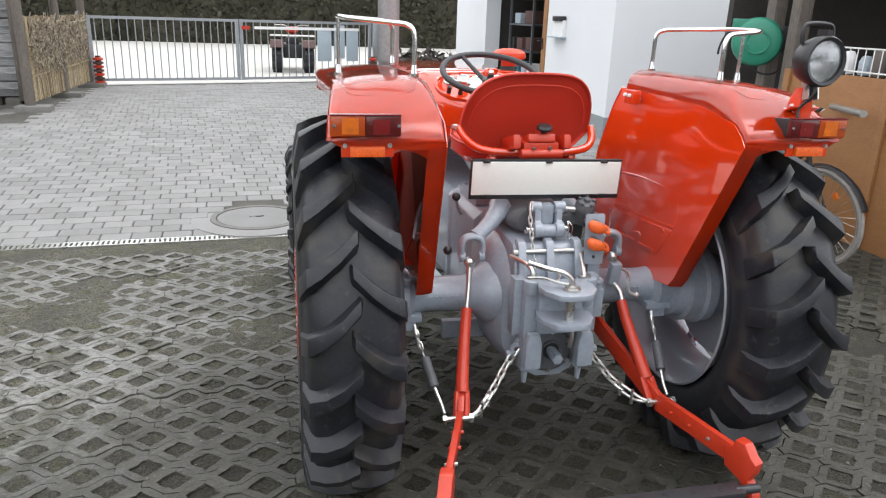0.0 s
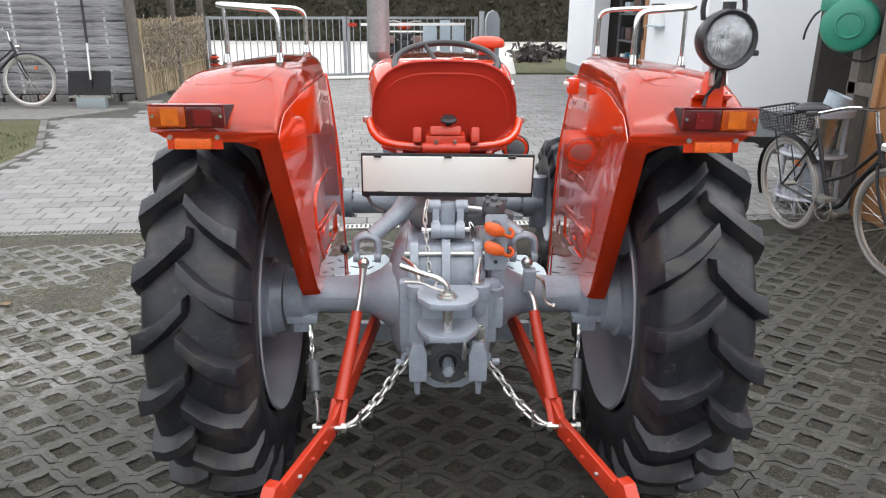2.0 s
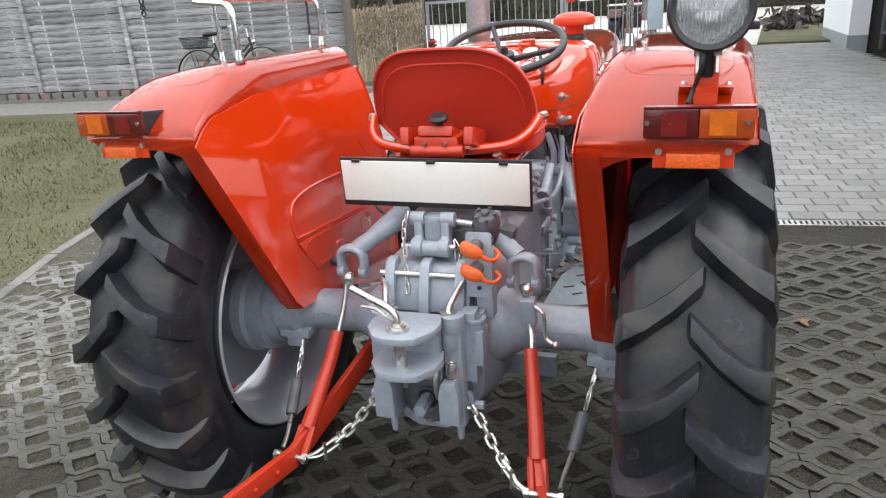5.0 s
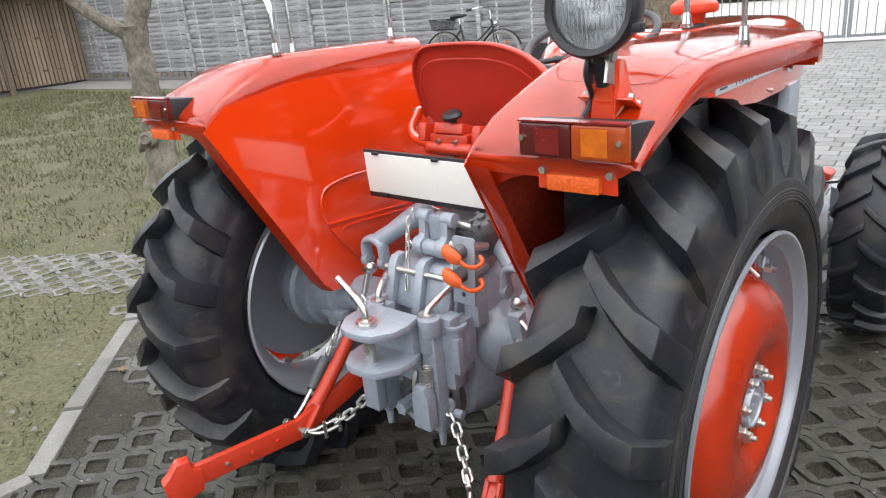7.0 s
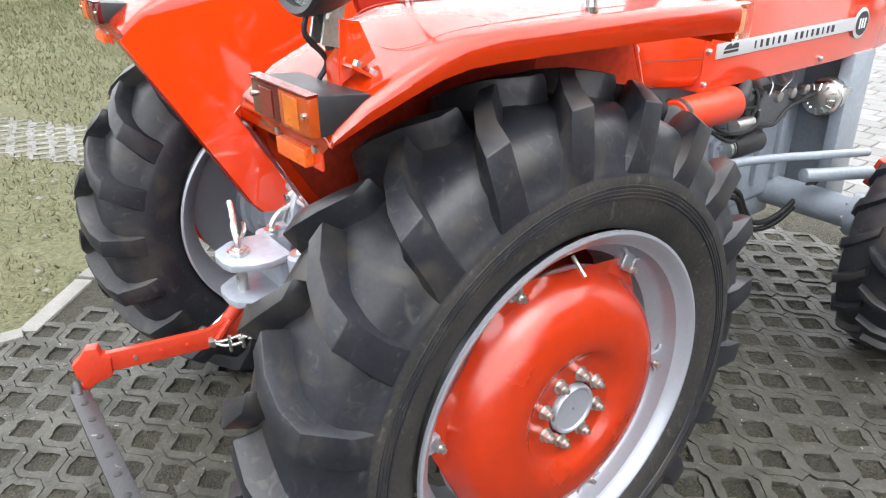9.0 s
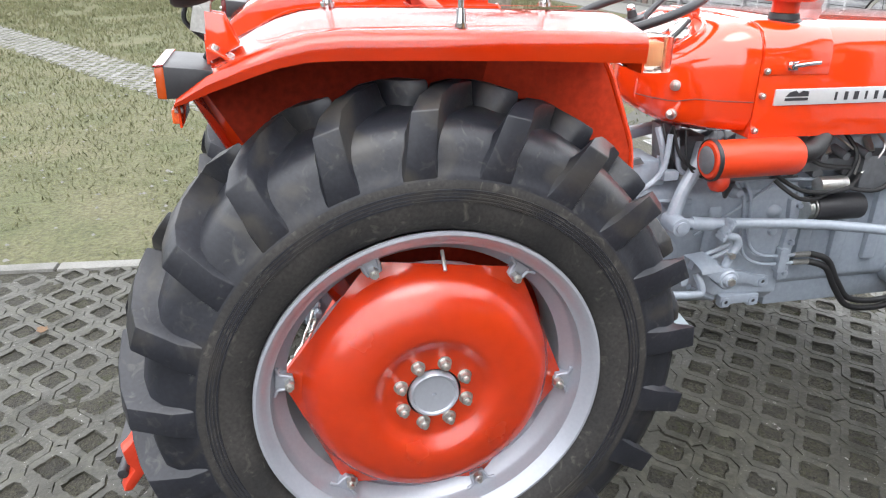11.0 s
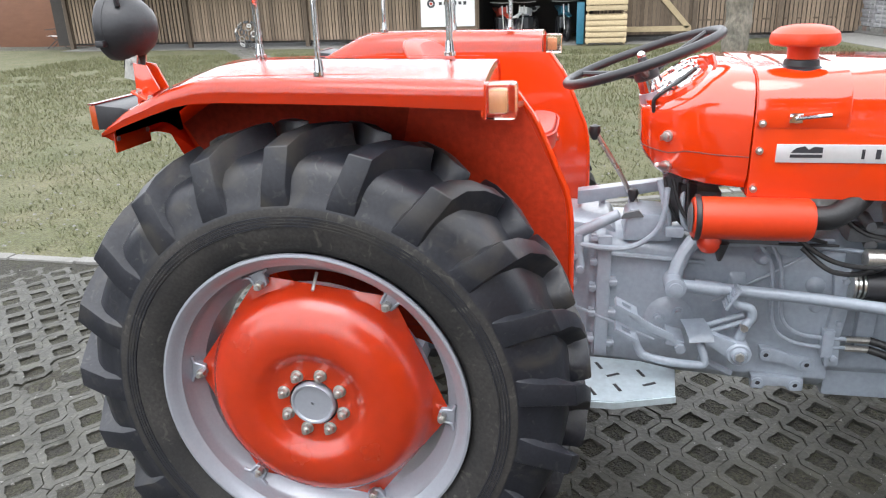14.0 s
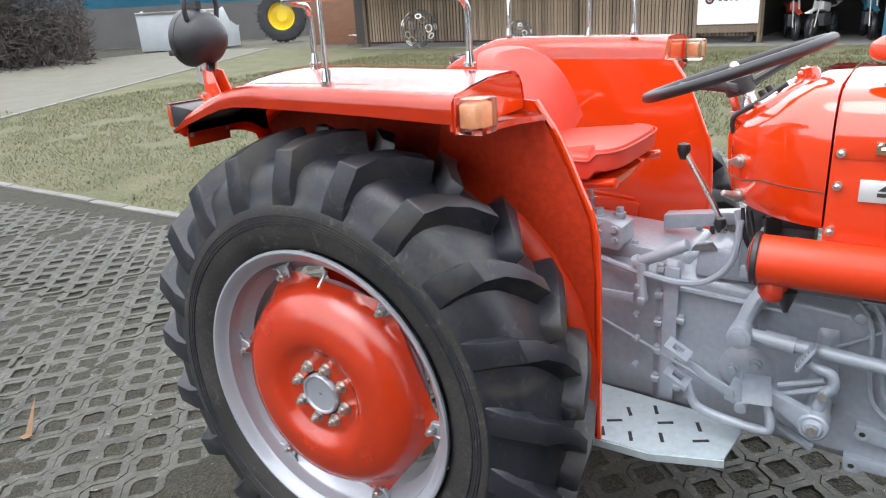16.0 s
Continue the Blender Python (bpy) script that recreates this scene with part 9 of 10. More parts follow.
for x, pts in ((-0.085, [(-0.086, -0.222, 0.70), (-0.086, -0.218, 0.725), (-0.098, -0.19, 0.745), (-0.134, -0.123, 0.752)]), (0.095, [(0.092, -0.230, 0.69), (0.092, -0.226, 0.715), (0.097, -0.20, 0.732), (0.110, -0.136, 0.760)])):
    bm = bm_new()
    tube(bm, pts, 0.0085, 10)
    cyl(bm, (pts[0][0], pts[0][1], 0.703), (pts[0][0], pts[0][1], 0.712), 0.021, seg=18)
    part("locking_pin", bm, ZINC, hitch, "bright bent locking pin")
bm = bm_new()
tube(bm, [(0.055, -0.25, 0.55), (0.055, -0.262, 0.50), (0.055, -0.25, 0.46)], 0.008, 8)
part("latch_rod", bm, STEEL, hitch)

pto = group_part("power_take_off", "power take-off shaft in round grey housing")
bm = bm_new()
lathe(bm, [(0.030, 0.052), (0.034, 0.056), (0.072, 0.05), (0.085, 0.035), (0.105, 0.02), (0.11, -0.03)], pose(0.006, -0.150, 0.425, 90, 0, 0), 36)
lathe(bm, [(0.028, 0.02), (0.030, 0.055), (0.040, 0.060), (0.040, 0.02)], pose(0.006, -0.155, 0.428, 90, 0, 0), 28, ring=True)
part("bearing_cap", bm, GREY_DARK, pto, "dark grey bearing cap")
bm = bm_new()
cyl(bm, (0.006, -0.15, 0.428), (0.006, -0.275, 0.428), 0.0165, seg=20)
for k in range(6):
    a = k * math.pi / 3
    box(bm, (0.006 + 0.0165 * math.cos(a), -0.245, 0.428 + 0.0165 * math.sin(a)), (0.006, 0.06, 0.006))
part("spline_shaft", bm, GREY, pto)
bm = bm_new()
lathe(bm, [(0.0, 0.0), (0.03, 0.0), (0.031, -0.01)], pose(0.006, -0.203, 0.428, 90, 0, 0), 24)
part("seal", bm, BLACK, pto)
for k in range(6):
    a = radians(30 + 60 * k)
    bm = bm_new()
    cyl(bm, (0.006 + 0.07 * math.cos(a), -0.195, 0.425 + 0.075 * math.sin(a)), (0.006 + 0.07 * math.cos(a), -0.212, 0.425 + 0.075 * math.sin(a)), 0.0085, seg=6)
    part("bolt", bm, STEEL, pto)
# low frame bar behind
bm = bm_new()
box(bm, (0.0, 0.12, 0.385), (0.62, 0.03, 0.07))
part("cross_member", bm, GREY, drive, "", 0.004)
# left-side control lever, black knob and breather pipe
bm = bm_new()
tube(bm, [(-0.22, 0.25, 0.80), (-0.25, 0.18, 0.84), (-0.265, 0.15, 0.885)], 0.006, 8)
part("control_rod", bm, STEEL, drive)
for c in ((-0.266, 0.148, 0.893), (-0.33, -0.02, 0.745)):
    bm = bm_new()
    ball(bm, c, 0.016, 14)
    part("control_knob", bm, BLACK, drive)

# ---- bicycles ----
def bicycle(label, m, basket):
    """Built along +x, rear hub at the origin's left; wheels 0.35 m in radius, 1.06 m apart."""
    ob = thing("bicycle", label, "bicycle", "bicycles in the yard")
    R, wb = 0.345, 1.06
    for x in (0.0, wb):
        wheel = new("wheel")
        wheel.parent = ob
        axis = Matrix.Translation((x, 0, R)) @ pose(0, 0, 0, 90, 0, 0)
        bm = bm_new()
        lathe(bm, [(R - 0.038, -0.010), (R - 0.022, -0.018), (R - 0.004, -0.012), (R, 0), (R - 0.004, 0.012), (R - 0.022, 0.018), (R - 0.038, 0.010)], axis, 48, ring=True)
        part("tyre", bm, TYRE_GREY, wheel, "grey worn tyre")
        bm = bm_new()
        lathe(bm, [(R - 0.052, -0.009), (R - 0.036, -0.013), (R - 0.036, 0.013), (R - 0.052, 0.009)], axis, 48, ring=True)
        part("rim", bm, STEEL, wheel)
        bm = bm_new()
        for j in range(28):
            a = 2 * math.pi * j / 28
            e = 0.03 if j % 2 else -0.03
            b = a + (0.5 if j % 4 < 2 else -0.5)
            cyl(bm, axis @ Vector((0.022 * math.cos(b), 0.022 * math.sin(b), e)), axis @ Vector(((R - 0.05) * math.cos(a), (R - 0.05) * math.sin(a), 0)), 0.0013, seg=4)
        part("spokes", bm, STEEL, wheel)
        bm = bm_new()
        cyl(bm, axis @ Vector((0, 0, -0.05)), axis @ Vector((0, 0, 0.05)), 0.02)
        part("hub", bm, STEEL, wheel)
        bm = bm_new()
        box(bm, (x + 0.1, 0, R + 0.17), (0.045, 0.02, 0.03), (0, 60, 0))
        part("spoke_reflector", bm, AMBER, wheel, "amber spoke reflector")
        bm = bm_new()
        a0, a1 = (35, 205) if x == 0 else (20, 150)
        rows_ = []
        for k in range(15):
            a = radians(a0 + (a1 - a0) * k / 14)
            rows_.append([Vector((x + (R + 0.022) * math.cos(a), yy, R + (R + 0.022 + dz) * math.sin(a))) for yy, dz in ((-0.026, -0.012), (-0.012, 0.002), (0.012, 0.002), (0.026, -0.012))])
        sheet(bm, rows_, 0.002)
        part("mudguard", bm, BLACK, ob)
    bb, st, hd = Vector((0.46, 0, 0.29)), Vector((0.30, 0, 0.80)), Vector((0.86, 0, 0.84))
    bm = bm_new()
    cyl(bm, bb, st, 0.015)
    tube(bm, [Vector((0.90, 0, 0.70)), Vector((0.70, 0, 0.50)), Vector((0.58, 0, 0.34)), bb], 0.017, 10)
    tube(bm, [Vector((0.885, 0, 0.76)), Vector((0.64, 0, 0.56)), Vector((0.40, 0, 0.46))], 0.013, 10)
    for s in (-0.05, 0.05):
        cyl(bm, bb + Vector((0, s * 0.6, 0)), Vector((0, s, R)), 0.009)
        cyl(bm, st - Vector((-0.02, -s * 0.3, 0.07)), Vector((0, s, R)), 0.008)
    cyl(bm, (0.93, 0, 0.66), (0.87, 0, 0.86), 0.018)
    part("frame", bm, BLACK, ob, "black step-through frame")
    bm = bm_new()
    for s in (-0.05, 0.05):
        tube(bm, [(0.92, s * 0.6, 0.68), (0.97, s, 0.52), (wb, s, R)], 0.010, 8)
    part("fork", bm, BLACK, ob)
    bm = bm_new()
    cyl(bm, (0.87, 0, 0.86), (0.845, 0, 0.99), 0.012)
    tube(bm, [(0.62, -0.28, 0.98), (0.72, -0.27, 1.0), (0.83, -0.16, 1.03), (0.86, 0, 1.0), (0.83, 0.16, 1.03), (0.72, 0.27, 1.0), (0.62, 0.28, 0.98)], 0.0105, 8)
    part("handlebar", bm, CHROME, ob)
    for s in (-0.28, 0.28):
        bm = bm_new()
        cyl(bm, (0.60, s, 0.978), (0.70, s, 0.996), 0.016)
        part("grip", bm, BLACK, ob)
    bm = bm_new()
    cyl(bm, st, st + Vector((-0.02, 0, 0.10)), 0.012)
    part("seat_post", bm, CHROME, ob)
    bm = bm_new()
    rings = [[Vector((0.27 + u, w * math.cos(a), 0.93 + h * math.sin(a) + 0.01 * math.sin(u * 10))) for a in (2 * math.pi * k / 14 for k in range(14))] for u, w, h in ((-0.13, 0.05, 0.02), (-0.11, 0.09, 0.035), (-0.04, 0.10, 0.038), (0.04, 0.06, 0.03), (0.12, 0.03, 0.022), (0.15, 0.015, 0.012))]
    loft(bm, rings)
    part("saddle", bm, BLACK, ob)
    bm = bm_new()
    for s in (-0.055, 0.055):
        tube(bm, [(-0.22, s, 0.735), (0.0, s, 0.735), (0.26, s * 0.4, 0.74)], 0.006, 6)
        cyl(bm, (-0.10, s, 0.735), (0.0, s, R), 0.005)
    for x in (-0.2, -0.1, 0.0, 0.1):
        cyl(bm, (x, -0.055, 0.735), (x, 0.055, 0.735), 0.004, seg=6)
    part("carrier", bm, BLACK, ob)
    bm = bm_new()
    lathe(bm, [(0.085, -0.004), (0.095, -0.004), (0.095, 0.004), (0.085, 0.004)], pose(0.46, -0.045, 0.29, 90, 0, 0), 30, ring=True)
    for a in (40, 220):
        d = Vector((math.cos(radians(a)), 0, math.sin(radians(a)))) * 0.17
        s = -0.07 if a == 40 else 0.07
        cyl(bm, bb + Vector((0, s, 0)), bb + d + Vector((0, s, 0)), 0.008)
        box(bm, bb + d + Vector((0, s * 1.7, 0)), (0.08, 0.06, 0.02))
    part("crankset", bm, STEEL, ob, "bright crank and pedals")
    bm = bm_new()
    cyl(bm, (0.94, 0, 0.79), (0.99, 0, 0.79), 0.035, 0.04, 16)
    part("head_lamp", bm, CHROME, ob)
    bm = bm_new()
    cyl(bm, (0.36, 0.04, 0.30), (0.28, 0.22, 0.02), 0.009)
    part("kick_stand", bm, STEEL, ob)
    if basket:
        bm = bm_new()
        outer = [[(-0.17, -0.11), (0.10, -0.11), (0.10, 0.11), (-0.17, 0.11)], [(-0.21, -0.145), (0.13, -0.145), (0.13, 0.145), (-0.21, 0.145)]]
        a = [Vector((x, y, 0.742)) for x, y in outer[0]]
        b = [Vector((x, y, 0.885)) for x, y in outer[1]]
        for lev in range(8):
            tube(bm, [p.lerp(q, lev / 7) for p, q in zip(a, b)], 0.008 if lev == 7 else 0.0022, 6, closed=True, n=1)
        for j in range(4):
            wires = 15 if j % 2 == 0 else 11
            for k in range(wires):
                p, q = a[j].lerp(a[(j + 1) % 4], k / wires), b[j].lerp(b[(j + 1) % 4], k / wires)
                cyl(bm, p, q, 0.0022, seg=4)
        for k in range(9):
            cyl(bm, a[0].lerp(a[3], k / 8), a[1].lerp(a[2], k / 8), 0.0022, seg=4)
        part("basket", bm, BLACK, ob, "black carrier basket")
    ob.matrix_world = m
    return ob


TYRE_GREY = material("worn_bicycle_tyre", (0.34, 0.32, 0.30), 0.75, other=(0.24, 0.23, 0.21), grain=60, bump=0.2, fine=0.15)
bicycle("black city bicycle with basket parked beside the board wall", pose(2.63, 2.83, 0, 0, 0, -83) @ pose(0, 0, 0, 7, 0, 0), True)
bicycle("black city bicycle with basket leaning on the woven fence", pose(-6.50, 8.02, 0.03, 0, 0, 5) @ pose(0, 0, 0, -7, 0, 0), True)

# ---- snow shovel on the fence ----
shovel = thing("snow_shovel", "black snow shovel with pale edge leaning on the fence", "shovel")
bm = bm_new()
rows_ = [[Vector((-4.68 + u, 8.22 + 0.06 * (abs(u) / 0.3) ** 2 * -1 + 0.10 * v, 0.17 + 0.32 * v)) for u in (-0.29, -0.15, 0, 0.15, 0.29)] for v in (0, 0.3, 0.6, 0.9, 1.0)]
sheet(bm, rows_, 0.012)
part("blade", bm, BLACK, shovel)
bm = bm_new()
box(bm, (-4.68, 8.19, 0.155), (0.60, 0.02, 0.035))
part("edge", bm, ZINC, shovel, "bright metal edge")
bm = bm_new()
cyl(bm, (-4.68, 8.27, 0.30), (-4.70, 8.37, 0.85), 0.017)
part("lower_shaft", bm, ZINC, shovel)
bm = bm_new()
cyl(bm, (-4.70, 8.37, 0.80), (-4.74, 8.48, 1.75), 0.018)
box(bm, (-4.68, 8.25, 0.25), (0.04, 0.03, 0.25))
part("shaft", bm, BLACK, shovel)
bm = bm_new()
box(bm, (-4.68, 8.22, 0.07), (0.40, 0.10, 0.14))
solid("concrete_sill", bm, PLINTH, "low concrete sill under the fence", "sill", bevel=0.01)
hook = thing("wall_lantern", "small black iron hook hanging on the woven fence", "hook")
bm = bm_new()
tube(bm, [(-7.45, 8.30, 1.62), (-7.40, 8.22, 1.55), (-7.42, 8.18, 1.42), (-7.46, 8.2, 1.30)], 0.012, 6)
for k in range(3):
    lathe(bm, [(0.03, -0.006), (0.05, -0.006), (0.05, 0.006), (0.03, 0.006)], pose(-7.44, 8.2, 1.48 - 0.09 * k, 90, 0, 0), 12, ring=True)
part("iron", bm, BLACK, hook)

# ---- hose reel, stand and cans by the lean-to ----
reel = thing("hose_reel", "green plastic wall hose reel on a timber post", "hose reel", at=(3.25, 3.55, 1.44))
reel.rotation_euler = (0, 0, radians(-32))
bm = bm_new()
lathe(bm, [(0.0, 0.125), (0.085, 0.125), (0.09, 0.118), (0.095, 0.112), (0.16, 0.11), (0.195, 0.09), (0.21, 0.05), (0.21, -0.05), (0.195, -0.09), (0.0, -0.10)], pose(0, 0, 0, 90, 0, 0), 40)
box(bm, (-0.10, 0, 0.145), (0.24, 0.16, 0.09))
part("drum", bm, GREEN_REEL, reel, "", 0.006)
bm = bm_new()
lathe(bm, [(0.082, 0.126), (0.088, 0.134), (0.10, 0.134), (0.106, 0.126)], pose(0, 0, 0, 90, 0, 0), 36, ring=True)
part("cover_ring", bm, GREEN_REEL, reel)
bm = bm_new()
box(bm, (0.19, 0.06, 0.03), (0.10, 0.06, 0.22))
part("wall_bracket", bm, BLACK, reel, "black swivel bracket", 0.01)
bm = bm_new()
tube(bm, [(-0.2, -0.02, 0.12), (-0.26, -0.03, 0.06), (-0.30, -0.03, -0.04), (-0.31, -0.03, -0.12)], 0.009, 8)
tube(bm, [(-0.02, 0.0, -0.20), (0.05, -0.02, -0.26), (0.16, 0.0, -0.27), (0.24, 0.05, -0.22)], 0.010, 8)
part("hose_end", bm, HOSE, reel, "dark hose")
stand = thing("metal_stand", "grey metal stand holding a zinc pot beside the bicycle", "stand", at=(3.02, 3.35, 0))
for a in (45, 135, 225, 315):
    bm = bm_new()
    cyl(bm, (0.22 * math.cos(radians(a)), 0.22 * math.sin(radians(a)), 0), (0.20 * math.cos(radians(a)), 0.20 * math.sin(radians(a)), 0.80), 0.018)
    part("leg", bm, SILVER, stand)
for z in (0.12, 0.46, 0.80):
    bm = bm_new()
    lathe(bm, [(0.0, -0.008), (0.24, -0.01), (0.25, 0.0), (0.24, 0.02), (0.0, 0.012)] if z < 0.7 else [(0.20, -0.03), (0.25, -0.03), (0.25, 0.02), (0.20, 0.02)], Matrix.Translation((0, 0, z)), 30, ring=z > 0.7)
    part("shelf_ring", bm, SILVER, stand)
pot = thing("zinc_pot", "dull zinc pot on the metal stand", "pot", at=(3.02, 3.35, 0.475))
bm = bm_new()
lathe(bm, [(0.0, 0.0), (0.13, 0.0), (0.15, 0.06), (0.17, 0.28), (0.18, 0.30), (0.165, 0.29), (0.0, 0.26)], Matrix(), 30)
part("body", bm, ZINC, pot)
can = thing("milk_can", "old zinc milk can with wire handle", "milk can", at=(3.02, 3.33, 0.135))
bm = bm_new()
lathe(bm, [(0.0, 0.0), (0.13, 0.0), (0.14, 0.02), (0.14, 0.20), (0.09, 0.26), (0.08, 0.29), (0.095, 0.30), (0.0, 0.30)], Matrix(), 30)
part("body", bm, GREY, can)
bm = bm_new()
tube(bm, [(-0.14, -0.02, 0.15), (-0.17, -0.08, 0.06), (-0.05, -0.16, 0.02), (0.12, -0.14, 0.06), (0.15, -0.03, 0.14)], 0.005, 6)
part("handle", bm, ZINC, can)
# bucket-shaped stand-in for a pale tilted thing; no bucket is known here
bag = thing("pale_plastic_shape", "small tilted pale blue-grey plastic shape on the stand", "bucket", at=(3.08, 3.30, 0.82))
bag.rotation_euler = (radians(10), radians(18), 0)
bm = bm_new()
lathe(bm, [(0.0, 0.0), (0.075, 0.0), (0.09, 0.12), (0.095, 0.12), (0.085, 0.115), (0.07, 0.012), (0.0, 0.012)], Matrix(), 28)
part("body", bm, BLUE_GREY, bag)
bm = bm_new()
cyl(bm, (3.30, 2.55, 1.0), (3.05, 1.95, 1.02), 0.026)
solid("propped_handle", bm, STEEL, "grey tool handle propped on the board wall", "handle")

# ---- the fruit tree on the lawn ----
tree = thing("fruit_tree", "bare pruned fruit tree with knotted lichen bark", "tree", at=(-5.35, 2.02, 0))
bm = bm_new()


def limb(pts, radii, seg=14, rough=0.012):
    line = spline(pts, 7)
    k = len(line)
    rings = []
    for i, p in enumerate(line):
        r = float(np.interp(i / (k - 1), np.linspace(0, 1, len(radii)), radii))
        d = (line[min(i + 1, k - 1)] - line[max(i - 1, 0)]).normalized()
        u = d.cross(Vector((0.3, 1, 0.1))).normalized()
        w = d.cross(u)
        rings.append([])
        for j in range(seg):
            a = 2 * math.pi * j / seg
            o = u * math.cos(a) + w * math.sin(a)
            rr = r + rough * noise.noise((p + o * r) * 9) + 0.5 * rough * noise.noise((p + o * r) * 28)
            rings[-1].append(p + o * rr)
    loft(bm, rings)


limb([(0, 0, -0.05), (0.02, 0.0, 0.12), (0.0, 0.02, 0.5), (0.03, 0.0, 0.9), (-0.02, 0.02, 1.25), (0.0, 0.0, 1.5)], [0.24, 0.165, 0.125, 0.12, 0.12, 0.13], 20, 0.022)
part("trunk", bm, BARK, tree, "knotted grey-brown trunk")
for pts, radii in (([(0, 0.0, 1.38), (-0.18, -0.22, 1.58), (-0.34, -0.42, 1.85), (-0.45, -0.75, 2.4)], [0.085, 0.06, 0.05, 0.025]), ([(0, 0, 1.42), (0.10, 0.10, 1.7), (0.22, 0.22, 2.1), (0.35, 0.3, 2.7)], [0.10, 0.08, 0.055, 0.02]), ([(0, 0, 1.42), (-0.08, 0.12, 1.75), (-0.2, 0.3, 2.2), (-0.25, 0.45, 2.9)], [0.09, 0.07, 0.045, 0.02]), ([(0.1, 0.1, 1.7), (0.35, -0.05, 1.95), (0.7, -0.15, 2.3)], [0.045, 0.03, 0.012])):
    bm = bm_new()
    limb(pts, radii, 12, 0.01)
    part("limb", bm, BARK, tree)
for x, y, z, r in ((0.06, -0.10, 0.45, 0.085), (0.13, 0.02, 0.72, 0.06), (-0.10, -0.06, 0.40, 0.08)):
    bm = bm_new()
    ball(bm, (x, y, z), r, 18)
    for v in bm.verts:
        v.co += (v.co - Vector((x, y, z))) * 0.35 * noise.noise(v.co * 14)
    part("burr", bm, BARK, tree)
bm = bm_new()
lathe(bm, [(0.0, -0.01), (0.03, -0.005), (0.045, 0.012), (0.055, 0.0)], pose(0.10, -0.17, 0.47, 60, 0, 30), 16)
part("pruning_scar", bm, POST_GREY, tree)
vs, fs = [], []
for _ in range(420):
    a, r0 = rng.rand() * 6.28, rng.rand() ** 0.5
    p = Vector((0.9 * r0 * math.cos(a), 0.9 * r0 * math.sin(a), 2.3 + 0.9 * rng.rand()))
    q = p + Vector((0.25 * rng.randn(), 0.25 * rng.randn(), 0.2 + 0.3 * rng.rand()))
    stick(p, q, 0.004)
tw = new("twig_mass", raw("twig_mass", vs, fs, TWIG))
tw.parent = tree
tagged(tw, kind="stuff")

# ---- litter on the ground: dead leaves and pale chips ----
for k, (x, y, s) in enumerate([(1.78, -0.25, 0.055), (1.65, -0.45, 0.035), (-1.9, -0.2, 0.03), (-2.35, 1.4, 0.03), (0.85, -1.6, 0.028), (1.2, 1.5, 0.035), (-0.8, -1.3, 0.028)]):
    bm = bm_new()
    pts = [(0, -1), (0.35, -0.55), (0.75, -0.5), (0.5, -0.1), (0.8, 0.3), (0.35, 0.4), (0, 1), (-0.4, 0.45), (-0.8, 0.25), (-0.45, -0.1), (-0.7, -0.55), (-0.3, -0.5)]
    f = bm.faces.new([bm.verts.new((s * u, s * v, 0.01 + 0.35 * s * noise.noise((u * 1.3, v * 1.3, k)) + 0.12 * s * (u * u + v * v))) for u, v in pts])
    t = bmesh.ops.triangulate(bm, faces=[f])
    bmesh.ops.solidify(bm, geom=t["faces"], thickness=0.0008)
    ob = solid("dead_leaf", bm, DEAD_LEAF, "curled brown dead leaf on the pavers", "leaf", "dead leaves on the ground")
    ob.matrix_world = pose(x, y, 0.002, 0, 0, 57 * k)
vs, fs = [], []
for _ in range(700):
    x, y = rng.uniform(-6, 3.0), rng.uniform(-5, 2.5)
    s = 0.004 + 0.006 * rng.rand() ** 2 + (0.008 if x < kerb_x(y) else 0)
    k = len(vs)
    z = 0.004 if x > kerb_x(y) else 0.012
    for d in ((1, 0, 0), (0, 1, 0), (-1, 0, 0), (0, -1, 0), (0, 0, 0.7)):
        vs.append((x + s * d[0] * (0.5 + rng.rand()), y + s * d[1] * (0.5 + rng.rand()), z + s * d[2]))
    fs += [(k, k + 1, k + 4), (k + 1, k + 2, k + 4), (k + 2, k + 3, k + 4), (k + 3, k, k + 4)]
tagged(new("stone_chips", raw("stone_chips", vs, fs, CONCRETE)), "scattered pale stone chips and crumbs on the ground", "chips", kind="stuff")

# ---- grid pavers: concrete lattice with soil-filled holes ----
CA, CB = 0.1030, 0.0960          # half width of a cell and the distance of its rows
paving = thing("grid_paving", "mossy concrete grass-grid pavers", "paving", kind="structure")


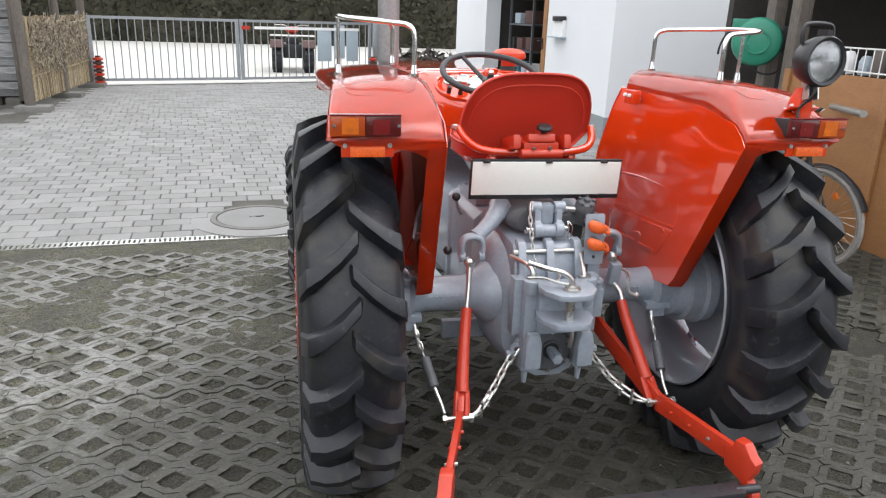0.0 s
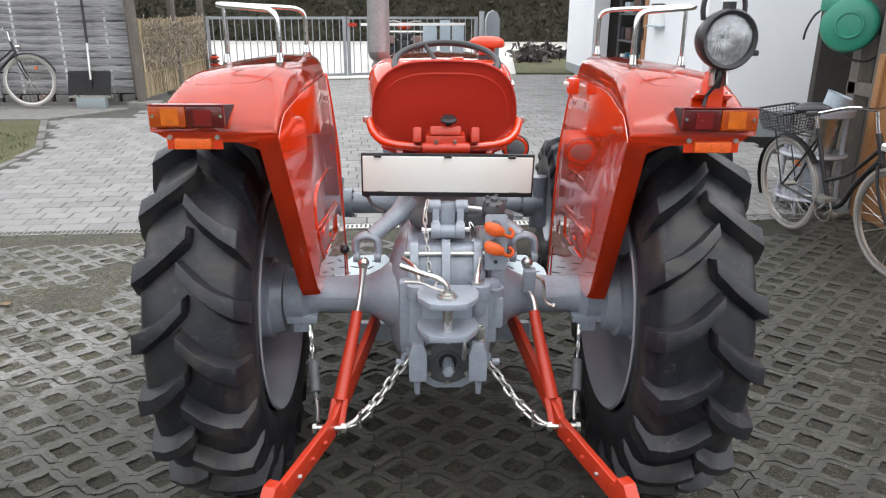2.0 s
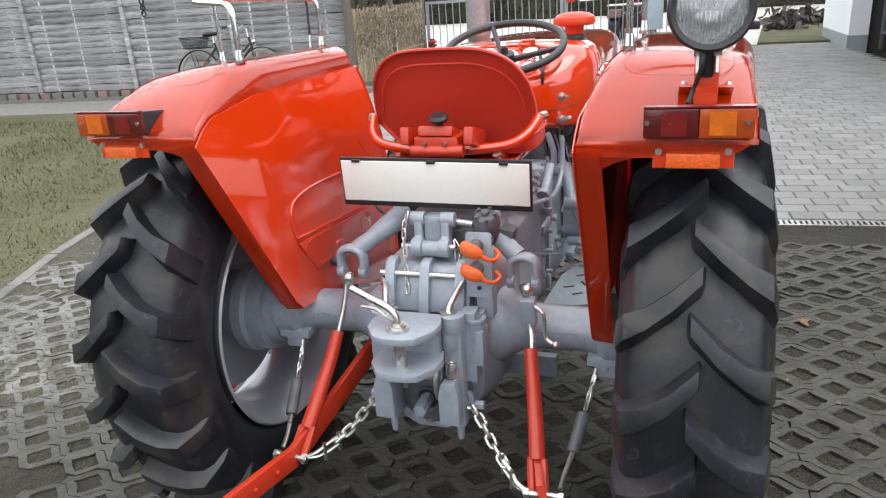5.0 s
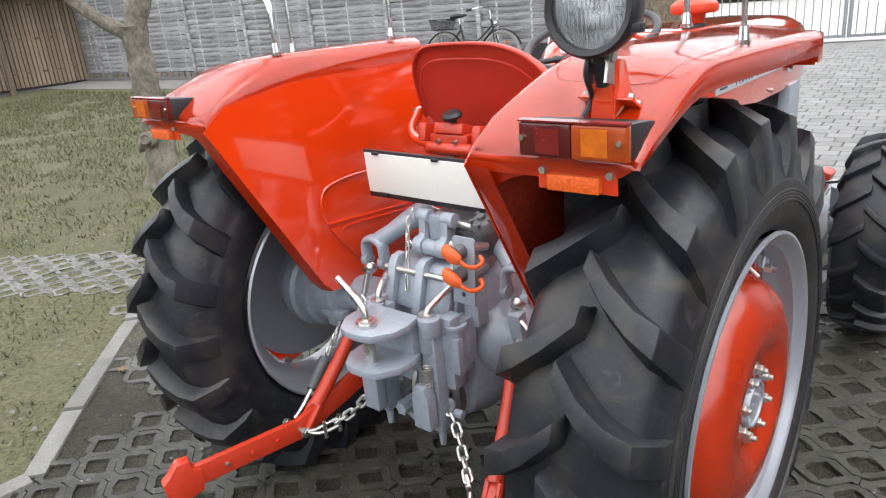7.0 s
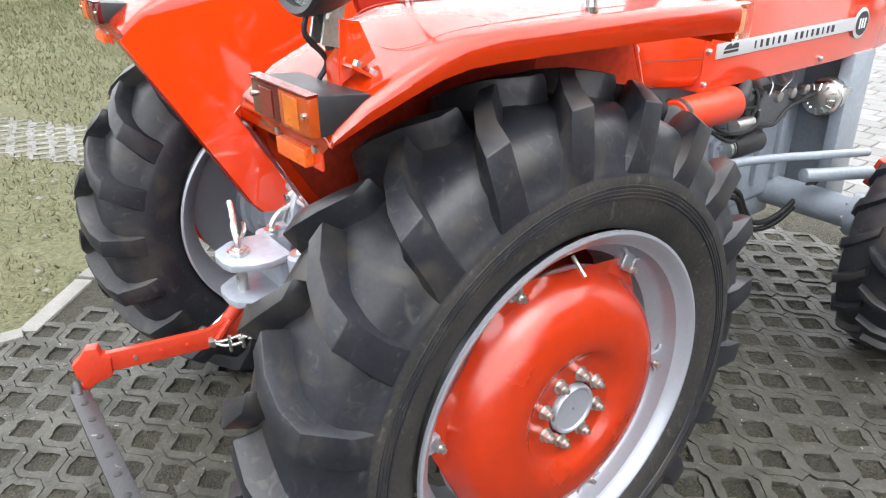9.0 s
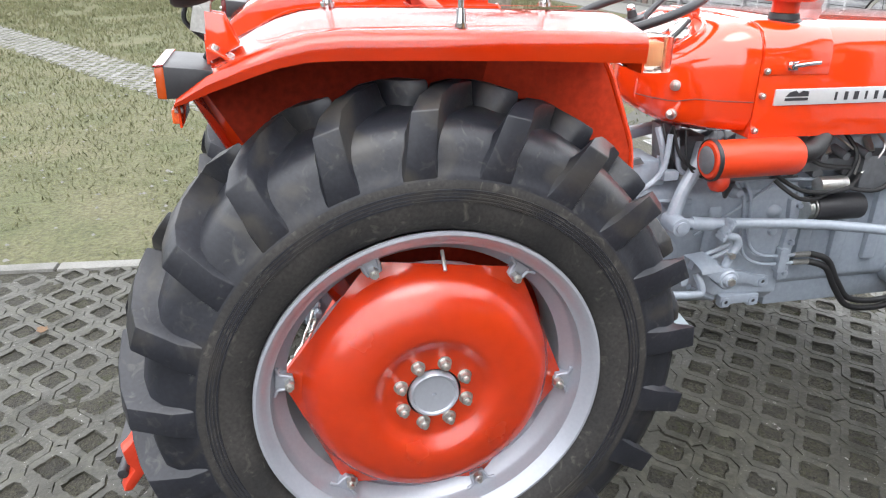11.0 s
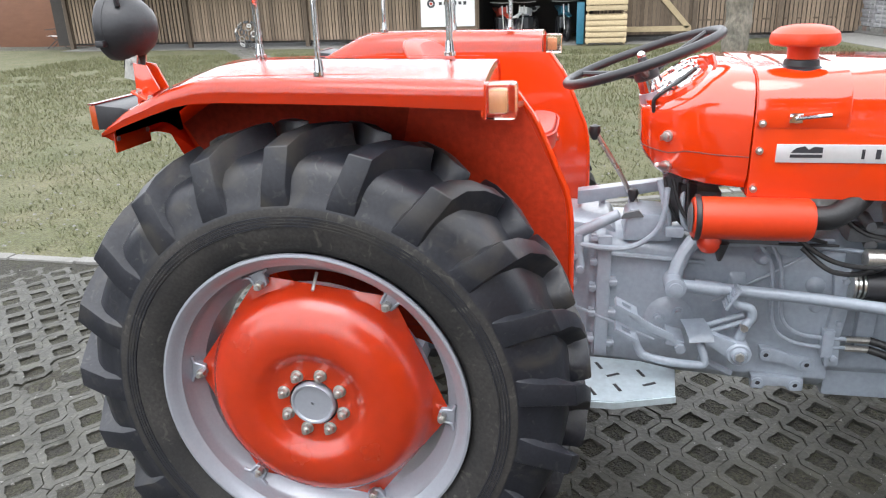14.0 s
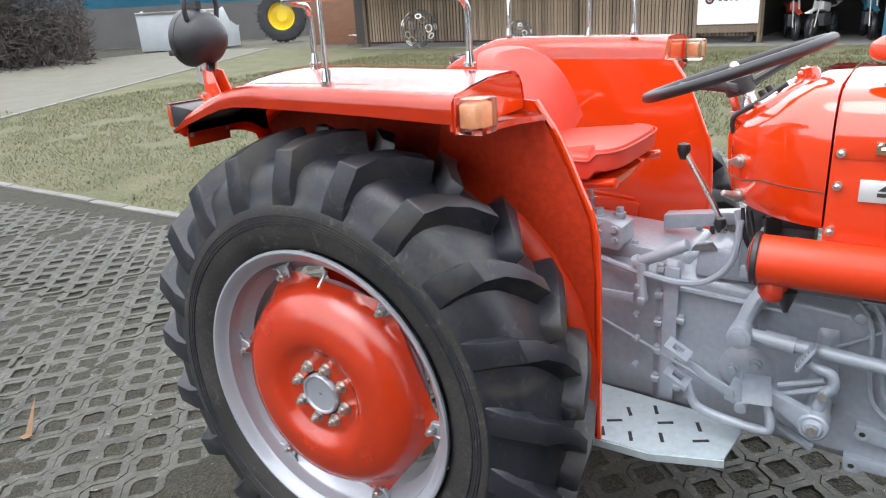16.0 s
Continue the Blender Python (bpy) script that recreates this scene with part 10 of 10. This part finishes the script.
def paver_mesh(seed):
    """Rows of lozenge rings; a zigzag groove parts each row from the next."""
    r = np.random.RandomState(seed)
    bm = bm_new()
    jit = {}

    def vert(x, y, z, wob, row):
        key = (round(x, 3), round(y, 3), round(z, 3), row)
        if key not in jit:
            jit[key] = bm.verts.new((x + wob * r.randn(), y + wob * r.randn(), z + (0.0008 * r.randn() if z > -0.01 else 0)))
        return jit[key]

    inn = []
    for k in range(16):
        c, n = math.cos(k * math.pi / 8), math.sin(k * math.pi / 8)
        q = (abs(c) ** 1.06 + abs(n) ** 1.06) ** (-1 / 1.06)
        inn.append((0.57 * CA * c * q, 0.56 * CB * n * q))
    top, neck, gap = 0.77 * CB, 0.23 * CB, 0.0016
    arc = [(CA, 0.0), (CA, neck - gap), (0.78 * CA, neck - gap), (0.24 * CA, top - gap), (0.0, top - gap)]
    out = arc + [(-x, y) for x, y in arc[3::-1]] + [(-x, -y) for x, y in arc[1:]] + [(x, -y) for x, y in arc[3:0:-1]]
    for j in range(4):
        for i in range(3):
            cx, cy = (i - 1) * 2 * CA + (CA if j % 2 else 0) - CA / 2, (j - 1.5) * CB
            o0 = [vert(cx + x, cy + y * 0.985, 0.0, 0.0012, j) for x, y in out]
            n1 = [vert(cx + x * 1.02, cy + y * 1.02, -0.0004, 0.0028, j) for x, y in inn]
            n2 = [vert(cx + x * 0.98, cy + y * 0.98, -0.007, 0.0028, j) for x, y in inn]
            n3 = [vert(cx + x * 0.96, cy + y * 0.96, -0.04, 0.002, j) for x, y in inn]
            o1 = [vert(cx + x, cy + y, -0.003, 0.0008, j) for x, y in out]
            o2 = [vert(cx + x, cy + y, -0.045, 0.0005, j) for x, y in out]
            for k in range(16):
                q = (k + 1) % 16
                rings = [(o0, n1), (n1, n2), (n2, n3)]
                if not (k in (7, 8) and i > 0) and not (k in (15, 0) and i < 2):
                    rings += [(o1, o0), (o2, o1)]
                for a, b in rings:
                    bm.faces.new((a[k], a[q], b[q], b[k]))
    for v in bm.verts:
        v.co.x *= 0.994
    return mesh_of("paver", bm, PAVER)


paver_meshes = [paver_mesh(k) for k in range(5)]
PX, PY = 6 * CA, 4 * CB
PAVE_TURN = pose(0, 0, 0, 0, 0, 2.5)
prng = np.random.RandomState(11)
near_n, far_v, far_f = 0, [], []
far_src = [(np.array([v.co[:] for v in m.vertices]), [tuple(p.vertices) for p in m.polygons]) for m in paver_meshes]
for J in range(-24, 12):
    for I in range(-9, 14):
        p = PAVE_TURN @ Vector((I * PX + 0.1, J * PY + 0.05, 0))
        if p.y > 2.66 + 0.07 * p.x or p.x < kerb_x(p.y) + 0.24 or p.x > 6.5 or (p.x > 3.3 and p.y > 0.9):
            continue
        q = pose(p.x, p.y, 0.0035 * prng.randn(), 0.35 * prng.randn(), 0.35 * prng.randn(), 2.5 + 0.35 * prng.randn() + 180 * prng.randint(2))
        near = -3.2 < p.x < 3.2 and -3.6 < p.y < 2.7
        k = prng.randint(5)
        if near and near_n < 300:
            ob = new("paver", paver_meshes[k])
            ob.parent = paving
            ob.matrix_local = q
            near_n += 1
        else:
            base = len(far_v)
            m = np.array(q)
            far_v.extend((far_src[k][0] @ m[:3, :3].T + m[:3, 3]).tolist())
            far_f.extend([tuple(base + v for v in f) for f in far_src[k][1]])
# the strip of the same pavers across the lawn
for K in range(34):
    for L in (0, 1):
        d = 0.1 + 0.59 * K
        u, w = Vector((-0.833, -0.553, 0)), Vector((0.553, -0.833, 0))
        p = Vector((-2.95, 0.95, 0)) + u * d + w * (0.36 * L)
        q = pose(p.x, p.y, -0.002 + 0.002 * prng.randn(), 0, 0, 33.6 + 0.6 * prng.randn())
        k, base, m = prng.randint(5), len(far_v), np.array(q)
        far_v.extend((far_src[k][0] @ m[:3, :3].T + m[:3, 3]).tolist())
        far_f.extend([tuple(base + v for v in f) for f in far_src[k][1]])
far_pavers = new("paver_field", raw("paver_field", far_v, far_f, PAVER))
far_pavers.parent = paving
tagged(far_pavers, kind="stuff")

# ---- block paving of the yard ----
yard = thing("block_paving", "pale grey concrete block paving in running bond", "paving", kind="structure")
bm = bm_new()
prism(bm, [tuple((YARD @ Vector(c)).xy) for c in ((-3.65, 2.97, 0), (3.9, 2.97, 0), (3.9, 14.2, 0), (-4.7, 12.1, 0), (-4.7, 8.3, 0), (-5.3, 7.4, 0), (-4.3, 3.7, 0))], Matrix.Translation((0, 0, -0.03)), 0.021)
bmesh.ops.bisect_plane(bm, geom=[*bm.faces, *bm.edges, *bm.verts], plane_co=(0, 8.6, 0), plane_no=(0, 1, 0))
for v in bm.verts:
    v.co.z += rise(v.co.y)
part("joint_bed", bm, JOINT, yard, "dark sand between the blocks")
block_meshes = []
for k in range(3):
    bm = bm_new()
    box(bm, (0, 0, -0.02), (0.199, 0.141, 0.044))
    soften(bm, 0.006, 1)
    for v in bm.verts:
        v.co += Vector((0.0012 * noise.noise(v.co * 30 + Vector((k, 0, 0))), 0.0012 * noise.noise(v.co * 30 + Vector((0, k, 5))), 0))
    block_meshes.append(mesh_of("block", bm, BLOCK))
far_v, far_f, count = [], [], 0
src = [(np.array([v.co[:] for v in m.vertices]), [tuple(p.vertices) for p in m.polygons]) for m in block_meshes]
for J in range(78):
    for I in range(-26, 20):
        u, v = I * 0.206 + (0.103 if J % 2 else 0) + 0.02 * math.sin(J * 2.1), 3.04 + 0.147 * J
        p = YARD @ Vector((u, v, 0))
        left = float(np.interp(p.y, [2.8, 3.53, 5.57, 7.25], [-3.36, -4.05, -4.20, -4.95]))
        left = max(left, -4.6) if p.y > 8.2 else left
        right = 3.45 if p.y > 6.1 else 3.9
        if not left < p.x - 0.02 or p.x > right or p.y > 12.95 + 0.32 * (p.x - 0.2) or (p.xy - Vector((-1.10, 3.30))).length < 0.43 or (p.y > 7.4 and p.x < -4.0):
            continue
        q = pose(p.x, p.y, rise(p.y) + 0.0012 * prng.randn(), (1.7 if p.y < 8.6 else 0.0) + 0.2 * prng.randn(), 0.2 * prng.randn(), 4.0 + 0.3 * prng.randn())
        k = prng.randint(3)
        if count < 300 and p.y < 4.6 and -3.6 < p.x < 3.6:
            ob = new("block", block_meshes[k])
            ob.parent = yard
            ob.matrix_local = q
            count += 1
        else:
            base, m = len(far_v), np.array(q)
            far_v.extend((src[k][0] @ m[:3, :3].T + m[:3, 3]).tolist())
            far_f.extend([tuple(base + w for w in f) for f in src[k][1]])
far_blocks = new("block_field", raw("block_field", far_v, far_f, BLOCK_FAR))
far_blocks.parent = yard
tagged(far_blocks, kind="stuff")

# ---- the things of the upper yard stand on its slope ----
SPREAD = Matrix.Translation((-0.1, 0, 0)) @ Matrix.Diagonal((1.035, 1, 1.035, 1)) @ Matrix.Translation((0.1, 0, 0))
TALL = Matrix.Diagonal((1, 1, 1.06, 1))
STAND = {"tall_hedge": 12.6, "grass_verge": 12.6, "reed_fence": 9.9, "white_board": 9.6, "round_emblem": 9.3, "woven_fence_panel": 8.3, "shed_wall": 8.3, "fence_footing": 8.3, "snow_shovel": 8.2, "concrete_sill": 8.2, "wall_lantern": 8.2}
UPRIGHT = {"white_house": 7.2, "store_shelf": 10.3, "letterbox": 8.0, "gate_leaf": 11.8, "gate_post": 11.8, "gate_stop_panel": 11.4, "stacked_chain_coil": 11.3, "quad_bike": 12.6}
FAR_YARD = ("slatted_barn", "advert_board", "motorcycle", "wooden_crate", "blue_drum_box", "brown_shed_wall", "window_sill_board", "ring_ball_sculpture", "folding_chair", "loader_bucket", "spare_tyre")
for ob in [o for o in scene.objects if o.parent is None]:
    kind_of = ob.name.split(".")[0]
    if kind_of in STAND or (kind_of == "bicycle" and ob.location.y > 5):
        ob.matrix_world = Matrix.Translation((0, 0, rise(STAND.get(kind_of, 8.0)))) @ SPREAD @ ob.matrix_basis
    elif kind_of in UPRIGHT:
        ob.matrix_world = Matrix.Translation((0, 0, rise(UPRIGHT[kind_of]))) @ TALL @ ob.matrix_basis
    elif kind_of in FAR_YARD:
        ob.location.y += 0.35
